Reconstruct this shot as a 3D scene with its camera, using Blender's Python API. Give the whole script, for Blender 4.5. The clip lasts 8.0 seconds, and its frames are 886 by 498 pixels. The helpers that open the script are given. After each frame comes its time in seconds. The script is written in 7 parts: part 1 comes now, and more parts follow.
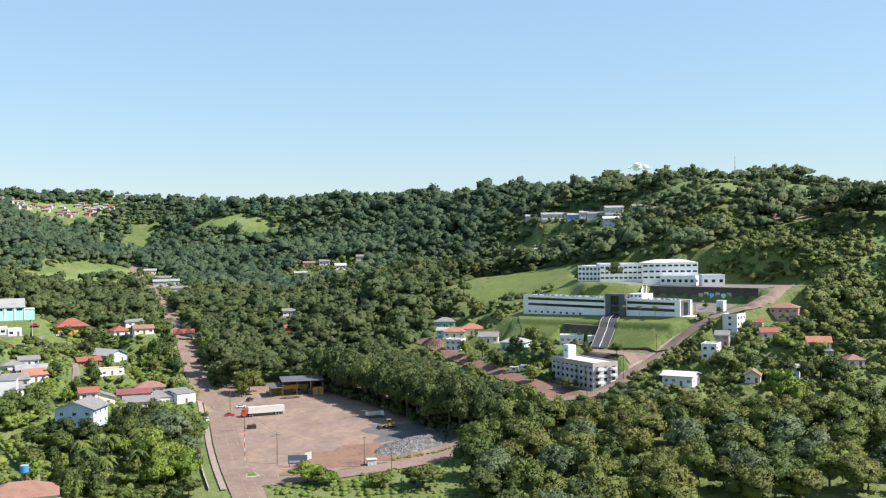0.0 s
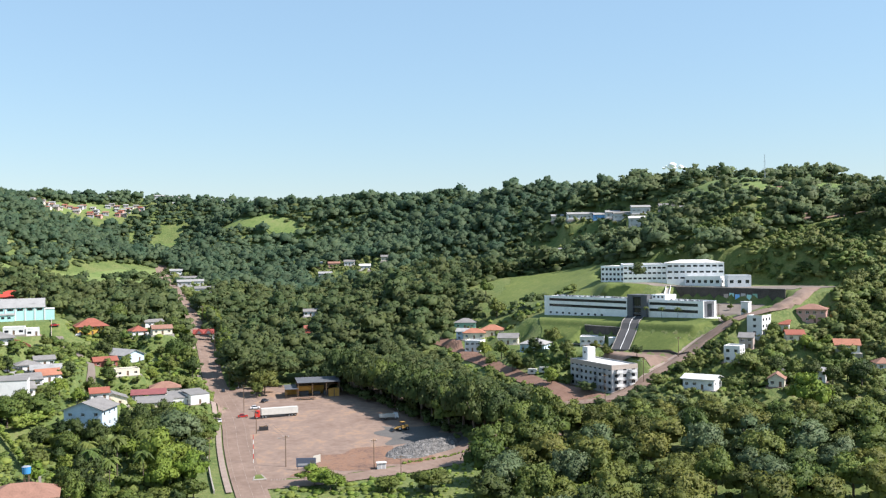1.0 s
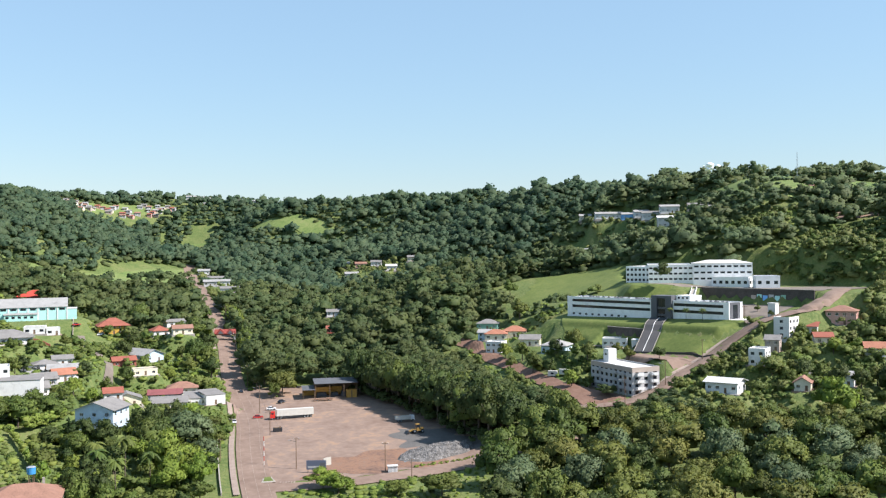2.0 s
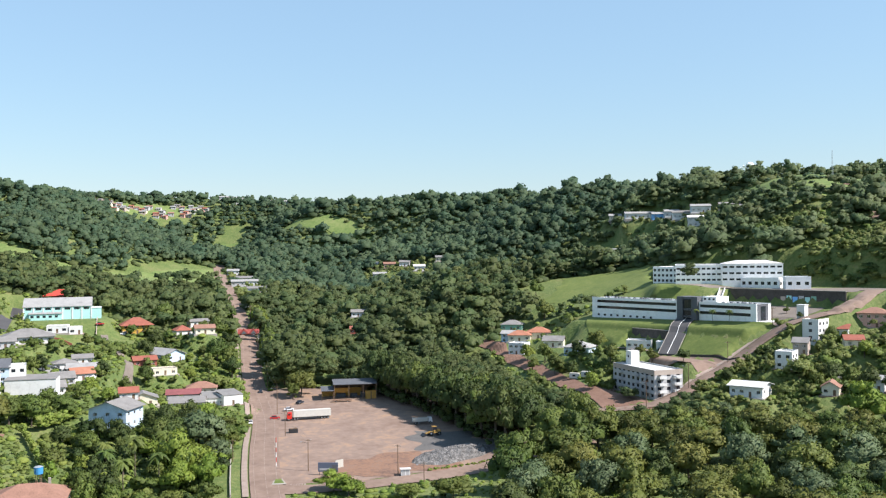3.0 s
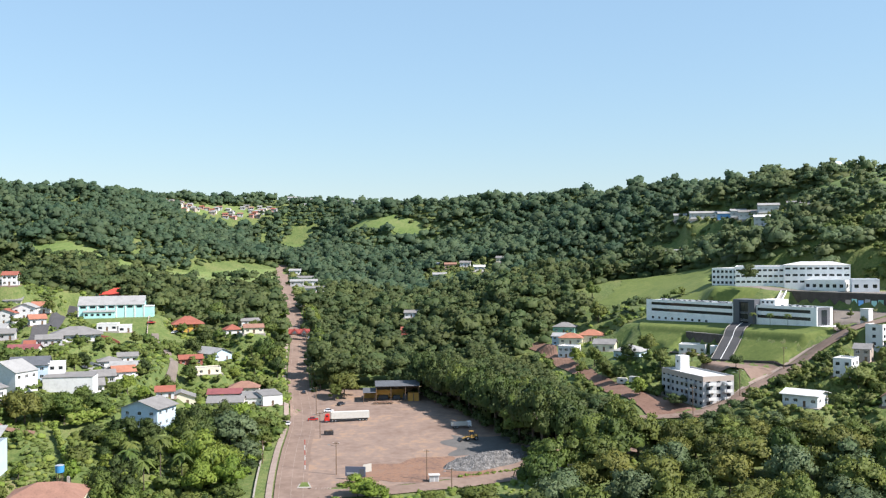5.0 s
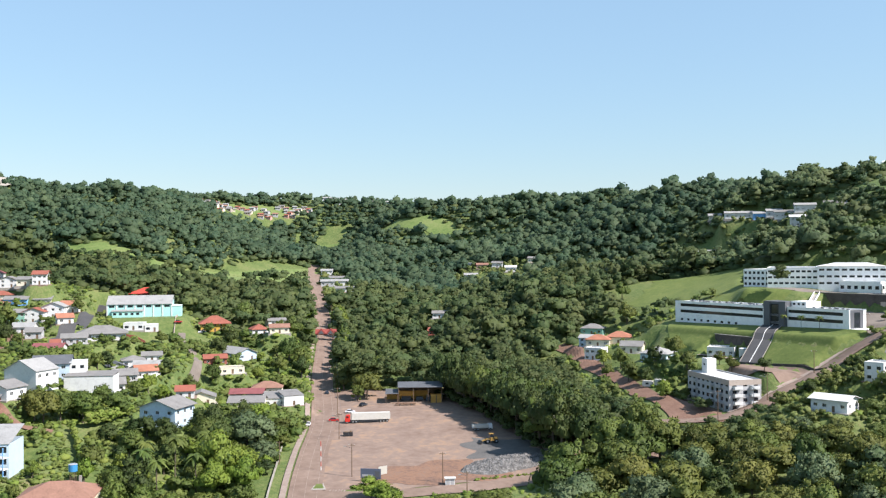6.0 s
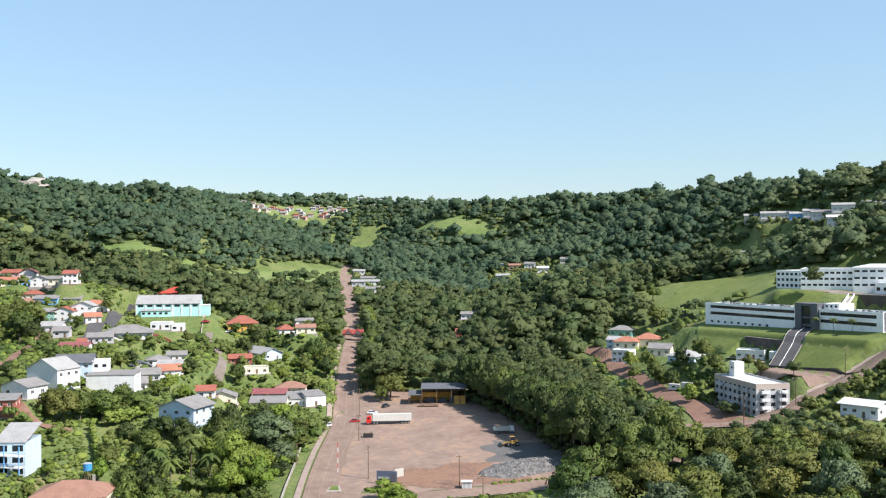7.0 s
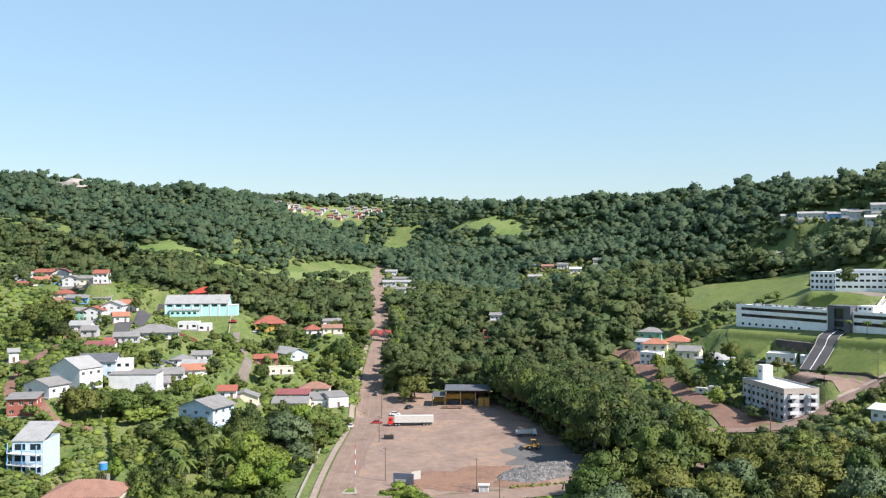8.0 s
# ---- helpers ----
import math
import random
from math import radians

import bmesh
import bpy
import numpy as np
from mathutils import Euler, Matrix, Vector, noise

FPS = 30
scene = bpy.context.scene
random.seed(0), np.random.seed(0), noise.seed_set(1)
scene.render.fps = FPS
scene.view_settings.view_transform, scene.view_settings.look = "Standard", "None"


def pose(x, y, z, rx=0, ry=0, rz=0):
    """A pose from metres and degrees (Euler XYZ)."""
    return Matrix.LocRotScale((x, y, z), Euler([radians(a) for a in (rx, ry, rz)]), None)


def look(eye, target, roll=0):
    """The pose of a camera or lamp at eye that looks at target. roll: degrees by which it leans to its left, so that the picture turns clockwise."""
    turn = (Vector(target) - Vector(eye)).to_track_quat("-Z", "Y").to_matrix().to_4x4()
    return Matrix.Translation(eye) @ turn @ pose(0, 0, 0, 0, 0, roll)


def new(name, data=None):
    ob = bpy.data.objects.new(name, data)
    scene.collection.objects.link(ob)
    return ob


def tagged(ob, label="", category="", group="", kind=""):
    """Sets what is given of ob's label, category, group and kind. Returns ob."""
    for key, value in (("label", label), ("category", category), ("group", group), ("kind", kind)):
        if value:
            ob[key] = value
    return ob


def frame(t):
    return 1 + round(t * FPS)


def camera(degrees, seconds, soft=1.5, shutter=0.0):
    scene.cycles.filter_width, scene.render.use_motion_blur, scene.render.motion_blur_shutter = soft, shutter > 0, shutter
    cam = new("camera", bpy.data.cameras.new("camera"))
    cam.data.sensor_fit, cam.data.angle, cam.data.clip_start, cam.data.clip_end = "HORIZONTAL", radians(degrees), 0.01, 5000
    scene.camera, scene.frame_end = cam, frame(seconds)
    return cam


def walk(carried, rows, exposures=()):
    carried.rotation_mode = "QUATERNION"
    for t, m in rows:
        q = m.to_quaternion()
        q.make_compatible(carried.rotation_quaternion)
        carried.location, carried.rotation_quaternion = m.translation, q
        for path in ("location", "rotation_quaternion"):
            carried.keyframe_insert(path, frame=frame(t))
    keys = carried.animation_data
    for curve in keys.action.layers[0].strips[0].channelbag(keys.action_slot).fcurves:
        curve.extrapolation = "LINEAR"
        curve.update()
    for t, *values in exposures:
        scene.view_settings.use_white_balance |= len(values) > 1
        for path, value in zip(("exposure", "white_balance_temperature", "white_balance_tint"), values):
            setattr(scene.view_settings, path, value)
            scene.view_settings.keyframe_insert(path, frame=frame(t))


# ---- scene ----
cam = camera(50.002, 8.0, soft=1.25)
walk(cam, [
    (0.0, look((-39.127, -24.584, 72.150), (-21.509, 73.852, 72.114), -0.766)),
    (0.5, look((-34.483, -21.581, 71.778), (-18.631, 77.155, 71.824), -0.768)),
    (1.0, look((-29.906, -18.654, 71.427), (-15.879, 80.357, 71.549), -0.760)),
    (1.5, look((-25.399, -15.800, 71.096), (-13.253, 83.459, 71.290), -0.745)),
    (2.0, look((-20.965, -13.016, 70.787), (-10.749, 86.461, 71.048), -0.723)),
    (2.5, look((-16.608, -10.296, 70.498), (-8.367, 89.363, 70.824), -0.694)),
    (3.0, look((-12.330, -7.639, 70.231), (-6.103, 92.166, 70.618), -0.659)),
    (3.5, look((-8.134, -5.039, 69.985), (-3.956, 94.872, 70.431), -0.620)),
    (4.0, look((-4.023, -2.494, 69.762), (-1.922, 97.482, 70.262), -0.576)),
    (4.5, look((0.000, 0.000, 69.560), (-0.000, 99.998, 70.113), -0.529)),
    (5.0, look((3.932, 2.447, 69.381), (1.813, 102.423, 69.984), -0.479)),
    (5.5, look((7.770, 4.852, 69.225), (3.520, 104.759, 69.876), -0.427)),
    (6.0, look((11.512, 7.216, 69.093), (5.123, 107.009, 69.789), -0.374)),
    (6.5, look((15.153, 9.545, 68.983), (6.625, 109.178, 69.724), -0.320)),
    (7.0, look((18.692, 11.841, 68.897), (8.030, 111.268, 69.681), -0.267)),
    (7.5, look((22.125, 14.109, 68.835), (9.339, 113.284, 69.661), -0.214)),
    (8.0, look((25.450, 16.352, 68.797), (10.554, 115.232, 69.664), -0.164)),
])

# ---- daylight ----
SUN_AZ, SUN_EL = 111.0, 46.0            # degrees from +y towards +x, and up
world = bpy.data.worlds.new("sky")
scene.world = world
world.use_nodes = True
wn = world.node_tree
sky = wn.nodes.new("ShaderNodeTexSky")
sky.sky_type = 'NISHITA'
sky.sun_disc = False
sky.sun_elevation = radians(SUN_EL)
sky.sun_rotation = radians(SUN_AZ)
sky.altitude = 300
sky.air_density, sky.dust_density, sky.ozone_density = 1.6, 0.0, 7.0
haze = wn.nodes.new("ShaderNodeMix")        # thin even haze over the clear blue
haze.data_type = 'RGBA'
haze.inputs[0].default_value = 0.5
haze.inputs[7].default_value = (2.65, 4.0, 4.9, 1)
wn.links.new(sky.outputs[0], haze.inputs[6])
wn.links.new(haze.outputs[2], wn.nodes["Background"].inputs[0])
wn.nodes["Background"].inputs[1].default_value = 0.093
sun = new("sun", bpy.data.lights.new("sun", 'SUN'))
sun.data.energy, sun.data.angle, sun.data.color = 5.0, radians(0.5), (1.0, 0.95, 0.87)
_az, _el = radians(SUN_AZ), radians(SUN_EL)
SUN_DIR = Vector((math.sin(_az) * math.cos(_el), math.cos(_az) * math.cos(_el), math.sin(_el)))
sun.matrix_world = look(SUN_DIR * 500, (0, 0, 0))
scene.view_settings.exposure = 0.87
scene.view_settings.use_white_balance = True
scene.view_settings.white_balance_temperature = 6350
scene.view_settings.white_balance_tint = 15

rng = np.random.default_rng(7)


# ---- materials ----
def shader(name, base=(0.5, 0.5, 0.5), rough=0.7, metal=0.0, spec=0.4):
    m = bpy.data.materials.new(name)
    m.use_nodes = True
    b = m.node_tree.nodes["Principled BSDF"]
    b.inputs["Base Color"].default_value = (*base, 1)
    b.inputs["Roughness"].default_value = rough
    b.inputs["Metallic"].default_value = metal
    b.inputs["Specular IOR Level"].default_value = spec
    return m


def node(m, kind, **inputs):
    n = m.node_tree.nodes.new(kind)
    for k, v in inputs.items():
        n.inputs[k.replace("_", " ")].default_value = v
    return n


def wire(m, a, b):
    m.node_tree.links.new(a, b)


def mottled(name, stops, scales, rough=0.85, bump=0.3, spec=0.3, detail=6.0, metal=0.0, islands=0.0, objects=0.0, bump_d=0.1):
    """A weathered surface: colour stops (position, rgb) over noise at two scales in metres."""
    m = shader(name, rough=rough, spec=spec, metal=metal)
    b = m.node_tree.nodes["Principled BSDF"]
    geo = node(m, "ShaderNodeNewGeometry")
    n1 = node(m, "ShaderNodeTexNoise", Scale=1.0 / scales[0], Detail=detail, Roughness=0.62)
    n2 = node(m, "ShaderNodeTexNoise", Scale=1.0 / scales[1], Detail=detail, Roughness=0.62)
    wire(m, geo.outputs["Position"], n1.inputs["Vector"])
    wire(m, geo.outputs["Position"], n2.inputs["Vector"])
    mix = node(m, "ShaderNodeMath")
    mix.operation = 'ADD'
    mul = node(m, "ShaderNodeMath")
    mul.operation = 'MULTIPLY'
    mul.inputs[1].default_value = 0.5
    wire(m, n1.outputs["Fac"], mix.inputs[0])
    wire(m, n2.outputs["Fac"], mix.inputs[1])
    wire(m, mix.outputs[0], mul.inputs[0])
    fac = mul.outputs[0]
    for amount, kind, out in ((islands, "ShaderNodeNewGeometry", "Random Per Island"), (objects, "ShaderNodeObjectInfo", "Random")):
        if amount:
            src = node(m, kind)
            ma = node(m, "ShaderNodeMath")
            ma.operation = 'MULTIPLY_ADD'
            ma.inputs[1].default_value = amount
            add = node(m, "ShaderNodeMath")
            add.operation = 'SUBTRACT'
            add.inputs[1].default_value = amount / 2
            wire(m, src.outputs[out], ma.inputs[0])
            wire(m, fac, ma.inputs[2])
            wire(m, ma.outputs[0], add.inputs[0])
            fac = add.outputs[0]
    ramp = node(m, "ShaderNodeValToRGB")
    el = ramp.color_ramp.elements
    while len(el) < len(stops):
        el.new(0.5)
    for e, (p, c) in zip(el, stops):
        e.position, e.color = p, (*c, 1)
    wire(m, fac, ramp.inputs[0])
    wire(m, ramp.outputs[0], b.inputs["Base Color"])
    if bump:
        bp = node(m, "ShaderNodeBump", Strength=bump, Distance=bump_d)
        wire(m, n2.outputs["Fac"], bp.inputs["Height"])
        wire(m, bp.outputs[0], b.inputs["Normal"])
    return m


def tone(c, k):
    return tuple(min(1.0, v * k) for v in c)


def painted(name, c, rough=0.7):
    """Painted render: faint stains and streaks."""
    return mottled(name, [(0.28, tone(c, 0.62)), (0.44, tone(c, 0.92)), (0.68, tone(c, 1.06))], (3.0, 0.6), rough=rough, bump=0.08)


def roofing(name, c):
    return mottled(name, [(0.28, tone(c, 0.45)), (0.45, tone(c, 0.9)), (0.58, tone(c, 1.05)), (0.72, tone(c, 1.4))], (3.0, 0.5), rough=0.8, bump=0.35)


def calc(m, op, a, b):
    """A maths node over two sockets or numbers."""
    n = node(m, "ShaderNodeMath")
    n.operation = op
    for k, v in enumerate((a, b)):
        if isinstance(v, (int, float)):
            n.inputs[k].default_value = v
        else:
            wire(m, v, n.inputs[k])
    return n.outputs[0]


def foliage(name, dark, mid, light, big=14.0, small=1.2, warm=(0.16, 0.15, 0.035), wood=False, through_=0.30):
    """Leaves: every tree its own tone, some of them yellowish, mottled clump by clump; some light comes through."""
    m = shader(name, rough=0.6, spec=0.25)
    b = m.node_tree.nodes["Principled BSDF"]
    geo = node(m, "ShaderNodeNewGeometry")
    n1 = node(m, "ShaderNodeTexNoise", Scale=1.0 / big, Detail=3.0)
    n2 = node(m, "ShaderNodeTexNoise", Scale=1.0 / small, Detail=3.0, Roughness=0.65)
    wire(m, geo.outputs["Position"], n1.inputs["Vector"])
    wire(m, geo.outputs["Position"], n2.inputs["Vector"])
    if wood:
        own = node(m, "ShaderNodeAttribute")
        own.attribute_name = "tree_tone"
        own = own.outputs["Fac"]
    else:
        own = node(m, "ShaderNodeObjectInfo").outputs["Random"]
    fac = calc(m, 'MULTIPLY', n1.outputs["Fac"], 0.55)
    fac = calc(m, 'ADD', fac, calc(m, 'MULTIPLY', n2.outputs["Fac"], 0.55))
    fac = calc(m, 'ADD', fac, calc(m, 'MULTIPLY', geo.outputs["Random Per Island"], 0.20))
    fac = calc(m, 'ADD', fac, calc(m, 'MULTIPLY', own, 0.30))
    fac = calc(m, 'SUBTRACT', fac, 0.30)
    ramp = node(m, "ShaderNodeValToRGB")
    el = ramp.color_ramp.elements
    el.new(0.5)
    for e, (p, c) in zip(el, ((0.18, dark), (0.5, mid), (0.82, light))):
        e.position, e.color = p, (*c, 1)
    wire(m, fac, ramp.inputs[0])
    turn = calc(m, 'MULTIPLY', calc(m, 'FRACT', calc(m, 'MULTIPLY', own, 7.31), 0.0), 0.42)
    mix = node(m, "ShaderNodeMix")
    mix.data_type = 'RGBA'
    wire(m, turn, mix.inputs[0])
    wire(m, ramp.outputs[0], mix.inputs[6])
    mix.inputs[7].default_value = (*warm, 1)
    wire(m, mix.outputs[2], b.inputs["Base Color"])
    bp = node(m, "ShaderNodeBump", Strength=0.75, Distance=0.5 * small)
    wire(m, n2.outputs["Fac"], bp.inputs["Height"])
    wire(m, bp.outputs[0], b.inputs["Normal"])
    out = m.node_tree.nodes["Material Output"]
    tr = node(m, "ShaderNodeBsdfTranslucent")
    mx = node(m, "ShaderNodeMixShader")
    mx.inputs[0].default_value = through_
    wire(m, mix.outputs[2], tr.inputs["Color"])
    wire(m, b.outputs[0], mx.inputs[1])
    wire(m, tr.outputs[0], mx.inputs[2])
    wire(m, mx.outputs[0], out.inputs["Surface"])
    return m


GRASS = mottled("meadow_grass", [(0.28, (0.045, 0.072, 0.020)), (0.44, (0.086, 0.124, 0.032)), (0.56, (0.135, 0.160, 0.050)), (0.66, (0.170, 0.150, 0.070)), (0.76, (0.24, 0.150, 0.090))], (19.0, 1.6), bump=0.8, bump_d=0.7)
LAWN = mottled("mown_grass", [(0.3, (0.066, 0.094, 0.021)), (0.5, (0.108, 0.140, 0.032)), (0.7, (0.168, 0.182, 0.052))], (12.0, 1.6), bump=0.4, bump_d=0.3)
PASTURE = mottled("pasture", [(0.3, (0.060, 0.095, 0.028)), (0.44, (0.105, 0.155, 0.040)), (0.58, (0.155, 0.190, 0.062)), (0.72, (0.210, 0.185, 0.095))], (24.0, 2.5), bump=0.4, bump_d=0.3)
EARTH = mottled("red_earth", [(0.30, (0.140, 0.090, 0.066)), (0.42, (0.188, 0.130, 0.100)), (0.52, (0.222, 0.160, 0.126)), (0.60, (0.290, 0.190, 0.126)), (0.72, (0.205, 0.142, 0.110))], (16.0, 3.0), bump=0.2, detail=9.0)
MUD = mottled("churned_red_mud", [(0.34, (0.105, 0.068, 0.052)), (0.46, (0.165, 0.100, 0.072)), (0.54, (0.225, 0.125, 0.078)), (0.66, (0.160, 0.118, 0.096))], (6.0, 1.2), bump=0.5, bump_d=0.25, detail=8.0)
CLAY = mottled("bare_clay", [(0.3, (0.125, 0.066, 0.044)), (0.5, (0.18, 0.105, 0.075)), (0.7, (0.25, 0.150, 0.105))], (5.0, 0.8), bump=0.5)
ROAD = mottled("dusty_asphalt", [(0.28, (0.13, 0.088, 0.066)), (0.45, (0.185, 0.128, 0.098)), (0.58, (0.225, 0.160, 0.124)), (0.74, (0.30, 0.215, 0.165))], (14.0, 2.5), bump=0.15, detail=9.0)
ASPHALT = mottled("dark_asphalt", [(0.3, (0.045, 0.045, 0.048)), (0.7, (0.085, 0.082, 0.082))], (8.0, 0.6), bump=0.15)
GREYROAD = mottled("worn_asphalt", [(0.3, (0.115, 0.095, 0.080)), (0.5, (0.165, 0.138, 0.115)), (0.7, (0.235, 0.195, 0.160))], (10.0, 1.2), bump=0.15)
LINE = mottled("road_paint", [(0.38, (0.18, 0.125, 0.10)), (0.58, (0.33, 0.265, 0.215))], (4.0, 0.6), bump=0.0)
DUSTY = mottled("dusty_paving", [(0.3, (0.20, 0.145, 0.115)), (0.7, (0.33, 0.27, 0.23))], (3.0, 0.6), bump=0.2)
CONCRETE = mottled("concrete", [(0.3, (0.22, 0.20, 0.175)), (0.7, (0.38, 0.35, 0.31))], (4.0, 0.5), bump=0.2)
SOOTY = mottled("stained_concrete", [(0.3, (0.035, 0.030, 0.028)), (0.55, (0.075, 0.066, 0.060)), (0.75, (0.14, 0.12, 0.105))], (3.5, 0.5), bump=0.3)
WHITE = painted("white_render", (0.64, 0.64, 0.625))
CLEANWHITE = painted("fresh_white_render", (0.84, 0.84, 0.83))
CREAM = painted("cream_render", (0.70, 0.64, 0.50))
GREYW = painted("grey_render", (0.42, 0.42, 0.42))
DARKGREY = painted("charcoal_render", (0.11, 0.115, 0.125))
TAUPE = painted("taupe_render", (0.42, 0.35, 0.30))
BLUEW = painted("pale_blue_render", (0.48, 0.59, 0.68))
SKYBLUE = painted("sky_blue_render", (0.20, 0.45, 0.80))
MINT = painted("mint_render", (0.40, 0.68, 0.64))
GREENW = painted("green_render", (0.22, 0.42, 0.33))
YELLOW = painted("yellow_render", (0.58, 0.36, 0.07))
REDW = painted("brick_red_render", (0.33, 0.11, 0.08))
PINK = painted("pink_render", (0.55, 0.33, 0.28))
TILE_RED = roofing("red_tile", (0.27, 0.09, 0.06))
TILE_ORANGE = roofing("orange_tile", (0.34, 0.145, 0.09))
TILE_BROWN = roofing("brown_tile", (0.26, 0.14, 0.10))
TILE_MAROON = roofing("maroon_sheet", (0.22, 0.075, 0.075))
RED_SHEET = roofing("bright_red_sheet", (0.46, 0.06, 0.04))
SHEET_GREY = roofing("grey_fibre_cement", (0.20, 0.19, 0.18))
SHEET_LIGHT = roofing("pale_metal_sheet", (0.29, 0.285, 0.275))
SHEET_DARK = roofing("dark_metal_sheet", (0.10, 0.105, 0.115))
ROOF_WHITE = roofing("white_roof_membrane", (0.55, 0.54, 0.52))
WOOD = mottled("weathered_wood", [(0.3, (0.10, 0.065, 0.04)), (0.7, (0.22, 0.15, 0.10))], (2.0, 0.15), bump=0.3)
FRAME = shader("white_frame", (0.75, 0.75, 0.74), 0.5)
DARKMETAL = shader("dark_metal", (0.06, 0.06, 0.065), 0.45, 0.6)
GLASS = shader("window_glass", (0.75, 0.80, 0.82), 0.04)
GLASS.node_tree.nodes["Principled BSDF"].inputs["Transmission Weight"].default_value = 1.0
TINTED = shader("dark_glass", (0.015, 0.02, 0.028), 0.08, 0.0, 0.6)
BARK = mottled("bark", [(0.3, (0.05, 0.04, 0.03)), (0.7, (0.16, 0.13, 0.10))], (1.0, 0.15), bump=0.6)
WOODS = foliage("forest_leaves", (0.038, 0.070, 0.030), (0.088, 0.136, 0.050), (0.175, 0.218, 0.078), 38.0, 1.3, (0.155, 0.150, 0.048), True, 0.50)
# eastern hill green, lightened and blued to stand in for sunlight and haze
EASTWOODS_LIGHTENED = foliage("lightened_hillside_leaves", (0.058, 0.102, 0.056), (0.132, 0.195, 0.092), (0.230, 0.285, 0.128), 34.0, 1.4, (0.175, 0.175, 0.062), True, 0.54)
# hill leaves with distance haze put into the colour as extra blue
HAZED_HILLWOODS = foliage("haze_blued_hill_leaves", (0.038, 0.080, 0.048), (0.086, 0.150, 0.084), (0.165, 0.232, 0.118), 46.0, 1.8, (0.132, 0.155, 0.068), True, 0.54)
LEAF_MID = foliage("tree_leaves", (0.034, 0.062, 0.014), (0.088, 0.136, 0.027), (0.165, 0.215, 0.046), 9.0, 0.8)
LEAF_BRIGHT = foliage("bright_leaves", (0.072, 0.125, 0.016), (0.160, 0.240, 0.030), (0.265, 0.325, 0.060), 7.0, 0.8)
LEAF_DARK = foliage("dark_leaves", (0.020, 0.040, 0.011), (0.050, 0.082, 0.020), (0.100, 0.135, 0.034), 8.0, 0.8, (0.08, 0.09, 0.024))
LEAF_OLIVE = foliage("olive_leaves", (0.046, 0.062, 0.013), (0.106, 0.128, 0.026), (0.185, 0.195, 0.046), 8.0, 0.8)
LEAF_SILVER = foliage("silvery_leaves", (0.042, 0.072, 0.028), (0.100, 0.146, 0.062), (0.170, 0.215, 0.108), 7.0, 0.8, (0.13, 0.155, 0.075))
SCRUB = foliage("scrub_leaves", (0.060, 0.090, 0.026), (0.140, 0.185, 0.050), (0.230, 0.265, 0.080), 22.0, 1.0, (0.20, 0.18, 0.06), True, 0.38)
GARDEN = foliage("garden_leaves", (0.034, 0.062, 0.015), (0.094, 0.145, 0.030), (0.180, 0.235, 0.052), 9.0, 0.8, (0.15, 0.14, 0.036), True, 0.32)
GARDEN_LIGHT = foliage("light_garden_leaves", (0.075, 0.130, 0.020), (0.165, 0.240, 0.038), (0.265, 0.325, 0.066), 9.0, 0.8, (0.20, 0.19, 0.05), True, 0.32)

# ---- mesh building ----
class Shape:
    """Collects faces of one mesh."""

    def __init__(self):
        self.v, self.f = [], []

    def poly(self, *pts):
        i = len(self.v)
        self.v += [tuple(p) for p in pts]
        self.f.append(tuple(range(i, i + len(pts))))
        return self

    def hull(self, low, high):
        """A solid between two loops of the same length (each counter-clockwise from above)."""
        n, i = len(low), len(self.v)
        self.v += [tuple(p) for p in low] + [tuple(p) for p in high]
        self.f += [tuple(range(i + n - 1, i - 1, -1)), tuple(range(i + n, i + 2 * n))]
        self.f += [(i + k, i + (k + 1) % n, i + n + (k + 1) % n, i + n + k) for k in range(n)]
        return self

    def box(self, x0, x1, y0, y1, z0, z1, inset=0.0):
        e = inset
        return self.hull([(x0, y0, z0), (x1, y0, z0), (x1, y1, z0), (x0, y1, z0)],
                         [(x0 + e, y0 + e, z1), (x1 - e, y0 + e, z1), (x1 - e, y1 - e, z1), (x0 + e, y1 - e, z1)])

    def tube(self, a, b, r0, r1=None, n=8):
        a, b = Vector(a), Vector(b)
        r1 = r0 if r1 is None else r1
        q = (b - a).to_track_quat("Z", "Y")
        ring = [q @ Vector((math.cos(2 * math.pi * k / n), math.sin(2 * math.pi * k / n), 0)) for k in range(n)]
        return self.hull([a + p * r0 for p in ring], [b + p * r1 for p in ring])

    def mesh(self, name, mat, smooth=False):
        me = bpy.data.meshes.new(name)
        me.from_pydata(self.v, [], self.f)
        me.materials.append(mat)
        if smooth:
            me.polygons.foreach_set("use_smooth", [True] * len(me.polygons))
        return me


def part(name, shape, mat, parent=None, label="", at=None, smooth=False):
    """Links a shape, or a mesh that is there already, as one object under its thing."""
    me = shape if isinstance(shape, bpy.types.Mesh) else shape.mesh(name, mat, smooth)
    ob = new(name, me)
    if parent:
        ob.parent = parent
    if at is not None:
        ob.matrix_basis = at
    if label:
        ob["label"] = label
    return ob


def thing(name, x, y, z, turn=0.0, label="", category="", group="", kind=""):
    ob = new(name)
    ob.matrix_basis = pose(x, y, z, 0, 0, turn)
    ob.empty_display_size = 0.5
    return tagged(ob, label, category, group, kind)


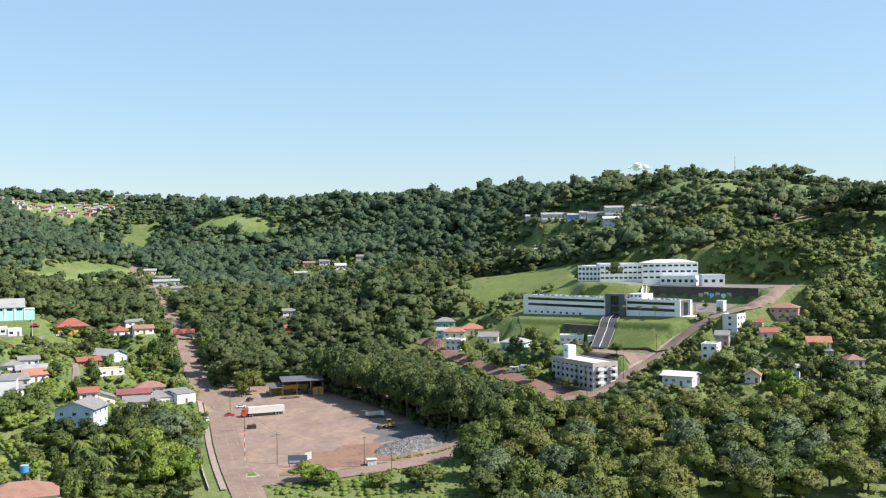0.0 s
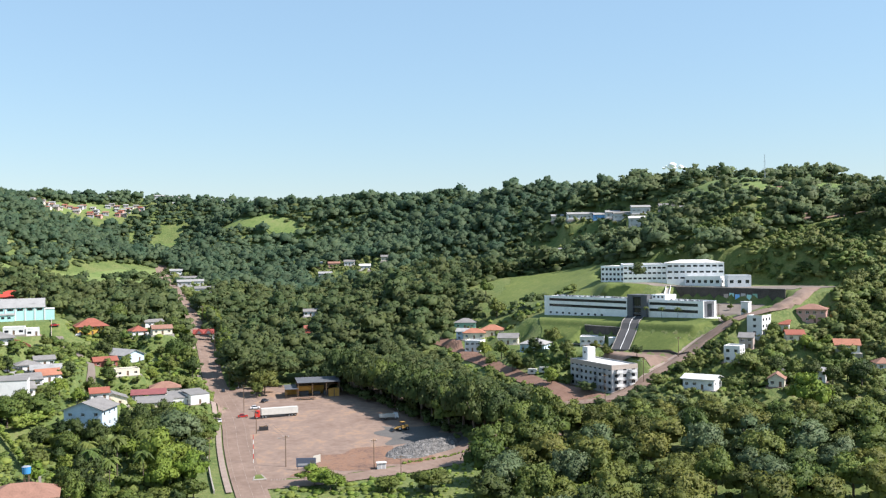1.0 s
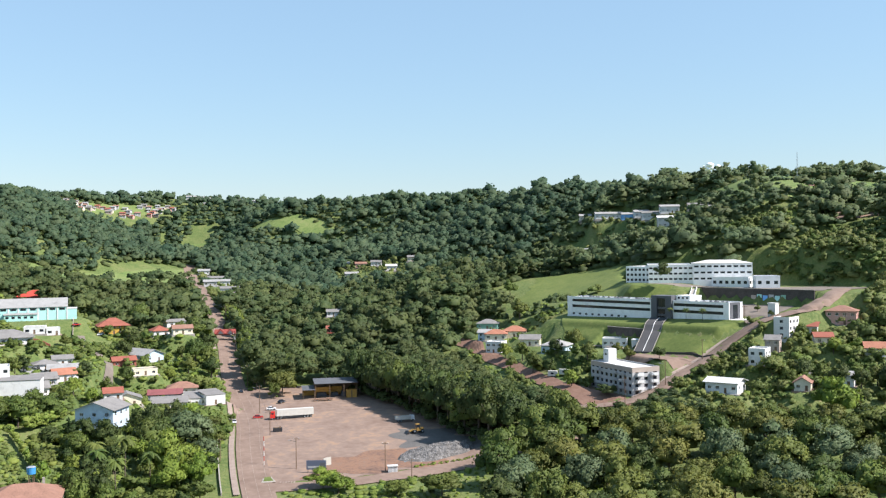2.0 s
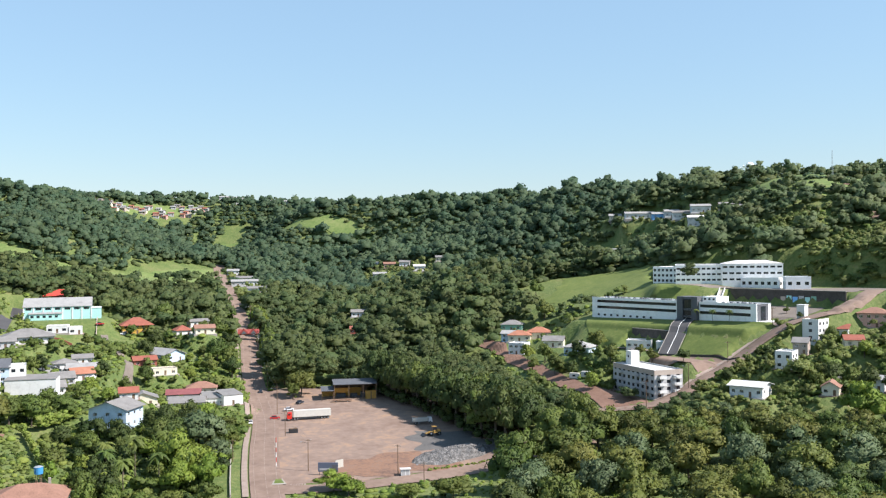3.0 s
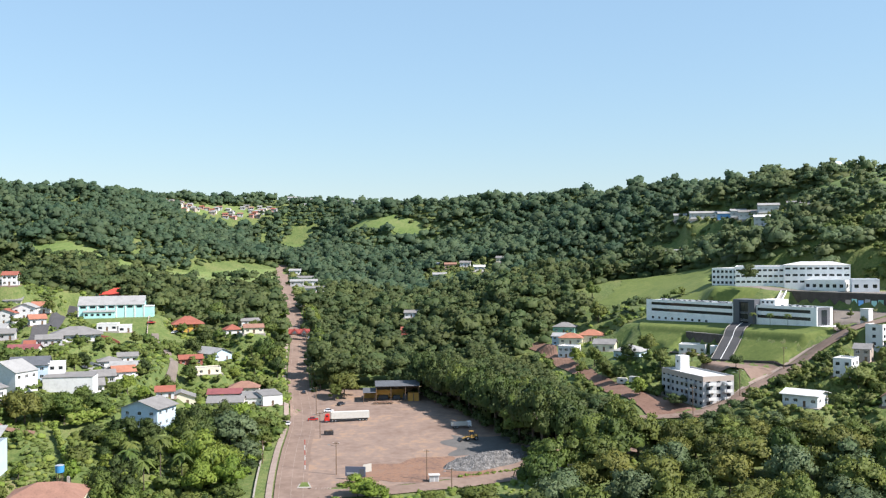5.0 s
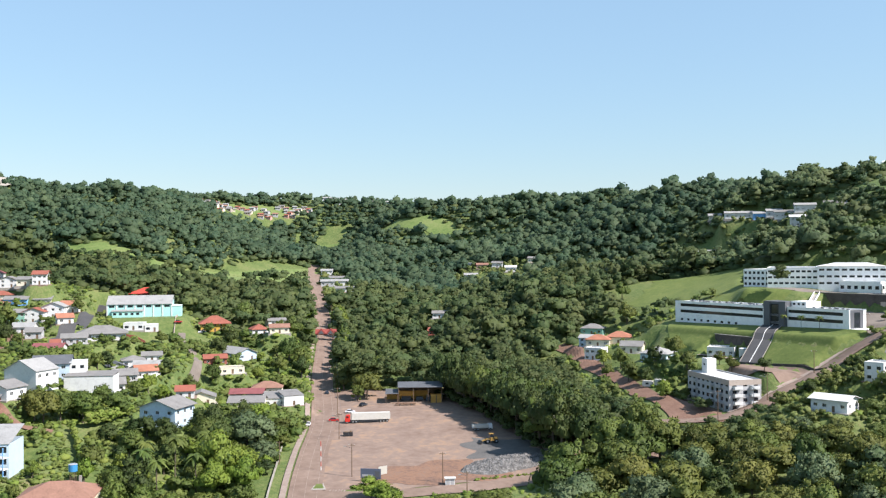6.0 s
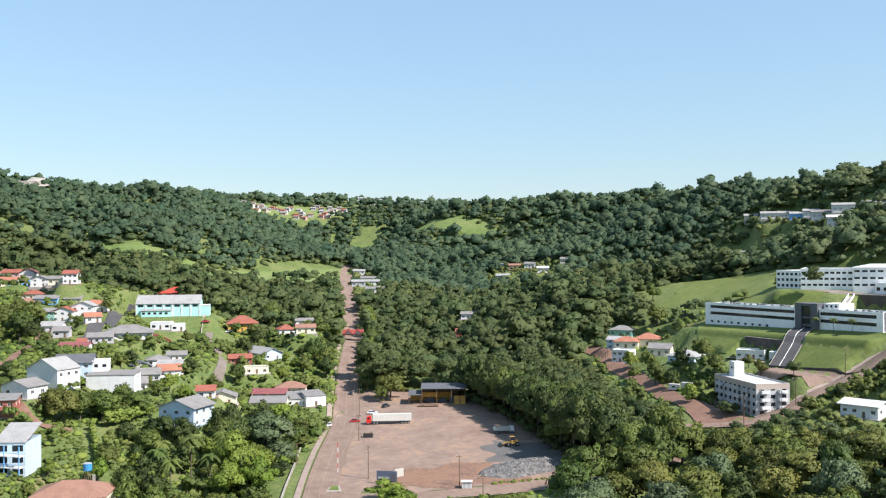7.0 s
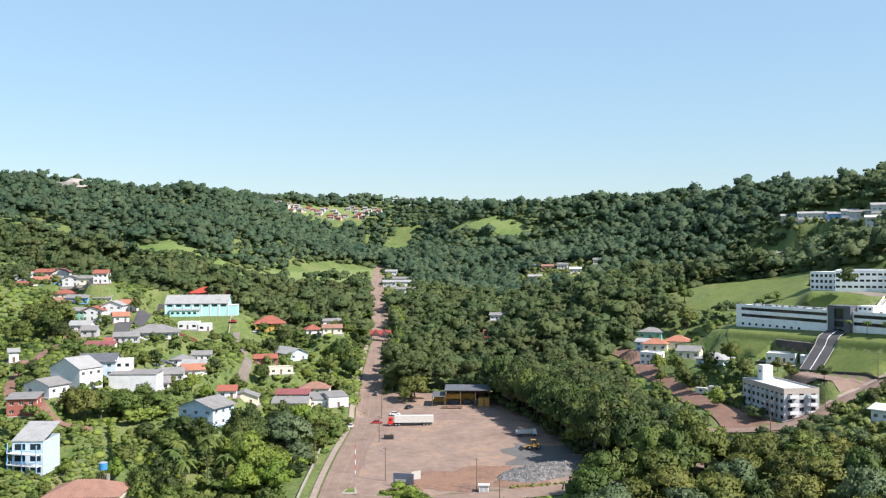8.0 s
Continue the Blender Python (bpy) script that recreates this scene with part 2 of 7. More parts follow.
def solid(name, x, y, z, turn, shape, mat, label="", category="", group="", kind="", smooth=False):
    ob = part(name, shape, mat, None, "", pose(x, y, z, 0, 0, turn), smooth)
    return tagged(ob, label, category, group, kind)
GRAVEL = mottled("crushed_stone", [(0.36, (0.045, 0.043, 0.042)), (0.5, (0.12, 0.115, 0.11)), (0.64, (0.24, 0.23, 0.22))], (1.6, 0.7), bump=0.9, bump_d=0.4)
DARKGRAVEL = mottled("stone_dust", [(0.3, (0.07, 0.068, 0.066)), (0.7, (0.15, 0.14, 0.13))], (6.0, 0.5), bump=0.3)
TRUCK_RED = shader("red_paint", (0.55, 0.03, 0.02), 0.3)
TRUCK_WHITE = mottled("white_trailer_paint", [(0.3, (0.46, 0.44, 0.39)), (0.7, (0.62, 0.60, 0.55))], (3.0, 0.5), rough=0.5, bump=0.0)
MACHINE = mottled("yellow_machine_paint", [(0.3, (0.22, 0.13, 0.04)), (0.7, (0.40, 0.25, 0.07))], (1.0, 0.2), rough=0.5, bump=0.0)
ORANGE = mottled("orange_boards", [(0.3, (0.36, 0.19, 0.04)), (0.7, (0.56, 0.32, 0.08))], (1.5, 0.2), bump=0.2)
RUBBER = shader("rubber", (0.025, 0.025, 0.025), 0.85)
CARPAINT = shader("white_car_paint", (0.75, 0.75, 0.76), 0.25)
SILVER = shader("silver_car_paint", (0.45, 0.46, 0.48), 0.25, 0.4)
CARRED = shader("red_car_paint", (0.42, 0.03, 0.025), 0.25)
CARDARK = shader("dark_car_paint", (0.03, 0.035, 0.045), 0.25)
TANKBLUE = shader("blue_plastic", (0.05, 0.25, 0.50), 0.45)
POSTER = shader("poster_blue", (0.105, 0.125, 0.175), 0.5)
POSTER_PALE = shader("poster_pale", (0.42, 0.40, 0.35), 0.5)
GATE_RED = roofing("gate_red_shingle", (0.27, 0.06, 0.05))
LAMP_RED = shader("pole_red", (0.55, 0.05, 0.04), 0.5)

# ---- the lie of the land: soft rises and hollows (x, y, reach, height) on a valley that climbs away ----
EAST_HILL = [
    (356, 604, 220, 29.5), (272, 620, 45, -5.5), (128, 692, 45, -17.8), (200, 728, 45, 30.1), (272, 584, 45, 31.7),
    (700, 740, 350, 59.8), (380, 584, 45, 10.0), (236, 656, 45, 24.1), (344, 656, 45, 11.5), (532, 684, 140, -20.4),
    (164, 620, 45, -6.0), (236, 548, 45, 19.5), (272, 692, 45, -1.5), (344, 620, 45, 12.4), (262, 612, 38, 7.0),
]
FAR_RIDGES = [
    (-700, 1020, 350, 43.7), (-232, 1252, 65, 42.4), (-196, 1088, 45, -21.6), (-588, 1244, 140, -1.2), (-340, 1160, 45, 15.6),
    (-124, 1196, 45, 25.2), (-268, 1196, 45, 13.2), (-396, 1040, 95, 30.2), (-252, 1692, 140, -16.1), (-140, 1468, 140, 16.7),
]
VALLEY_FLOOR = [
    (-16, 508, 95, -13.0), (-24, 680, 65, -13.5), (56, 368, 45, -0.4), (-52, 332, 45, -5.2), (92, 404, 45, 9.9),
    (92, 476, 45, 6.4), (20, 404, 45, -3.8), (-88, 440, 45, -5.9), (-52, 584, 45, -6.6), (56, 548, 45, -2.9),
    (-16, 620, 45, -6.1), (56, 440, 45, -9.2),
]
WEST_SIDE = [
    (-320, 432, 95, 21.6), (-160, 332, 45, -3.4), (-700, 460, 140, 22.9), (-160, 404, 45, 17.2), (-232, 512, 45, 14.5),
    (-232, 440, 45, -10.3), (-376, 620, 45, 18.6), (-304, 728, 45, 17.8), (-388, 576, 65, 20.6), (-340, 584, 45, -26.9),
    (-232, 680, 65, 14.0), (-160, 512, 45, -2.0), (-340, 692, 45, -20.6), (-124, 656, 45, -5.0), (-124, 368, 45, 0.1),
    (-700, 684, 140, 5.9), (-396, 736, 95, 10.1), (-700, 604, 220, 40.4),
]
FAR_EAST_RIDGES = [
    (84, 1132, 140, 39.9), (-52, 1016, 45, -27.3), (-88, 1088, 45, 29.1), (308, 1132, 140, -21.5), (420, 1356, 140, 1.6),
    (84, 1580, 140, -10.1), (20, 1088, 45, 9.4), (92, 1088, 45, 13.3), (-52, 1124, 45, 8.0),
]
SOUTH_FLATS = [
    (60, 204, 95, -5.4), (644, 124, 140, 18.7), (-588, 124, 140, 20.6), (364, 280, 95, 11.9), (-364, 236, 140, 23.1),
    (308, 124, 140, -13.0), (56, 296, 45, -4.0), (200, 296, 45, -11.1), (128, 296, 45, 6.9), (-252, 124, 140, -17.5),
    (-124, 260, 45, -0.7), (-52, 260, 45, -1.5), (92, 260, 45, -4.4), (-160, 296, 45, 12.3),
]
UPPER_VALLEY = [
    (-92, 888, 95, -21.9), (184, 836, 65, 35.6), (532, 908, 140, -38.1), (-180, 784, 65, -11.0), (-376, 944, 45, 25.1),
    (128, 980, 45, 25.6), (-16, 908, 45, 20.5), (340, 784, 65, 30.8), (56, 800, 45, 2.8), (-520, 908, 45, 1.0),
    (236, 764, 45, -13.2), (-232, 764, 45, -16.7), (-448, 908, 45, 18.4), (-388, 888, 65, -14.0), (-232, 836, 65, 10.0),
    (-24, 836, 65, -11.8), (92, 764, 45, -7.3), (392, 836, 65, -16.3), (-520, 872, 45, 21.0),
]
EAST_SIDE = [
    (164, 404, 45, -11.9), (236, 368, 45, -60.7), (272, 440, 45, 17.5), (532, 460, 140, -19.8), (200, 368, 45, 58.5),
    (164, 476, 45, 8.8), (128, 368, 45, -10.6), (236, 476, 45, -22.3), (200, 440, 45, 23.2), (364, 432, 95, 23.0),
]
NEAR_SLOPES = [
    (56, 430, 60, 1.8), (152, 430, 60, -2.8), (200, 478, 60, -1.0), (296, 478, 60, 17.8), (56, 526, 60, -3.4),
    (200, 526, 60, 7.1), (-184, 574, 60, 1.9), (296, 574, 60, -20.0), (392, 574, 60, 7.2), (248, 622, 60, 0.6),
    (104, 622, 60, 4.7), (8, 622, 60, 9.4), (-232, 670, 60, -3.8), (152, 670, 60, -6.8), (344, 670, 60, 5.2),
    (-328, 670, 60, -13.0), (8, 718, 60, -10.0), (-88, 718, 60, -1.9), (-328, 718, 60, -13.4), (296, 718, 60, 4.4),
    (152, 766, 60, -2.7), (248, 814, 60, -5.7), (-280, 814, 60, 11.1),
]
FAR_SLOPES = [
    (56, 814, 60, 6.9), (-376, 814, 60, 17.9), (-520, 814, 60, 10.1), (-280, 862, 60, -1.0), (-184, 862, 60, -6.8),
    (-88, 910, 60, 12.2), (8, 910, 60, -15.2), (8, 958, 60, -7.5), (-376, 958, 60, -10.1), (-328, 1006, 60, 9.6),
    (104, 1006, 60, 1.5), (-232, 1006, 60, -12.5), (8, 1054, 60, 8.2), (-160, 1078, 90, -11.1), (-184, 1102, 60, 8.7),
    (-88, 1150, 60, -9.3), (-376, 1150, 60, 13.1), (104, 1150, 60, -12.2), (-280, 1150, 60, -14.3), (-328, 1246, 60, 17.3),
    (-136, 1246, 60, 4.8), (-40, 1246, 60, 9.0), (-280, 1294, 60, -6.2),
]
LAND = np.array(NEAR_SLOPES + FAR_SLOPES + EAST_HILL + FAR_RIDGES + VALLEY_FLOOR + WEST_SIDE + FAR_EAST_RIDGES + SOUTH_FLATS + UPPER_VALLEY + EAST_SIDE, float)
PLOTS = []                              # levelled plots: x, y, half width, half depth, turn, z, blend, fall along local x, y


def plot(x, y, hw, hd, turn, z, blend=6.0, fx=0.0, fy=0.0):
    PLOTS.append((x, y, hw, hd, radians(turn), z, blend, fx, fy))


def land(x, y):
    """Height of the ground at arrays x, y."""
    x, y = np.asarray(x, float), np.asarray(y, float)
    z = -10 + 85 / (1 + np.exp(-(y - 640) / 150.0))
    for X, Y, s, h in LAND:
        z = z + h * np.exp(-((x - X) ** 2 + (y - Y) ** 2) / (2 * s * s))
    z = z + 1.2 * np.sin(x / 31.0 + 1.3 * np.sin(y / 47.0)) * np.sin(y / 37.0 + 0.7)
    for X, Y, hw, hd, a, pz, bl, fx, fy in PLOTS:
        c, s = math.cos(a), math.sin(a)
        u, v = (x - X) * c + (y - Y) * s, -(x - X) * s + (y - Y) * c
        d = np.hypot(np.maximum(np.abs(u) - hw, 0), np.maximum(np.abs(v) - hd, 0)) / bl
        w = np.clip(1 - d, 0, 1)
        w = w * w * (3 - 2 * w)
        z = z * (1 - w) + (pz + fx * u + fy * v) * w
    return z


def ground(x, y):
    return float(land(x, y))


# ---- houses ----
FRAMES = {}


def window(parent, w, h, m, glass=None):
    """A framed window set in its opening: frame with a mullion, and the pane behind."""
    key = (round(w, 2), round(h, 2), glass)
    if key not in FRAMES:
        s, e = Shape(), 0.07
        s.box(-w / 2, w / 2, -0.03, 0.05, 0, e).box(-w / 2, w / 2, -0.03, 0.05, h - e, h)
        s.box(-w / 2, -w / 2 + e, -0.03, 0.05, e, h - e).box(w / 2 - e, w / 2, -0.03, 0.05, e, h - e)
        s.box(-e / 2, e / 2, -0.02, 0.04, e, h - e)
        FRAMES[key] = (s.mesh("window", FRAME if glass is None else DARKMETAL),
                       Shape().box(-w / 2 + 0.02, w / 2 - 0.02, 0.052, 0.075, 0.02, h - 0.02).mesh("pane", glass or GLASS))
    ob = part("window", FRAMES[key][0], None, parent, "", m)
    part("pane", FRAMES[key][1], None, ob)
    return ob


FACES = {  # side: (u axis, outward normal)
    "front": (Vector((1, 0, 0)), Vector((0, -1, 0)), 0), "right": (Vector((0, 1, 0)), Vector((1, 0, 0)), 90),
    "back": (Vector((-1, 0, 0)), Vector((0, 1, 0)), 180), "left": (Vector((0, -1, 0)), Vector((-1, 0, 0)), 270)}


def wall_shape(w, d, h, holes, low=-3.0, reveal=0.18):
    """Four walls with openings cut through, each with its reveals. holes: side -> [(u0, u1, v0, v1)]."""
    s = Shape()
    for side, (u, n, _) in FACES.items():
        half, off = (w / 2, d / 2) if side in ("front", "back") else (d / 2, w / 2)
        cut = holes.get(side, [])
        us = sorted({-half, half, *[a for q in cut for a in q[:2]]})
        vs = sorted({low, h, *[a for q in cut for a in q[2:]]})

        def at(a, b, t=0.0):
            return u * a + n * (off - t) + Vector((0, 0, b))
        for a0, a1 in zip(us, us[1:]):
            for b0, b1 in zip(vs, vs[1:]):
                if not any(q[0] <= a0 + 1e-6 and a1 <= q[1] + 1e-6 and q[2] <= b0 + 1e-6 and b1 <= q[3] + 1e-6 for q in cut):
                    s.poly(at(a0, b0), at(a1, b0), at(a1, b1), at(a0, b1))
        for a0, a1, b0, b1 in cut:
            loop = [(a0, b0), (a1, b0), (a1, b1), (a0, b1)]
            for (p, q), (p2, q2) in zip(loop, loop[1:] + loop[:1]):
                s.poly(at(p, q), at(p, q, reveal), at(p2, q2, reveal), at(p2, q2))
    return s


def roof_shape(w, d, h, kind, axis, rise, over):
    """A pitched roof with thickness and overhang: two or four slopes, or one that leans."""
    s, t = Shape(), 0.16
    a, b = w / 2 + over, d / 2 + over
    if axis == "y":
        a, b = b, a

    def turn(p):
        return (p[0], p[1], p[2]) if axis == "x" else (-p[1], p[0], p[2])
    if kind == "lean":
        low = [(-a, -b, h), (a, -b, h), (a, b, h + rise), (-a, b, h + rise)]
        return s.hull([turn(p) for p in low], [turn((p[0], p[1], p[2] + t)) for p in low])
    drop = rise * over / max(b - over, 0.1)
    e, r = h - drop, h + rise
    k = a if kind == "gable" else max(a - b, 0.05)
    for sg in (1, -1):
        low = [(-a, -sg * b, e), (a, -sg * b, e), (k, 0, r), (-k, 0, r)]
        if sg < 0:
            low = low[::-1]
        s.hull([turn(p) for p in low], [turn((p[0], p[1], p[2] + t)) for p in low])
    if kind == "hip":
        for sg in (1, -1):
            low = [(sg * a, -sg * b, e), (sg * a, sg * b, e), (sg * k, 0, r)]
            s.hull([turn(p) for p in low], [turn((p[0], p[1], p[2] + t)) for p in low])
    return s


def house(x, y, z, turn, w, d, h, roof="gable", axis="x", rise=1.8, wall=None, tile=None, storeys=1, wins=(3, 2, 2), label="",
          over=0.6, ww=1.4, wh=1.2, door=True, category="house", chimney=False, group="", pad=True, glass=None, deep=3.0):
    """A house on its plot: walls with real openings, roof, windows with panes, a door."""
    if pad:
        plot(x, y, w / 2 + 1.0, d / 2 + 1.0, turn, z - 0.1, 7.0)
    wall, tile = wall or WHITE, tile or SHEET_GREY
    ob = thing("house" if category == "house" else category.replace(" ", "_"), x, y, z, turn, label, category, group)
    holes, spots = {}, []
    sh = h / storeys
    for side, n in zip(("front", "right", "left"), wins):
        span = w if side == "front" else d
        if not n:
            continue
        cut = []
        gap = span / n
        wi = min(ww, gap * 0.7)
        hi = min(wh, sh * 0.55)
        for st in range(storeys):
            for k in range(n):
                c = -span / 2 + gap * (k + 0.5)
                v0 = st * sh + (sh - hi) * 0.5
                if door and side == "front" and st == 0 and k == n // 2:
                    cut.append((c - 0.5, c + 0.5, 0.02, min(2.1, sh - 0.3)))
                    spots.append((side, c, 0.02, 1.0, min(2.1, sh - 0.3) - 0.02, True))
                else:
                    cut.append((c - wi / 2, c + wi / 2, v0, v0 + hi))
                    spots.append((side, c, v0, wi, hi, False))
        holes[side] = cut
    ws = wall_shape(w, d, h, holes, -deep)
    if roof == "gable":
        a, b = (w / 2, d / 2) if axis == "x" else (d / 2, w / 2)
        for sg in (1, -1):
            tri = [(sg * a, -sg * b, h), (sg * a, sg * b, h), (sg * a, 0, h + rise)]
            ws.poly(*[p if axis == "x" else (-p[1], p[0], p[2]) for p in tri])
    part("wall", ws, wall, ob)
    if pad and h < 6.5:
        part("apron", Shape().box(-w / 2 - 0.9, w / 2 + 0.9, -d / 2 - 1.2, d / 2 + 0.8, -1.6, -0.02), CONCRETE if w > 8.5 else EARTH, ob)
    if roof == "flat":
        e = 0.18
        rs = Shape().box(-w / 2 + e, w / 2 - e, -d / 2 + e, d / 2 - e, h - 0.25, h - 0.1)
        part("roof", rs, tile, ob)
        ps = Shape()
        t = 0.03
        ps.box(-w / 2 - t, w / 2 + t, -d / 2 - t, -d / 2 + e, h, h + 0.45).box(-w / 2 - t, w / 2 + t, d / 2 - e, d / 2 + t, h, h + 0.45)
        ps.box(-w / 2 - t, -w / 2 + e, -d / 2 + e, d / 2 - e, h, h + 0.45).box(w / 2 - e, w / 2 + t, -d / 2 + e, d / 2 - e, h, h + 0.45)
        part("parapet", ps, wall, ob)
    else:
        rf = part("roof", roof_shape(w, d, h, roof, axis, rise, over), tile, ob)
        if chimney:
            part("chimney", Shape().box(-0.35, 0.35, -0.35, 0.35, h, h + rise + 0.9), CONCRETE, rf, "", pose(w * 0.25, d * 0.15, 0))
    for side, c, v0, wi, hi, is_door in spots:
        u, n, r = FACES[side]
        off = d / 2 if side == "front" else w / 2
        m = Matrix.Translation(u * c + n * (off - 0.12) + Vector((0, 0, v0))) @ pose(0, 0, 0, 0, 0, r)
        if is_door:
            dr = part("door", Shape().box(-wi / 2, wi / 2, 0, 0.06, 0, hi), WOOD, ob, "", m)
            part("handle", Shape().box(wi / 2 - 0.16, wi / 2 - 0.08, -0.06, 0, hi * 0.45, hi * 0.5), DARKMETAL, dr)
        else:
            window(ob, wi, hi, m, glass)
    return ob


# ---- the hospital on its terrace ----
HOSP = pose(95.0, 478.0, 0, 0, 0, -58.1)


def hosp(s, b):
    """A place s metres along the hospital's front and b metres behind it."""
    p = HOSP @ Vector((s, b, 0))
    return p.x, p.y


UP = pose(139.7, 480.0, 0, 0, 0, -17.0)


def upper(s, b):
    """A place s metres along the upper block's front and b metres behind it."""
    p = UP @ Vector((s, b, 0))
    return p.x, p.y


plot(170, 350, 58, 32, 0, 25.8, 30, 0.14, 0.325)
plot(*upper(14, 14), 22, 36, -17, 52.5, 10)
plot(*hosp(92, 64), 44, 25, -58.1, 50.6, 14)
plot(*hosp(92, 22), 34, 15.5, -58.1, 41.6, 3, 0, 0.14)
plot(*hosp(66, -35), 44, 8, -58.1, 24.0, 5)
plot(*hosp(53, -17), 58, 8.5, -58.1, 29.6, 5, 0.01, 0.62)
plot(*hosp(53, -5), 58, 4.5, -58.1, 36.3, 4, 0.02, 0.22)
plot(*hosp(52, -19.5), 11, 5.5, -58.1, 24.8, 2.0)
plot(*hosp(53, 5), 56, 6, -58.1, 37.2, 1.5, 0.028)
plot(-99, 408, 23, 34, 0, 6.4, 9, -0.09, 0.04)


def hospital():
    x, y = hosp(50, 5)
    z = 36.0
    ob = thing("hospital", x, y, z, -58.1, "long white three-storey hospital with dark ribbon windows and charcoal entrance tower", "hospital")
    w, d, h = 100.0, 10.0, 10.2
    holes = {"front": []}
    bays = []
    for a, b in ((-46.5, 5.5), (19.5, 47.0)):
        for v in (4.9, 7.9):
            holes["front"].append((a, b, v, v + 1.35))
            n = int((b - a) / 2.9)
            bays += [(a + (b - a) * (k + 0.5) / n, v, (b - a) / n) for k in range(n)]
    for k in range(9):
        c = -45.5 + k * 4.4
        holes["front"].append((c - 0.8, c + 0.8, 1.2, 2.2))
        bays.append((c, 1.2, 1.6))
    part("wall", wall_shape(w, d, h, holes, -4, 0.3), CLEANWHITE, ob)
    for c, v, wi in bays:
        window(ob, wi, 1.0 if v == 1.2 else 1.35, pose(c, -d / 2 + 0.2, v), TINTED)
    part("end_panel", Shape().box(w / 2 + 0.01, w / 2 + 0.12, -4.4, 3.2, -1.0, h + 0.2), DARKGREY, ob, "charcoal end panel")
    part("stair_glazing", Shape().box(w / 2 + 0.13, w / 2 + 0.2, -2.2, 1.2, 1.0, 9.4), TINTED, ob, "tall dark glazed strip")
    rf = part("roof", Shape().box(-w / 2 + 0.2, w / 2 - 0.2, -d / 2 + 0.2, d / 2 - 0.2, h - 0.35, h - 0.15), ROOF_WHITE, ob)
    ps = Shape().box(-w / 2 - 0.05, w / 2 + 0.05, -d / 2 - 0.05, -d / 2 + 0.2, h, h + 0.35).box(-w / 2 - 0.05, w / 2 + 0.05, d / 2 - 0.2, d / 2 + 0.05, h, h + 0.35)
    part("parapet", ps, CLEANWHITE, ob)
    vent = Shape().box(-0.55, 0.55, -0.45, 0.45, 0, 0.7, 0.08).mesh("roof_vent", DARKGREY)
    for k in range(34):
        part("roof_vent", vent, None, rf, "", pose(-46 + k * 2.8 + rng.uniform(-0.6, 0.6), rng.uniform(-1.5, 3.2), h - 0.16))
    tower = Shape().box(7.0, 10.4, -d / 2 - 1.2, 2, -4, h + 2.4).box(15.4, 19.0, -d / 2 - 1.2, 2, -4, h + 2.4)
    tower.box(10.4, 15.4, -d / 2 - 1.0, 2, h + 1.2, h + 2.3).box(10.4, 15.4, -d / 2 - 0.9, 2, 3.1, 3.8).box(10.4, 15.4, -d / 2 - 0.9, 2, 6.4, 7.0)
    tw = part("entrance_tower", tower, DARKGREY, ob, "charcoal entrance tower")
    for v, hh in ((0.4, 2.6), (3.9, 2.4), (7.1, 4.0)):
        window(tw, 5.0, hh, pose(12.9, -d / 2 - 0.6, v), TINTED)
    blk = part("stair_block", Shape().box(19.0, 27, -2.5, d / 2 + 1, h - 0.3, h + 2.6), CLEANWHITE, ob, "raised white stair block")
    for k in range(3):
        window(blk, 1.1, 0.9, pose(20.6 + k * 2.4, -2.58, h + 1.0), TINTED)
    part("end_canopy", Shape().box(w / 2, w / 2 + 5, -d / 2, d / 2 - 1, 2.6, 3.0), CLEANWHITE, ob)
    return ob


hospital()

# the older ward block above

def ward(s0, s1, b0, b1, z, h, wins, label, roof="flat", **k):
    """A ward wing between s0 and s1 metres along the upper terrace's front, b0 to b1 behind it."""
    p = UP @ Vector(((s0 + s1) / 2, (b0 + b1) / 2, 0))
    return house(p.x, p.y, z, -17.0, s1 - s0, b1 - b0, h, roof, storeys=3, wins=wins, label=label, wall=CLEANWHITE, tile=ROOF_WHITE,
                 ww=2.3, wh=1.0, door=False, glass=TINTED, category="hospital wing", pad=False, **k)


ward(0, 23, 0, 46, 53.2, 8.6, (9, 0, 12), "white three-storey hospital wing with rows of dark windows")
ward(23, 53, -1.5, 14, 53.2, 9.6, (9, 3, 0), "white three-storey hospital wing with a shallow hipped roof", "hip", rise=1.6, over=0.3, axis="x")
house(148.2, 497.2, 52.6, -50, 20, 24, 8.3, "flat", storeys=3, wins=(8, 0, 0), wall=CLEANWHITE, tile=ROOF_WHITE, ww=1.5, wh=1.3, door=False, glass=TINTED,
      label="angled white end of the hospital wing", category="hospital wing", pad=False)
for cx, cy, turn, w, d, h, n in ((179.5, 461.5, -48, 20.0, 11.0, 4.8, (6, 2, 0)), (188.0, 443.0, -17, 11.5, 13.0, 5.6, (3, 3, 2))):
    house(cx, cy, 50.7, turn, w, d, h, "flat", wall=CLEANWHITE, tile=ROOF_WHITE, wins=n, ww=1.8, wh=1.6, door=False, glass=TINTED,
          label="low white flat-roofed hospital annexe", category="hospital wing", pad=False)


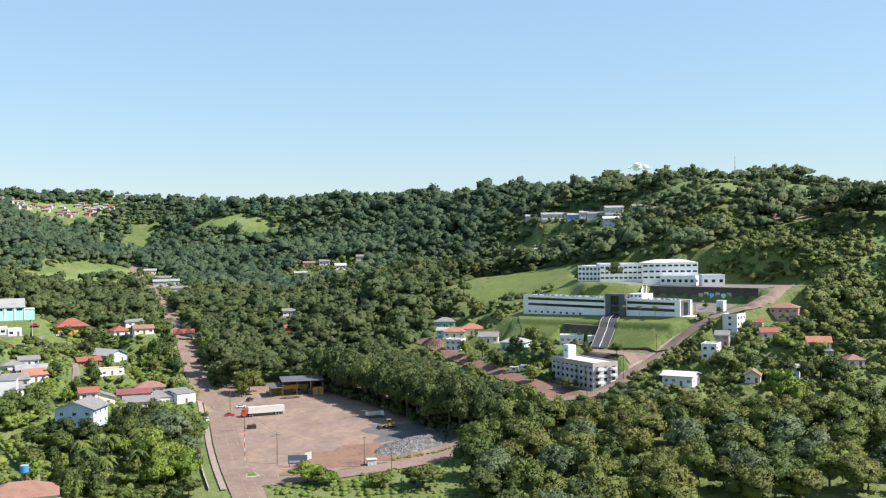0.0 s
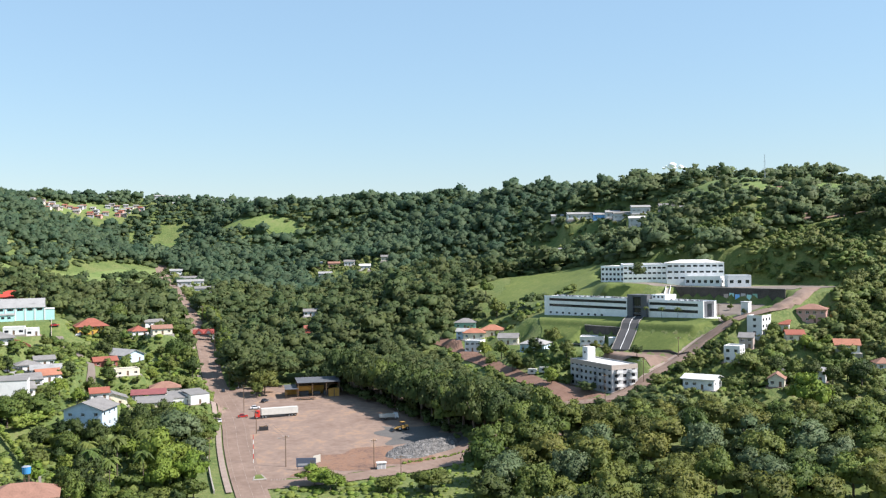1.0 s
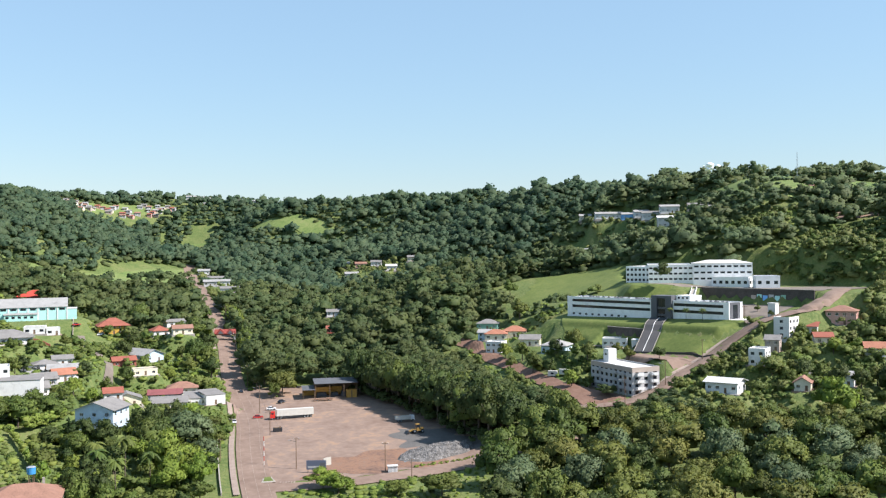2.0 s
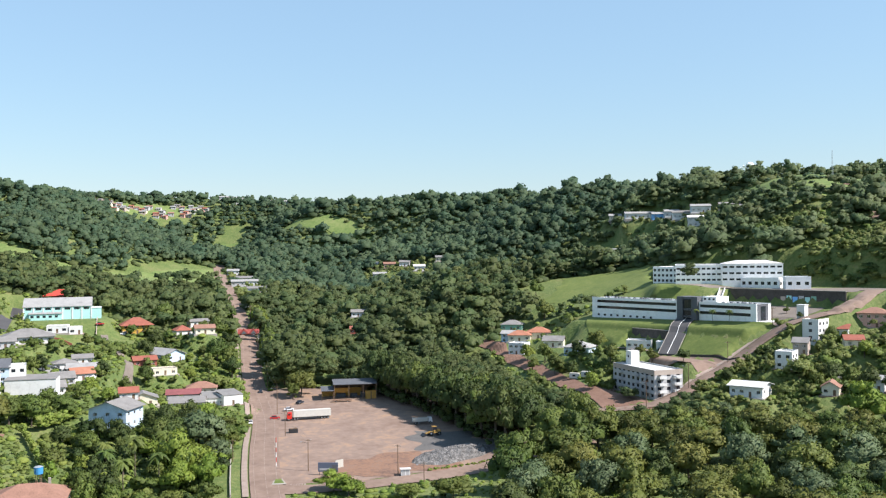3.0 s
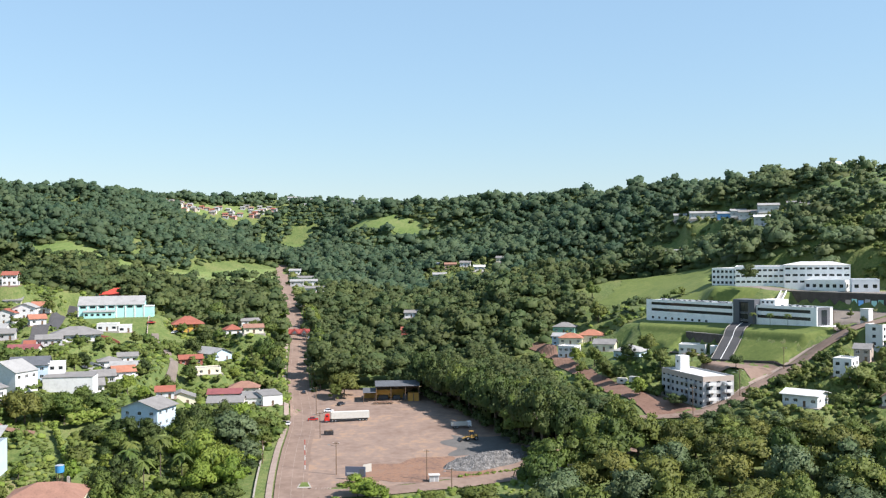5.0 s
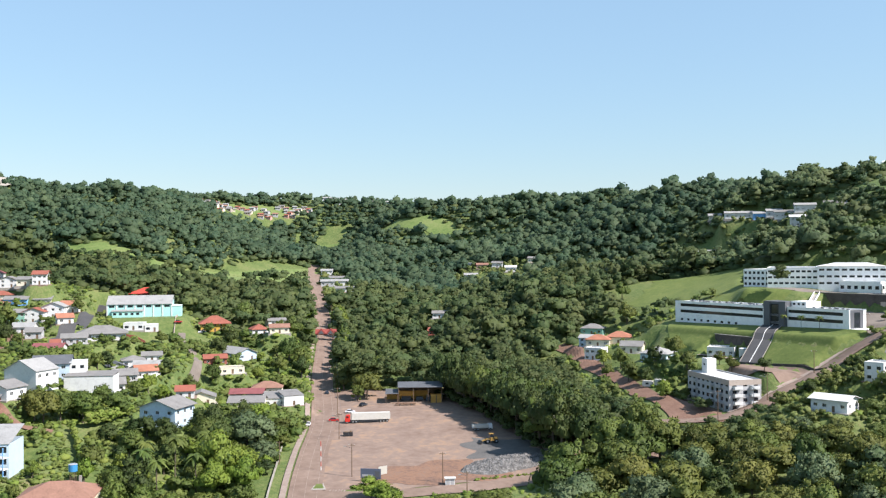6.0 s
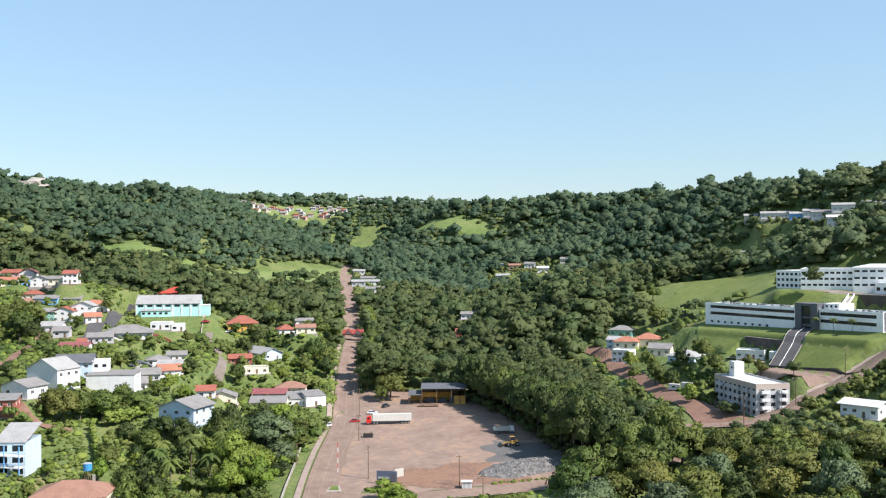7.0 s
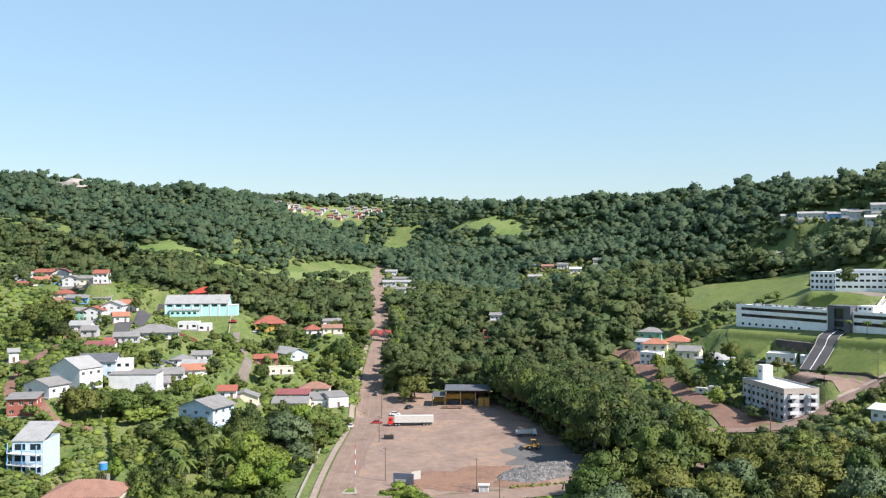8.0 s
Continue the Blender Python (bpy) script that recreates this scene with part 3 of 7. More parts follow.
# the block of flats
def flats():
    plot(94.3, 374.3, 18, 9, -73, 11.6, 6)
    ob = house(94.3, 374.3, 11.8, -73, 31, 13, 11.0, "flat", wall=GREYW, tile=ROOF_WHITE, storeys=4, wins=(9, 3, 0), ww=1.7, wh=1.3, door=False,
               label="grey four-storey block of flats with a white flat roof", category="apartment building", pad=False, glass=TINTED, deep=5.0)
    t = 0.06
    part("fascia", Shape().box(-15.5 - t, 15.5 + t, -6.5 - t, -6.5, 9.5, 11.5).box(15.5, 15.5 + t, -6.5, 6.5, 9.5, 11.5), TAUPE, ob, "taupe band below the roof")
    rt = part("roof_tank_tower", Shape().box(-13.5, -9.5, -1.5, 2.5, 10.8, 16.5), WHITE, ob, "white water tank tower")
    window(rt, 0.9, 0.8, pose(-11.5, -1.6, 13.8), TINTED)
    for st in (1, 2, 3):
        v = st * 2.75
        for c in (-3.4, 3.4):
            b = part("balcony", Shape().box(15.5, 17.0, c - 1.6, c + 1.6, v - 0.15, v).box(16.9, 17.0, c - 1.6, c + 1.6, v, v + 1.0), WHITE, ob)
            part("railing", Shape().box(15.5, 16.9, c - 1.62, c - 1.56, v, v + 1.0), WHITE, b)
        for c in (-9.5, 3.0, 9.0):
            part("balcony", Shape().box(c - 1.9, c + 1.9, -7.6, -6.5, v - 0.12, v).box(c - 1.9, c + 1.9, -7.6, -7.52, v, v + 0.95), GREYW, ob)
    for k in range(6):
        part("garage_column", Shape().box(-14 + k * 5.4, -13.6 + k * 5.4, -7.7, -7.3, -4, 2.5), CONCRETE, ob)
    return ob


flats()


# the sports hall
def sports_hall():
    plot(-189, 521, 25, 17, 15, 36.5, 8)
    ob = house(-190.9, 526.7, 36.6, 15, 34, 18, 7.0, "gable", axis="x", rise=4.3, wall=MINT, tile=SHEET_LIGHT, storeys=1, wins=(0, 0, 0), door=False,
               label="mint-green sports hall with white pillars and a pale sheet roof", category="sports hall", pad=False, over=0.5)
    for k in range(8):
        x = -17 + k * 34 / 7
        part("pillar", Shape().box(x - 0.3, x + 0.3, -9.25, -9.0, -1, 7.0), WHITE, ob)
        if k < 7:
            window(ob, 2.8, 1.2, pose(x + 17 / 7, -9.06, 5.2), TINTED)
    part("low_wing", Shape().box(-14, 2, -13, -9.26, -1, 3.2), MINT, ob, "low mint-green wing")
    part("wing_roof", Shape().hull([(-14.4, -13.4, 3.2), (2.4, -13.4, 3.2), (2.4, -9.26, 3.9), (-14.4, -9.26, 3.9)], [(-14.4, -13.4, 3.35), (2.4, -13.4, 3.35), (2.4, -9.26, 4.05), (-14.4, -9.26, 4.05)]), SHEET_LIGHT, ob)
    part("end_block", Shape().box(17.05, 22, -9, 2, -1, 5.6), MINT, ob, "mint-green end block with white edges")
    part("end_block_cap", Shape().box(16.9, 22.2, -9.2, 2.2, 5.6, 5.9), WHITE, ob)
    for k in range(5):
        window(ob, 1.5, 1.1, pose(-12.5 + k * 3.0, -13.06, 1.3), TINTED)
    return ob


sports_hall()


# the bed of the steep street
STREET = [(52, 346, 7.0), (66, 353, 8.5), (82, 350, 9.5), (94, 351.5, 11.0), (104, 356.5, 13.5), (113, 362.5, 17.0), (124, 369, 20.5), (137.7, 376.5, 26.0),
          (149.5, 379, 33.0), (161, 380.5, 39.0), (175.5, 380, 43.0), (197, 392, 49.5), (208, 404, 52.0)]



# ---- roads and yards: sheets that follow the land ----
plot(-24, 366, 42, 80, 0, -0.1, 14, 0, 0.062)


def spline(pts, step=4.0):
    p = np.array([pts[0]] + list(pts) + [pts[-1]], float)
    out = []
    for i in range(1, len(p) - 2):
        n = max(2, int(np.hypot(*(p[i + 1] - p[i])) / step))
        for k in range(n):
            t = k / n
            out.append(0.5 * (2 * p[i] + (p[i + 1] - p[i - 1]) * t + (2 * p[i - 1] - 5 * p[i] + 4 * p[i + 1] - p[i + 2]) * t * t
                              + (3 * p[i] - p[i - 1] - 3 * p[i + 1] + p[i + 2]) * t ** 3))
    out.append(p[-2])
    return np.array(out)


STRIPS = []                             # roads keep the woods off: centre line, half width


def strip(name, pts, width, mat, lift=0.12, label="", category="", off=0.0, kind="structure", across=6, step=3.0, ragged=0.0, wood=True, parent=None):
    c = spline(pts, step)
    t = np.gradient(c, axis=0)
    t /= np.hypot(t[:, 0], t[:, 1])[:, None]
    nrm = np.stack([t[:, 1], -t[:, 0]], 1)
    u = np.linspace(-width / 2, width / 2, across + 1)
    wob = 1 + ragged * (np.sin(np.arange(len(c)) * 0.9) + np.sin(np.arange(len(c)) * 0.37 + 1)) / 2
    g = c[:, None, :] + nrm[:, None, :] * ((u[None, :] + off) * wob[:, None])[:, :, None]
    z = land(g[..., 0], g[..., 1]) + lift
    n, m = z.shape
    s = Shape()
    s.v = [(*p, q) for p, q in zip(g.reshape(-1, 2).tolist(), z.ravel().tolist())]
    s.f = [(i * m + k, i * m + k + 1, (i + 1) * m + k + 1, (i + 1) * m + k) for i in range(n - 1) for k in range(m - 1)]
    if wood:
        STRIPS.append((c, width / 2))
    ob = part(name, s, mat, parent)
    if parent is None:
        tagged(ob, label, category, "", kind)
    return ob


MAIN = [(-44, 262), (-49, 290), (-53, 315), (-57, 345), (-63, 395), (-78, 470), (-91, 548), (-112, 640), (-138, 750), (-165, 883)]

# ---- the houses of the town, west of the road, east of the yard and up the valley ----
house(-138.3, 281.2, 5.0, 10, 9.0, 13.0, 10.0, "lean", rise=3.6, wall=BLUEW, tile=SHEET_LIGHT, storeys=3, wins=(2, 0, 2), ww=4.2, wh=2.1, glass=TINTED, over=0.25, door=False,
      label="pale blue three-storey house with a white sheet roof and balconies")
house(-110.4, 260.9, 0.9, 12, 19.6, 14.0, 4.0, "hip", rise=3.0, wall=CREAM, tile=TILE_BROWN, wins=(4, 2, 2), chimney=True,
      label="low house with a wide brown tiled hip roof")
house(-157.7, 305.7, 17.6, 19, 9.0, 9.0, 5.5, "lean", rise=0.9, wall=REDW, tile=SHEET_GREY, storeys=2, wins=(3, 2, 1),
      label="brick-red house on stilts with a grey sheet roof")
house(-158.5, 339.3, 21.8, -16, 14.3, 11.0, 7.5, "gable", axis="y", rise=3.6, wall=WHITE, tile=SHEET_LIGHT, storeys=2, wins=(0, 3, 0), door=False, over=0.4,
      label="tall white gabled house with a pale sheet roof")
house(-159.0, 320.8, 21.6, -15, 11.6, 9.0, 4.0, "gable", axis="y", rise=2.0, wall=WHITE, tile=SHEET_GREY, wins=(2, 2, 1),
      label="white house with a weathered grey gable roof")
house(-143.8, 356.4, 18.6, 10, 17.7, 10.0, 6.5, "lean", axis="x", rise=0.8, wall=WHITE, tile=SHEET_GREY, storeys=2, wins=(0, 1, 1), door=False, over=0.2,
      label="plain white two-storey block with a grey lean-to roof")
house(-160.2, 359.2, 23.5, 18, 13.2, 11.0, 6.0, "gable", axis="x", rise=2.6, wall=BLUEW, tile=SHEET_DARK, storeys=2, wins=(3, 2, 0), door=False,
      label="modern pale blue house with a dark gable roof")
house(-151.0, 361.2, 23.5, 20, 5.9, 9.0, 6.0, "flat", wall=WHITE, tile=ROOF_WHITE, storeys=2, wins=(2, 2, 0), glass=TINTED,
      label="small white two-storey flat-roofed house")
house(-184.4, 405.9, 27.0, 9, 12.3, 10.0, 3.4, "gable", axis="x", rise=2.0, wall=WHITE, tile=TILE_MAROON, wins=(4, 2, 1),
      label="long white house with a maroon sheet roof")
house(-187.5, 426.2, 27.0, 21, 11.2, 9.0, 3.4, "gable", axis="x", rise=2.0, wall=PINK, tile=TILE_RED, wins=(3, 2, 1),
      label="pink house with a red tiled roof")
house(-175.4, 438.9, 31.2, 22, 21.2, 15.0, 3.4, "hip", axis="x", rise=3.0, wall=WHITE, tile=SHEET_GREY, wins=(6, 3, 2), over=1.0,
      label="wide single-storey hall with a grey hip roof")
house(-173.5, 473.4, 33.0, 12, 9.7, 9.0, 3.2, "flat", wall=WHITE, tile=ROOF_WHITE, wins=(3, 1, 1), ww=1.8, glass=TINTED,
      label="low white flat-roofed pavilion")
house(-165.5, 474.8, 32.1, 18, 6.3, 8.0, 3.2, "flat", wall=WHITE, tile=ROOF_WHITE, wins=(2, 1, 1), ww=1.8, glass=TINTED,
      label="low white flat-roofed pavilion")
house(-201.0, 563.0, 42.6, 14, 20.0, 16.0, 5.4, "hip", axis="x", rise=3.2, wall=REDW, tile=RED_SHEET, wins=(3, 0, 0), door=False,
      label="hall with a bright red sheet roof")
house(-148.2, 523.2, 28.1, 19, 15.2, 12.0, 5.2, "hip", axis="x", rise=3.4, wall=YELLOW, tile=TILE_RED, storeys=2, wins=(5, 2, 1), over=1.2,
      label="yellow house with a red tiled hip roof and deep eaves")
house(-123.0, 521.0, 26.6, 27, 8.7, 9.0, 3.2, "hip", rise=2.4, wall=WHITE, tile=TILE_RED, wins=(2, 1, 1),
      label="small white house with a red tiled roof")
house(-119.5, 546.0, 29.7, 28, 10.5, 8.0, 3.0, "gable", rise=1.2, wall=WHITE, tile=SHEET_GREY, wins=(2, 1, 1),
      label="white house with a grey sheet roof")
house(-123.1, 480.1, 17.6, 47, 10.9, 18.0, 3.6, "gable", axis="y", rise=2.4, wall=BLUEW, tile=SHEET_LIGHT, wins=(2, 4, 1), over=0.8,
      label="pale blue house with a long light sheet roof")
house(-111.3, 366.3, 15.2, 17, 6.7, 7.0, 3.0, "gable", axis="x", rise=1.6, wall=WHITE, tile=TILE_RED, wins=(2, 1, 1),
      label="small white house with a red tiled roof")
house(-108.7, 377.8, 11.0, 16, 10.6, 9.0, 3.2, "gable", axis="y", rise=2.0, wall=CREAM, tile=SHEET_GREY, wins=(2, 2, 1),
      label="cream cottage with a grey gable roof and porch")
house(-108.4, 338.8, 9.4, -12, 14.0, 13.0, 7.2, "gable", axis="y", rise=2.6, wall=BLUEW, tile=SHEET_GREY, storeys=2, wins=(3, 3, 1), over=0.9, door=False,
      label="pale blue two-storey house with a patched grey gable roof")
house(-86.6, 408.9, 5.8, 13, 9.2, 12.0, 3.4, "lean", rise=1.4, wall=WHITE, tile=SHEET_GREY, wins=(3, 0, 0), over=0.3,
      label="white roadside shop with a grey sheet roof")
house(-79.9, 408.3, 6.3, 28, 8.5, 12.0, 4.2, "lean", rise=1.0, wall=WHITE, tile=SHEET_GREY, wins=(1, 1, 0), over=0.2,
      label="white roadside shop with a grey sheet roof")
house(-95.3, 396.9, 6.5, 8, 14.3, 12.0, 3.0, "gable", rise=1.8, wall=CREAM, tile=SHEET_GREY, wins=(4, 1, 1),
      label="long cream house with a grey sheet roof")
house(-100.9, 417.5, 6.7, 8, 14.1, 9.0, 3.2, "gable", rise=1.6, wall=GREYW, tile=TILE_MAROON, wins=(4, 1, 1),
      label="house with a dull maroon roof")
house(-96.2, 433.9, 7.1, 9, 13.1, 10.0, 3.2, "hip", rise=2.2, wall=CREAM, tile=TILE_BROWN, wins=(4, 1, 1),
      label="cream house with a brown tiled hip roof")
house(-138.3, 396.0, 19.1, 27, 8.8, 9.0, 3.2, "gable", rise=2.0, wall=WHITE, tile=TILE_ORANGE, wins=(3, 1, 1),
      label="white house with a bright orange tiled roof")
house(-143.2, 386.1, 18.4, 26, 9.2, 9.0, 3.4, "gable", rise=2.0, wall=GREYW, tile=SHEET_GREY, wins=(3, 1, 1),
      label="grey house with a grey gable roof")
house(-141.0, 368.1, 17.3, 25, 9.4, 9.0, 3.2, "gable", rise=2.0, wall=WHITE, tile=SHEET_GREY, wins=(3, 1, 1),
      label="white house with a weathered sheet roof")
house(-142.6, 410.9, 19.9, 15, 11.9, 9.0, 3.0, "gable", rise=1.6, wall=WHITE, tile=SHEET_LIGHT, wins=(3, 1, 1),
      label="white house with a pale sheet roof")
house(-284.3, 538.8, 52.0, 16, 10.6, 9.0, 3.8, "gable", axis="y", rise=1.8, wall=CREAM, tile=TILE_RED, wins=(3, 1, 1),
      label="cream house with a red gable roof")
house(-316.9, 562.2, 54.8, 22, 10.9, 9.0, 4.2, "gable", rise=1.8, wall=WHITE, tile=TILE_BROWN, wins=(3, 1, 1),
      label="white house with a brown tiled roof")
house(-202.3, 457.4, 37.2, 33, 7.3, 8.0, 3.2, "gable", rise=1.8, wall=WHITE, tile=TILE_ORANGE, wins=(2, 1, 1),
      label="white house with an orange roof")
house(-252.6, 491.9, 42.5, 31, 7.8, 9.0, 3.4, "gable", rise=1.8, wall=REDW, tile=TILE_BROWN, wins=(3, 1, 1),
      label="brick house with a brown tiled roof")
house(-179.0, 418.2, 30.8, 22, 10.5, 9.0, 3.2, "gable", axis="x", rise=1.6, wall=GREYW, tile=SHEET_GREY, wins=(4, 1, 1),
      label="long grey house with a grey sheet roof")
house(-154.1, 403.9, 19.6, 30, 8.1, 9.0, 3.2, "gable", axis="y", rise=1.8, wall=GREYW, tile=SHEET_DARK, wins=(2, 2, 1),
      label="grey house with a dark gable roof")
house(-152.4, 418.1, 21.2, 25, 9.6, 9.0, 3.0, "hip", rise=1.6, wall=WHITE, tile=SHEET_GREY, wins=(3, 2, 1),
      label="white house with a weathered hip roof")
house(-148.5, 430.2, 22.0, 21, 8.4, 8.0, 3.0, "gable", rise=1.4, wall=WHITE, tile=SHEET_GREY, wins=(3, 1, 1),
      label="low white house with a grey sheet roof")
house(-127.9, 457.7, 17.7, 22, 10.6, 8.0, 3.0, "gable", rise=1.6, wall=REDW, tile=TILE_RED, wins=(3, 1, 1),
      label="house with a red tiled roof below the pavilions")
house(-109.0, 510.3, 28.3, 17, 10.1, 8.0, 3.2, "gable", rise=1.6, wall=CREAM, tile=TILE_BROWN, wins=(3, 1, 1),
      label="cream house with a brown roof")
house(-115.0, 441.7, 15.3, 22, 10.8, 8.0, 2.6, "flat", wall=CREAM, tile=CONCRETE, wins=(3, 1, 1),
      label="low unfinished block with a concrete slab roof")
house(-234.7, 475.3, 36.4, 16, 7.2, 9.0, 5.4, "gable", rise=1.6, wall=GREENW, tile=SHEET_GREY, storeys=2, wins=(3, 1, 1),
      label="green two-storey house with a grey roof")
house(-227.0, 477.4, 36.4, 11, 10.5, 9.0, 5.6, "gable", axis="y", rise=2.0, wall=WHITE, tile=TILE_RED, storeys=2, wins=(3, 2, 1),
      label="white two-storey house with a red tiled roof")
house(-220.6, 485.9, 38.2, 11, 11.0, 10.0, 6.0, "gable", axis="y", rise=2.2, wall=WHITE, tile=SHEET_LIGHT, storeys=2, wins=(3, 2, 1),
      label="white two-storey house with a pale sheet roof")
house(-217.2, 495.4, 40.6, 14, 8.4, 9.0, 4.0, "gable", rise=2.0, wall=WHITE, tile=TILE_ORANGE, wins=(2, 1, 1),
      label="white house with an orange tiled roof")
house(-213.5, 474.3, 34.9, 18, 6.6, 7.0, 3.2, "lean", rise=0.8, wall=CREAM, tile=SHEET_GREY, wins=(2, 1, 1),
      label="small cream house with a lean-to roof")
house(-216.0, 445.4, 33.6, 12, 9.7, 9.0, 3.2, "gable", rise=1.8, wall=WHITE, tile=SHEET_LIGHT, wins=(3, 1, 1),
      label="white house with a pale sheet roof")
house(-205.8, 434.8, 32.1, 17, 7.0, 8.0, 3.2, "gable", rise=1.8, wall=GREYW, tile=SHEET_GREY, wins=(2, 1, 1),
      label="grey house with a grey sheet roof")
house(-245.7, 495.4, 44.0, 10, 11.9, 9.0, 3.6, "gable", rise=1.6, wall=SKYBLUE, tile=SHEET_GREY, wins=(3, 1, 1),
      label="blue house with a grey sheet roof")
house(-233.6, 500.4, 43.8, 13, 8.8, 9.0, 3.6, "gable", rise=1.8, wall=CREAM, tile=SHEET_GREY, wins=(3, 1, 1),
      label="cream house with a grey roof")
house(-238.1, 505.8, 55.0, 16, 7.3, 10.0, 5.6, "gable", rise=1.8, wall=WHITE, tile=TILE_RED, storeys=2, wins=(3, 2, 1),
      label="tall white house with a red tiled roof")
house(-249.7, 513.4, 54.1, 13, 9.1, 9.0, 3.6, "gable", rise=1.4, wall=CREAM, tile=SHEET_GREY, wins=(3, 1, 1),
      label="cream house with a grey sheet roof")
house(-263.7, 520.4, 53.0, 13, 9.2, 9.0, 4.5, "gable", axis="y", rise=1.6, wall=WHITE, tile=SHEET_GREY, storeys=2, wins=(2, 1, 1),
      label="white house with a grey gable")
house(-280.4, 530.4, 52.8, 12, 9.4, 9.0, 4.2, "gable", rise=1.6, wall=SKYBLUE, tile=SHEET_GREY, wins=(3, 1, 1),
      label="sky blue house with a grey roof")
house(-285.1, 525.4, 51.1, 11, 10.4, 9.0, 5.4, "gable", rise=1.8, wall=GREENW, tile=TILE_ORANGE, storeys=2, wins=(3, 1, 1),
      label="green two-storey house with an orange tiled roof")
house(-288.0, 550.4, 56.6, 14, 8.4, 9.0, 4.0, "gable", axis="y", rise=2.0, wall=WHITE, tile=TILE_MAROON, wins=(2, 1, 1),
      label="white gabled house with a maroon roof")
house(-301.4, 555.4, 56.5, 11, 10.3, 9.0, 4.0, "gable", rise=1.8, wall=PINK, tile=TILE_RED, wins=(3, 1, 1),
      label="pink house with a red tiled roof")
house(-309.0, 545.4, 54.2, 13, 9.1, 9.0, 4.5, "gable", rise=1.6, wall=BLUEW, tile=SHEET_LIGHT, wins=(3, 1, 1),
      label="pale blue house with a light sheet roof")
house(-287.2, 510.4, 50.6, 10, 11.7, 9.0, 3.4, "gable", rise=2.0, wall=CREAM, tile=TILE_RED, wins=(3, 1, 1),
      label="cream house with a red tiled roof")
house(-259.7, 505.4, 46.4, 11, 10.2, 9.0, 3.2, "hip", rise=2.0, wall=CREAM, tile=TILE_RED, wins=(3, 1, 1),
      label="house with a red tiled hip roof")
house(-199.5, 364.3, 27.9, 34, 3.6, 8.0, 4.0, "lean", rise=0.8, wall=WHITE, tile=SHEET_LIGHT, wins=(1, 1, 1),
      label="white house on the bank")
house(123.9, 339.8, 15.5, -41, 12.3, 10.0, 4.2, "gable", rise=1.2, wall=WHITE, tile=ROOF_WHITE, wins=(4, 2, 1), over=0.9,
      label="white house with a broad pale sheet roof")
house(165.0, 373.8, 32.5, -49, 6.7, 10.0, 8.4, "flat", wall=WHITE, tile=ROOF_WHITE, storeys=3, wins=(1, 3, 0), door=False, glass=TINTED, deep=6.0,
      label="tall white three-storey flat-roofed house")
house(177.4, 375.8, 31.1, -35, 5.3, 8.0, 6.0, "gable", axis="x", rise=1.6, wall=WHITE, tile=TILE_RED, storeys=2, wins=(2, 2, 1),
      label="white house with a red tiled roof and balconies")
house(174.0, 360.4, 31.0, -17, 7.0, 7.0, 3.0, "gable", rise=1.6, wall=CREAM, tile=TILE_RED, wins=(2, 1, 1),
      label="low house with a faded red roof")
house(142.5, 350.5, 24.2, -38, 6.4, 9.0, 6.4, "flat", wall=WHITE, tile=ROOF_WHITE, storeys=2, wins=(2, 2, 0), glass=TINTED, deep=6.0,
      label="white stepped two-storey house with a roof tank")
house(154.5, 363.9, 28.0, -32, 5.6, 8.0, 5.0, "gable", rise=1.6, wall=TAUPE, tile=SHEET_GREY, storeys=2, wins=(2, 1, 1),
      label="taupe house with a grey roof")
house(192.6, 378.6, 37.2, -35, 12.2, 10.0, 6.0, "hip", rise=2.0, wall=PINK, tile=TILE_BROWN, storeys=2, wins=(4, 2, 1),
      label="pink two-storey house with a brown tiled roof")
house(148.7, 326.9, 17.4, -31, 5.8, 8.0, 3.2, "gable", axis="y", rise=1.8, wall=CREAM, tile=TILE_BROWN, wins=(2, 2, 1),
      label="cream house with a dark brown gable roof")
house(162.5, 339.4, 17.5, -11, 10.6, 9.0, 3.4, "hip", rise=2.0, wall=TAUPE, tile=SHEET_GREY, wins=(3, 1, 1),
      label="brown house with a grey hip roof")
house(165.6, 324.3, 18.8, -35, 3.5, 8.0, 4.2, "lean", rise=0.7, wall=WHITE, tile=SHEET_LIGHT, wins=(1, 1, 1),
      label="narrow white house with a lean-to roof")
house(189.8, 347.1, 27.1, -25, 9.4, 9.0, 3.4, "gable", rise=2.0, wall=WHITE, tile=TILE_ORANGE, wins=(3, 1, 1),
      label="white house with an orange tiled roof")
house(196.9, 332.8, 21.6, -18, 6.5, 8.0, 2.8, "hip", rise=1.8, wall=WHITE, tile=TILE_BROWN, wins=(2, 1, 1),
      label="white house with a brown hip roof")
house(218.8, 355.4, 23.9, -12, 9.5, 9.0, 4.0, "gable", rise=1.6, wall=GREYW, tile=SHEET_GREY, wins=(2, 1, 1),
      label="grey house with a grey roof")
house(58.7, 518.8, 26.6, -15, 11.7, 9.0, 3.6, "hip", rise=2.0, wall=GREENW, tile=SHEET_GREY, wins=(3, 1, 1),
      label="green house with a grey hip roof")
house(58.8, 491.4, 23.1, -10, 11.7, 9.0, 3.6, "hip", rise=2.0, wall=CREAM, tile=TILE_ORANGE, wins=(3, 1, 1),
      label="cream house with an orange tiled hip roof")
house(70.1, 497.4, 23.9, -14, 12.5, 10.0, 3.6, "hip", rise=2.4, wall=CREAM, tile=TILE_ORANGE, wins=(3, 1, 1),
      label="cream house with an orange tiled hip roof")
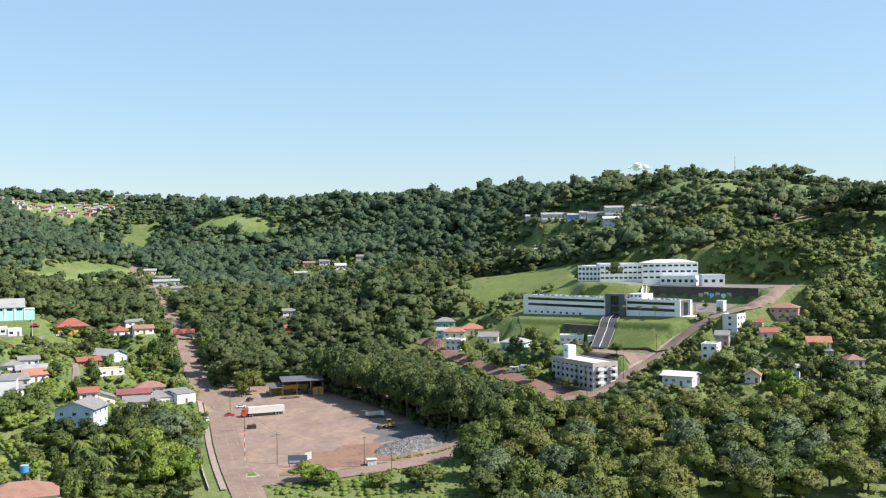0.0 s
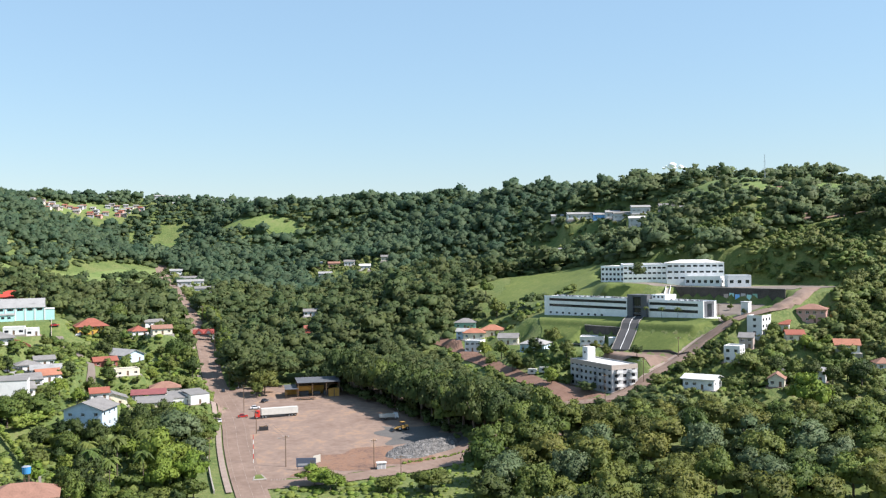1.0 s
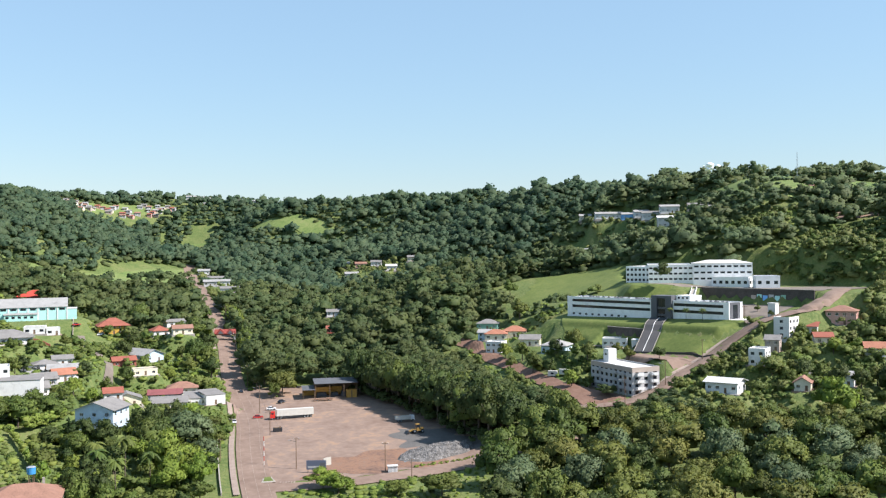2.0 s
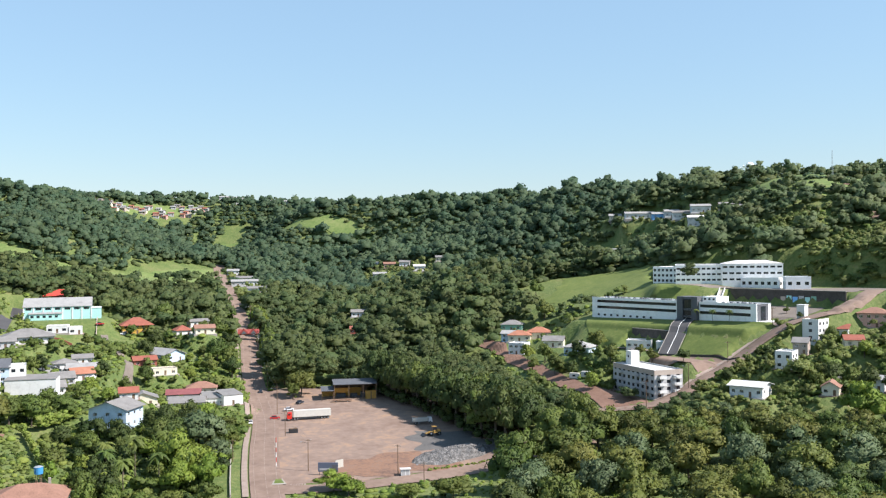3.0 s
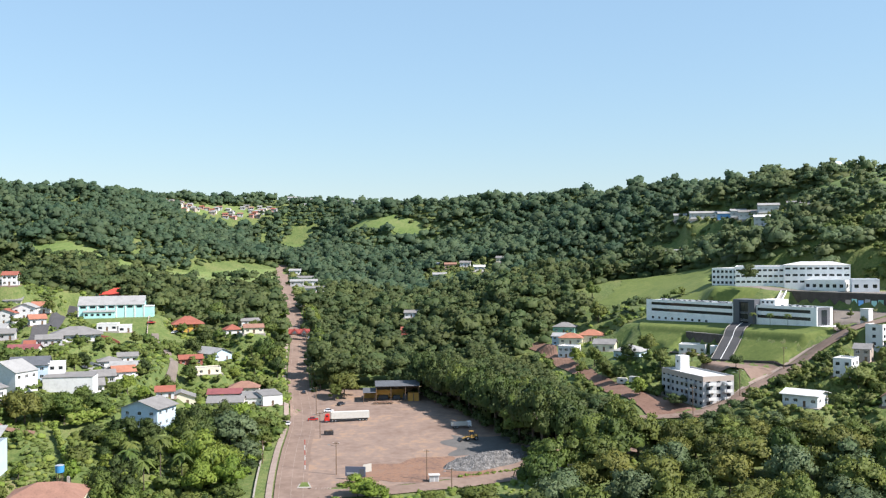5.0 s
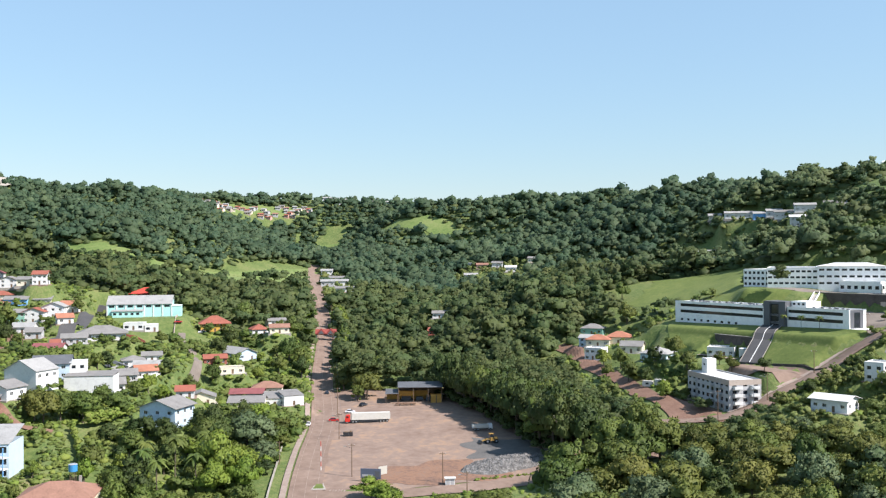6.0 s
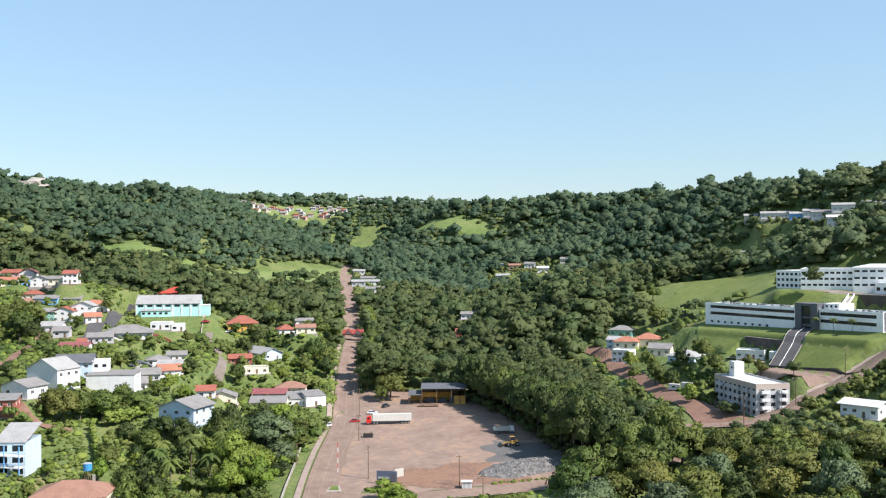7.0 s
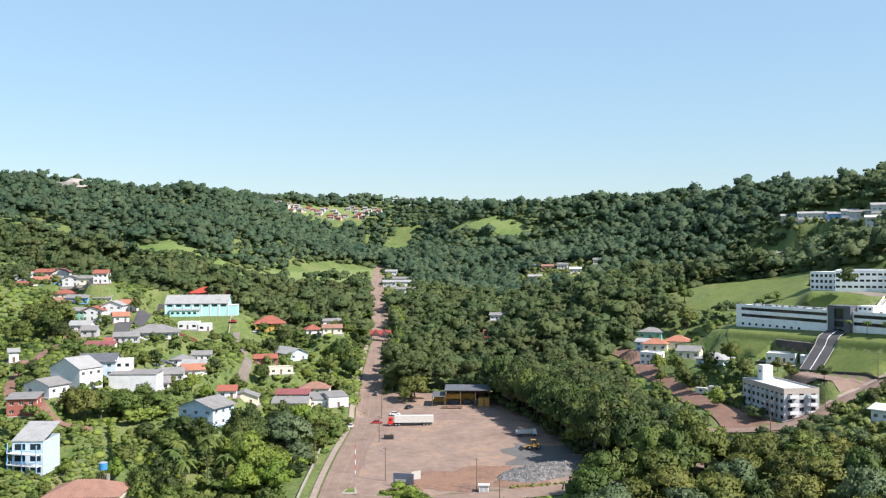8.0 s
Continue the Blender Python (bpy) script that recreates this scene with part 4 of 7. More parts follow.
house(53.6, 495.3, 22.5, -19, 6.3, 9.0, 4.6, "gable", rise=1.4, wall=BLUEW, tile=SHEET_LIGHT, storeys=2, wins=(2, 1, 1),
      label="pale blue house with a light roof")
house(55.9, 472.0, 18.3, -28, 8.4, 9.0, 5.6, "flat", wall=WHITE, tile=ROOF_WHITE, storeys=2, wins=(3, 2, 1), ww=1.6,
      label="white two-storey flat-roofed house")
house(72.4, 464.8, 22.5, -17, 10.0, 9.0, 3.4, "gable", rise=2.0, wall=CREAM, tile=SHEET_GREY, wins=(3, 1, 1),
      label="cream house with a blue-grey roof")
house(79.9, 437.8, 21.0, -30, 12.1, 11.0, 4.4, "hip", rise=2.2, wall=BLUEW, tile=SHEET_LIGHT, storeys=1, wins=(4, 2, 1), over=0.9,
      label="pale blue house with a light grey hip roof")
house(105.6, 426.2, 25.0, -21, 11.4, 9.0, 3.6, "flat", wall=WHITE, tile=ROOF_WHITE, wins=(4, 1, 1), category="utility building", pad=False,
      label="low white utility building with flat roof")
house(-29.0, 604.0, 29.9, 0, 8.6, 8.0, 3.2, "gable", rise=1.4, wall=WHITE, tile=SHEET_GREY, wins=(3, 1, 1),
      label="small grey-roofed house in the woods")
house(-30.1, 563.5, 22.3, 0, 5.3, 7.0, 3.2, "gable", rise=1.4, wall=REDW, tile=TILE_RED, wins=(2, 1, 1),
      label="small red-roofed house in the woods")

# buildings among the trees on the eastern hillside and up the valley: x, y, turn, width, depth, height, walls, roof
UPLAND = [
    (167.7, 721.8, -12, 9, 8, 3.6, CREAM, SHEET_LIGHT), (179.5, 696, -8, 21, 9, 4.0, WHITE, SHEET_LIGHT), (187.5, 675, -10, 8, 8, 4.5, SKYBLUE, SHEET_LIGHT),
    (194.4, 664, -10, 10, 9, 4.4, WHITE, SHEET_LIGHT), (197.5, 650, -14, 13, 9, 5.0, WHITE, SHEET_GREY), (197.5, 616, -15, 13, 9, 6.4, WHITE, ROOF_WHITE),
    (207.5, 640, -12, 13, 9, 5.0, WHITE, SHEET_LIGHT), (206.5, 612, -15, 8, 7, 4.0, BLUEW, SHEET_LIGHT), (214.0, 602, -15, 13, 8, 3.6, TAUPE, SHEET_GREY),
    (210.0, 569, -15, 6, 6, 3.4, GREYW, SHEET_GREY), (151.5, 676, -24, 18, 14, 6.4, WHITE, SHEET_LIGHT),
    (-22, 850, 0, 9, 8, 3.6, CREAM, SHEET_LIGHT), (-7.5, 838, 4, 10, 9, 3.6, PINK, TILE_BROWN), (6, 826, -6, 9, 8, 3.6, WHITE, SHEET_GREY),
    (17, 784, 0, 9, 8, 3.8, WHITE, ROOF_WHITE), (-16, 800, 3, 11, 9, 3.6, GREYW, SHEET_LIGHT), (36, 790, -8, 9, 8, 3.6, CREAM, SHEET_GREY),
    (-146, 846, 8, 10, 8, 3.6, WHITE, SHEET_LIGHT), (-131, 812, 6, 13, 9, 3.8, CREAM, SHEET_GREY), (-120, 770, 8, 11, 9, 3.8, WHITE, SHEET_LIGHT),
    (-126, 742, 8, 10, 8, 4.0, GREYW, SHEET_LIGHT), (-108, 716, 8, 14, 9, 4.2, WHITE, SHEET_GREY), (-104, 690, 8, 10, 8, 3.8, CREAM, TILE_BROWN)]
for x, y, turn, w, d, h, wl, rf in UPLAND:
    house(x, y, round(ground(x, y) + 0.4, 1), turn, w, d, h, "gable", rise=1.4, wall=wl, tile=rf, wins=(max(2, int(w / 3)), 1, 1),
          storeys=2 if h > 6 else 1, label="low house with a sheet roof among hillside trees")
# the settlement on the far ridge, in dull colours that stand in for haze
ridge_ = np.random.default_rng(17)
for k in range(44):
    f = (k + ridge_.uniform(-0.4, 0.4)) / 43
    hx, hy = -346 + 112 * f + ridge_.uniform(-6, 6), 1118 + 76 * f + ridge_.uniform(-16, 16)
    house(round(hx, 1), round(hy, 1), round(ground(hx, hy) + 0.3, 1), float(ridge_.uniform(-20, 20)), float(ridge_.uniform(4.2, 6.8)), 5.0, float(ridge_.uniform(2.2, 3.2)), "gable", rise=1.1,
          wall=(GREYW, TAUPE, PINK, GREYW, CREAM)[k % 5], tile=(TILE_BROWN, SHEET_LIGHT, SHEET_GREY, SHEET_LIGHT, TILE_RED)[k * 7 % 5], wins=(2, 0, 0), label="small house of a settlement on the far ridge", group="ridge houses", pad=False)
for hx, hy, w in ((-216, 1228, 12), (-206, 1234, 15), (-197, 1230, 9), (-152, 1206, 9), (-143, 1204, 8), (-135, 1202, 10)):
    house(hx, hy, round(ground(hx, hy) + 0.3, 1), 5, w, 8.0, 5.0, "gable", rise=1.5, wall=WHITE, tile=SHEET_LIGHT, wins=(3, 0, 0), label="white building on the far ridge", group="ridge houses", pad=False)


# the bed of the steep street, cut past the houses
for (x1, y1, z1), (x2, y2, z2) in zip(STREET, STREET[1:]):
    for k in range(3):
        plot(x1 + (x2 - x1) * k / 3, y1 + (y2 - y1) * k / 3, 3.0, 3.0, 0, z1 + (z2 - z1) * k / 3, 6)


# ---- the ground: one sheet to the horizon ----
def reach(a, b, step, far, grow=1.18):
    """Even steps from a to b, growing beyond them out to far."""
    mid = list(np.arange(a, b + 0.01, step))
    lo, hi, s = [], [], step
    while (lo[-1] if lo else a) > -far:
        s *= grow
        lo.append((lo[-1] if lo else a) - s)
        hi.append((hi[-1] if hi else b) + s)
    return np.array(lo[::-1] + mid + hi)


def ground_sheet():
    xs = reach(-300, 300, 3.4, 4500)
    ys = np.concatenate([reach(240, 620, 3.4, 4500, 1.1)])
    X, Y = np.meshgrid(xs, ys)
    Z = land(X, Y)
    n, m = Z.shape
    s = Shape()
    s.v = np.stack([X.ravel(), Y.ravel(), Z.ravel()], 1).tolist()
    s.f = [(i * m + k, i * m + k + 1, (i + 1) * m + k + 1, (i + 1) * m + k) for i in range(n - 1) for k in range(m - 1)]
    ob = part("ground", s, GRASS, None, "", None, True)
    return tagged(ob, "rough green grass and scrub over rolling valley land", "ground", "", "structure")


ground_sheet()

# ---- roads, yards and fields ----
def patch(name, corners, mat, lift, label, category, ragged=1.5, n=40, parent=None, kind="structure", curve=0.0):
    """A sheet of open ground between four corners (counter-clockwise) that follows the land, with a ragged edge."""
    a, b, c, d = [np.array(p, float) for p in corners]
    u, v = np.meshgrid(np.linspace(0, 1, n + 1), np.linspace(0, 1, n + 1))
    P = (a * ((1 - u) * (1 - v))[..., None] + b * (u * (1 - v))[..., None] + c * (u * v)[..., None] + d * ((1 - u) * v)[..., None])
    q = np.random.default_rng(int(abs(a[0] * 7 + a[1])))
    mid = (a + b + c + d) / 4
    edge = np.maximum(np.abs(u - 0.5), np.abs(v - 0.5)) * 2
    wob = sum(np.sin(P[..., 0] / s + q.uniform(0, 6)) * np.cos(P[..., 1] / s + q.uniform(0, 6)) for s in (2.3, 4.7, 9.0)) / 1.6
    away = P - mid
    away /= np.maximum(np.hypot(away[..., 0], away[..., 1]), 1e-3)[..., None]
    P = P + away * (wob * ragged * edge ** 3 + curve * edge ** 2 * (1 - (2 * np.minimum(np.abs(u - 0.5), np.abs(v - 0.5))) ** 2))[..., None]
    Z = land(P[..., 0], P[..., 1]) + lift
    s = Shape()
    s.v = np.concatenate([P, Z[..., None]], -1).reshape(-1, 3).tolist()
    m = n + 1
    s.f = [(i * m + k, i * m + k + 1, (i + 1) * m + k + 1, (i + 1) * m + k) for i in range(n) for k in range(n)]
    ob = part(name, s, mat, parent, "", None, True)
    return tagged(ob, label, category, "", kind) if parent is None else ob


patch("yard", [(-52, 297), (47, 322), (2, 462), (-74, 455)], EARTH, 0.10, "bare reddish earth yard for lorries, worn and dusty", "yard", 2.0, 60)
patch("yard", [(-34, 306), (14, 316), (4, 336), (-26, 326)], MUD, 0.16, "churned reddish mud at the edge of the yard", "yard", 4.0, 40, curve=2.0)
patch("yard", [(0, 338), (30, 336), (22, 366), (0, 366)], DARKGRAVEL, 0.14, "dark spread of stone dust on the yard", "yard", 4.5, 30, curve=1.0)
main_road = strip("road", MAIN, 10.4, ROAD, 0.35, "dusty reddish two-lane road running straight up the valley", "road")
strip("centre_line", MAIN, 0.14, LINE, 0.39, across=1, wood=False, parent=main_road)
strip("edge_line", MAIN, 0.13, LINE, 0.39, off=-3.7, across=1, wood=False, parent=main_road)
strip("edge_line", MAIN, 0.13, LINE, 0.39, off=3.7, across=1, wood=False, parent=main_road)
strip("road", [(-50, 296), (-36, 296), (-20, 299), (-4, 304), (12, 310), (28, 317), (46, 326), (62, 330)], 8.5, ROAD, 0.30, "dusty earth-stained side road past the yard", "road", ragged=0.08)
strip("pavement", MAIN[1:7], 2.0, DUSTY, 0.48, "worn concrete pavement beside the road", "pavement", off=-6.8)
strip("road", [(x, y) for x, y, _ in STREET], 8.0, ROAD, 0.4, "steep worn asphalt street climbing past the hospital", "road")
LOW = [STRIPS[-1]]
strip("pavement", [(x, y) for x, y, _ in STREET[3:11]], 1.7, DUSTY, 0.5, "pale earth-dusted pavement beside the steep street", "pavement", off=-5.0, wood=False)
strip("road", [(40, 512), (44.4, 498), (52, 462.5), (60.4, 434.7), (67, 398), (73, 379), (75.6, 360), (83, 349)], 7.0, CLAY, 0.4, "red clay track below the houses", "road", ragged=0.25)
LOW.append(STRIPS[-1])
LOW.append((spline([(108, 338), (124, 333), (148, 317), (165, 317), (185, 326), (202, 326)]), 0))
patch("forecourt", [(72, 352), (88, 346), (90, 385), (72, 392)], CLAY, 0.2, "bare red clay forecourt beside the flats", "yard", 2.0, 20)
strip("road", [(-216, 535), (-211.5, 515), (-204, 482), (-199, 457), (-194, 432), (-184, 408)], 7.0, ASPHALT, 0.4, "dark asphalt street beside the sports hall", "road")
strip("road", [(-160, 504), (-152, 482.6), (-133.5, 450), (-124.5, 411), (-122.9, 382), (-123.6, 371)], 3.4, GREYROAD, 0.45, "narrow earth lane between gardens", "road", ragged=0.1)
strip("road", [(-136, 309), (-150, 308), (-172, 322), (-188, 345), (-198, 376), (-217, 435), (-226, 470)], 3.6, CLAY, 0.45, "reddish earth lane on the slope", "road", ragged=0.15)
x0, y0 = hosp(0, 0)
patch("lawn", [hosp(78, -25.5), hosp(109, -23), hosp(110, 1), hosp(67, -1)], LAWN, 0.35, "smooth mown lawn on the bank below the hospital", "lawn", 0.4, 60)
patch("lawn", [hosp(18, -22), hosp(68, -22), hosp(59, -1), hosp(-2, -1)], LAWN, 0.35, "smooth mown lawn on the bank below the hospital", "lawn", 1.0, 30)
patch("utility_yard", [hosp(41, -25), hosp(63, -25), hosp(63, -14), hosp(41, -14)], DUSTY, 0.3, "dusty yard cut into the bank below the hospital", "yard", 0.3, 12)
patch("car_park", [hosp(72, -42), hosp(112, -40), hosp(111, -25), hosp(74, -27)], ROAD, 0.3, "dusty gravel parking strip below the lawn", "car park", 0.5, 20)
patch("car_park", [hosp(107, 1), hosp(113, 3), hosp(110, 37), hosp(62, 37)], GREYROAD, 0.15, "asphalt yard behind the hospital", "car park", 0.5, 24)
patch("car_park", [hosp(56, 40), hosp(116, 40), hosp(124, 86), hosp(96, 86)], GREYROAD, 0.2, "asphalt parking yard on the upper terrace", "car park", 1.0, 24)
patch("car_park", [upper(-2, -8), upper(8, -22), upper(40, -10), upper(30, -3)], GREYROAD, 0.2, "asphalt drive before the hospital wings", "car park", 0.6, 16)
patch("lawn", [hosp(2, 14), hosp(48, 13), hosp(44, 36), hosp(-8, 40)], LAWN, 0.15, "mown grass bank behind the hospital", "lawn", 1.5, 24)
patch("meadow", [(84, 540), (132, 492), (156, 590), (112, 618)], LAWN, 0.2, "smooth green meadow on the hillside", "meadow", 4.0, 30, curve=4.0)
patch("scrub_field", [(200, 500), (245, 497), (242, 528), (205, 530)], LAWN, 0.3, "bright green grass strip on the slope", "field", 5.0, 20, curve=4.0)
patch("field", [(-205, 636), (-142, 740), (-160, 862), (-246, 735)], PASTURE, 0.25, "open pale green pasture beside the road", "field", 4.0, 40, curve=6.0)
patch("field", [(-262, 672), (-212, 662), (-240, 736), (-272, 742)], PASTURE, 0.3, "open pale green pasture beside the woods", "field", 3.0, 24, curve=4.0)
patch("field", [(-345, 730), (-270, 730), (-270, 743), (-345, 743)], PASTURE, 0.3, "narrow pale green pasture below the wooded hill", "field", 3.0, 20, curve=2.0)
patch("field", [(-274, 545), (-234, 542), (-238, 604), (-276, 606)], PASTURE, 0.3, "bright green pasture above the town", "field", 3.0, 20, curve=4.0)
patch("field", [(-128, 1076), (-40, 1040), (-38, 1060), (-120, 1096)], PASTURE, 0.4, "pale green clearing on the far hill", "field", 4.0, 30, curve=4.0)
patch("field", [(-86, 990), (-26, 985), (-24, 1018), (-66, 1026)], PASTURE, 0.4, "pale green clearing above the valley houses", "field", 4.0, 20, curve=4.0)
patch("field", [(-240, 1090), (-158, 1078), (-188, 1158), (-204, 1150)], PASTURE, 0.4, "pale green sloping clearing on the far hill", "field", 4.0, 30, curve=4.0)
patch("field", [(-355, 1125), (-300, 1128), (-236, 1190), (-270, 1204)], PASTURE, 0.4, "pale grass and bare earth round the ridge settlement", "field", 4.0, 30, curve=4.0)
patch("field", [(232, 424), (284, 412), (288, 436), (240, 452)], PASTURE, 0.3, "rough pasture on the eastern slope", "field", 3.0, 20, curve=3.0)
patch("pasture", [(228, 542), (330, 532), (350, 632), (238, 632)], PASTURE, 0.3, "grassy open hilltop", "pasture", 6.0, 40, curve=8.0)
patch("bare_field", [(268, 556), (300, 552), (304, 566), (272, 570)], CLAY, 0.5, "patch of bare brown earth on the hilltop pasture", "field", 4.0, 14, curve=2.0)
patch("bare_field", [(262, 500), (310, 492), (312, 520), (268, 528)], EARTH, 0.4, "strip of bare ploughed earth on the hill", "field", 4.0, 16, curve=4.0)


# ---- woods ----
CLEAR = []                              # open ground: x, y, rx, ry, turn


def clearing(x, y, rx, ry, turn=0.0):
    CLEAR.append((x, y, rx, ry, radians(turn)))


def open_ground(x, y, margin=0.0):
    """True where no wood grows: clearings, plots, roads."""
    x, y = np.asarray(x, float), np.asarray(y, float)
    m = np.zeros(x.shape, bool)
    for X, Y, rx, ry, a in CLEAR:
        c, s = math.cos(a), math.sin(a)
        u, v = (x - X) * c + (y - Y) * s, -(x - X) * s + (y - Y) * c
        m |= (u / (rx + margin)) ** 2 + (v / (ry + margin)) ** 2 < 1
    for X, Y, hw, hd, a, *_ in PLOTS:
        c, s = math.cos(a), math.sin(a)
        u, v = (x - X) * c + (y - Y) * s, -(x - X) * s + (y - Y) * c
        m |= (np.abs(u) < hw + 3 + margin) & (np.abs(v) < hd + 3 + margin)
    for c, hw in STRIPS:
        for px, py in c[::2]:
            m |= (x - px) ** 2 + (y - py) ** 2 < (hw + 1.8 + margin) ** 2
    return m


def open_ground_plots(x, y):
    """True on plots, yards and roads, whatever the clearings."""
    for X, Y, hw, hd, a, _, bl, *_ in PLOTS:
        c, s = math.cos(a), math.sin(a)
        if bl in (9, 30):
            continue
        if abs((x - X) * c + (y - Y) * s) < hw + 1.2 and abs(-(x - X) * s + (y - Y) * c) < hd + 1.2:
            return True
    if abs(x + 30) < 34 and 280 < y < 445:
        return True
    p = HOSP.inverted() @ Vector((x, y, 0))
    if -6 < p.x < 108 and -47 < p.y < 26:
        return True
    return any(((c - (x, y)) ** 2).sum(1).min() < (hw + 1.0) ** 2 for c, hw in STRIPS)


MOWN = [(-172, 470, 16, 22), (-168, 500, 30, 12), (-116, 486, 14, 12), (-128, 300, 6, 6), (-150, 425, 7, 6)]


def mown(x, y):
    """True on tended lawns and on the meadow."""
    return any(((x - X) / a) ** 2 + ((y - Y) / b) ** 2 < 1 for X, Y, a, b in MOWN) or (95 < x < 150 and y > 505) or HOSP_YARD(x, y)


def HOSP_YARD(x, y):
    p = HOSP.inverted() @ Vector((x, y, 0))
    return -10 < p.x < 109 and -40 < p.y < 92 and not (p.x < 40 and p.y > 44)


def inside_clearing(x, y):
    for X, Y, rx, ry, a in CLEAR:
        c, s = math.cos(a), math.sin(a)
        if (((x - X) * c + (y - Y) * s) / rx) ** 2 + ((-(x - X) * s + (y - Y) * c) / ry) ** 2 < 1:
            return True
    return False


def ico(sub):
    bm = bmesh.new()
    bmesh.ops.create_icosphere(bm, subdivisions=sub, radius=1.0)
    v = np.array([p.co[:] for p in bm.verts])
    f = np.array([[p.index for p in q.verts] for q in bm.faces])
    bm.free()
    return v, f


ICO1, ICO2 = ico(1), ico(2)


def crown(r, lobes, leaves, size, core=ICO1, flat=0.8, up=0.1, fill=0.88, stir=0.38):
    """A leafy crown of unit radius: several rounded lobes, each a rough core hung with bent leaf clumps. Returns verts, triangles."""
    V, T, N, k = [], [], [], 0
    centres, radii = [np.array([0, 0, 0.0])], [0.66 if lobes > 1 else 0.98]
    for i in range(lobes - 1):
        d = r.standard_normal(3)
        d[2] = abs(d[2]) if i % 4 else d[2] * 0.4
        d /= np.linalg.norm(d)
        q = r.uniform(0.22, 0.44) if lobes > 4 else r.uniform(0.34, 0.56)
        centres.append(d * (1.0 - q) * r.uniform(0.85, 1.25) * np.array([1, 1, 0.9]))
        radii.append(q)
    area = sum(q * q for q in radii)
    for c, q in zip(centres, radii):
        v, f = core
        lump = 1 + 0.07 * r.standard_normal(len(v))
        for _ in range(5):
            d = r.standard_normal(3)
            lump = lump + r.uniform(-0.16, 0.20) * np.exp(6.0 * (v @ (d / np.linalg.norm(d)) - 1))
        w = v * (q * fill * lump)[:, None] * np.array([1, 1, flat]) + c
        keep = f[v[f].mean(1)[:, 2] > -0.42]
        V.append(w)
        N.append(0.75 * v + (0, 0, up) + c * 0.9)
        T.append(keep + k)
        k += len(w)
        n = max(4, int(leaves * q * q / area))
        d = r.standard_normal((n, 3))
        d[:, 2] = np.where(d[:, 2] < -0.3, -d[:, 2], d[:, 2])
        d /= np.linalg.norm(d, axis=1)[:, None]
        p = d * q * np.array([1, 1, flat]) * r.uniform(0.80, 1.10, (n, 1)) + c
        nd = d + 0.5 * r.standard_normal((n, 3))
        nd /= np.linalg.norm(nd, axis=1)[:, None]
        t = np.cross(nd, r.standard_normal((n, 3)))
        t /= np.linalg.norm(t, axis=1)[:, None]
        b = np.cross(nd, t)
        s = size * r.uniform(0.6, 1.35, (n, 1))
        droop = nd * s * 0.35
        quad = np.stack([p - t * s - droop, p - b * s * 0.7, p + t * s - droop, p + b * s * 0.7 + droop * 0.3], 1)
        V.append(quad.reshape(-1, 3))
        N.append(np.repeat(0.75 * d + stir * r.standard_normal((n, 3)) + (0, 0, up + 0.05) + c * 0.9, 4, axis=0))
        i = np.arange(n)[:, None] * 4 + k
        T.append(np.concatenate([i + np.array([0, 1, 3]), i + np.array([1, 2, 3])]))
        k += 4 * n
    return np.concatenate(V), np.concatenate(T), np.concatenate(N)


def mesh_of(name, V, T, N, mat, tones=None):
    me = bpy.data.meshes.new(name)
    me.vertices.add(len(V))
    me.vertices.foreach_set("co", np.ascontiguousarray(V, np.float32).ravel())
    me.loops.add(len(T) * 3)
    me.loops.foreach_set("vertex_index", np.ascontiguousarray(T, np.int32).ravel())
    me.polygons.add(len(T))
    me.polygons.foreach_set("loop_start", np.arange(0, len(T) * 3, 3, dtype=np.int32))
    me.materials.append(mat)
    me.polygons.foreach_set("use_smooth", np.ones(len(T), bool))
    if tones is not None:
        me.attributes.new("tree_tone", 'FLOAT', 'POINT').data.foreach_set("value", np.ascontiguousarray(tones, np.float32))
    me.update(calc_edges=True)
    me.normals_split_custom_set_from_vertices((N / np.linalg.norm(N, axis=1)[:, None]).tolist())
    return me


def room(x, y):
    """How tall growth may stand: it stays low beside the clay track, the steep street and the village houses."""
    d = min(math.sqrt(((c - (x, y)) ** 2).sum(1).min()) for c, _ in LOW)
    return 2.2 + 0.30 * d if d < 34 else 30.0


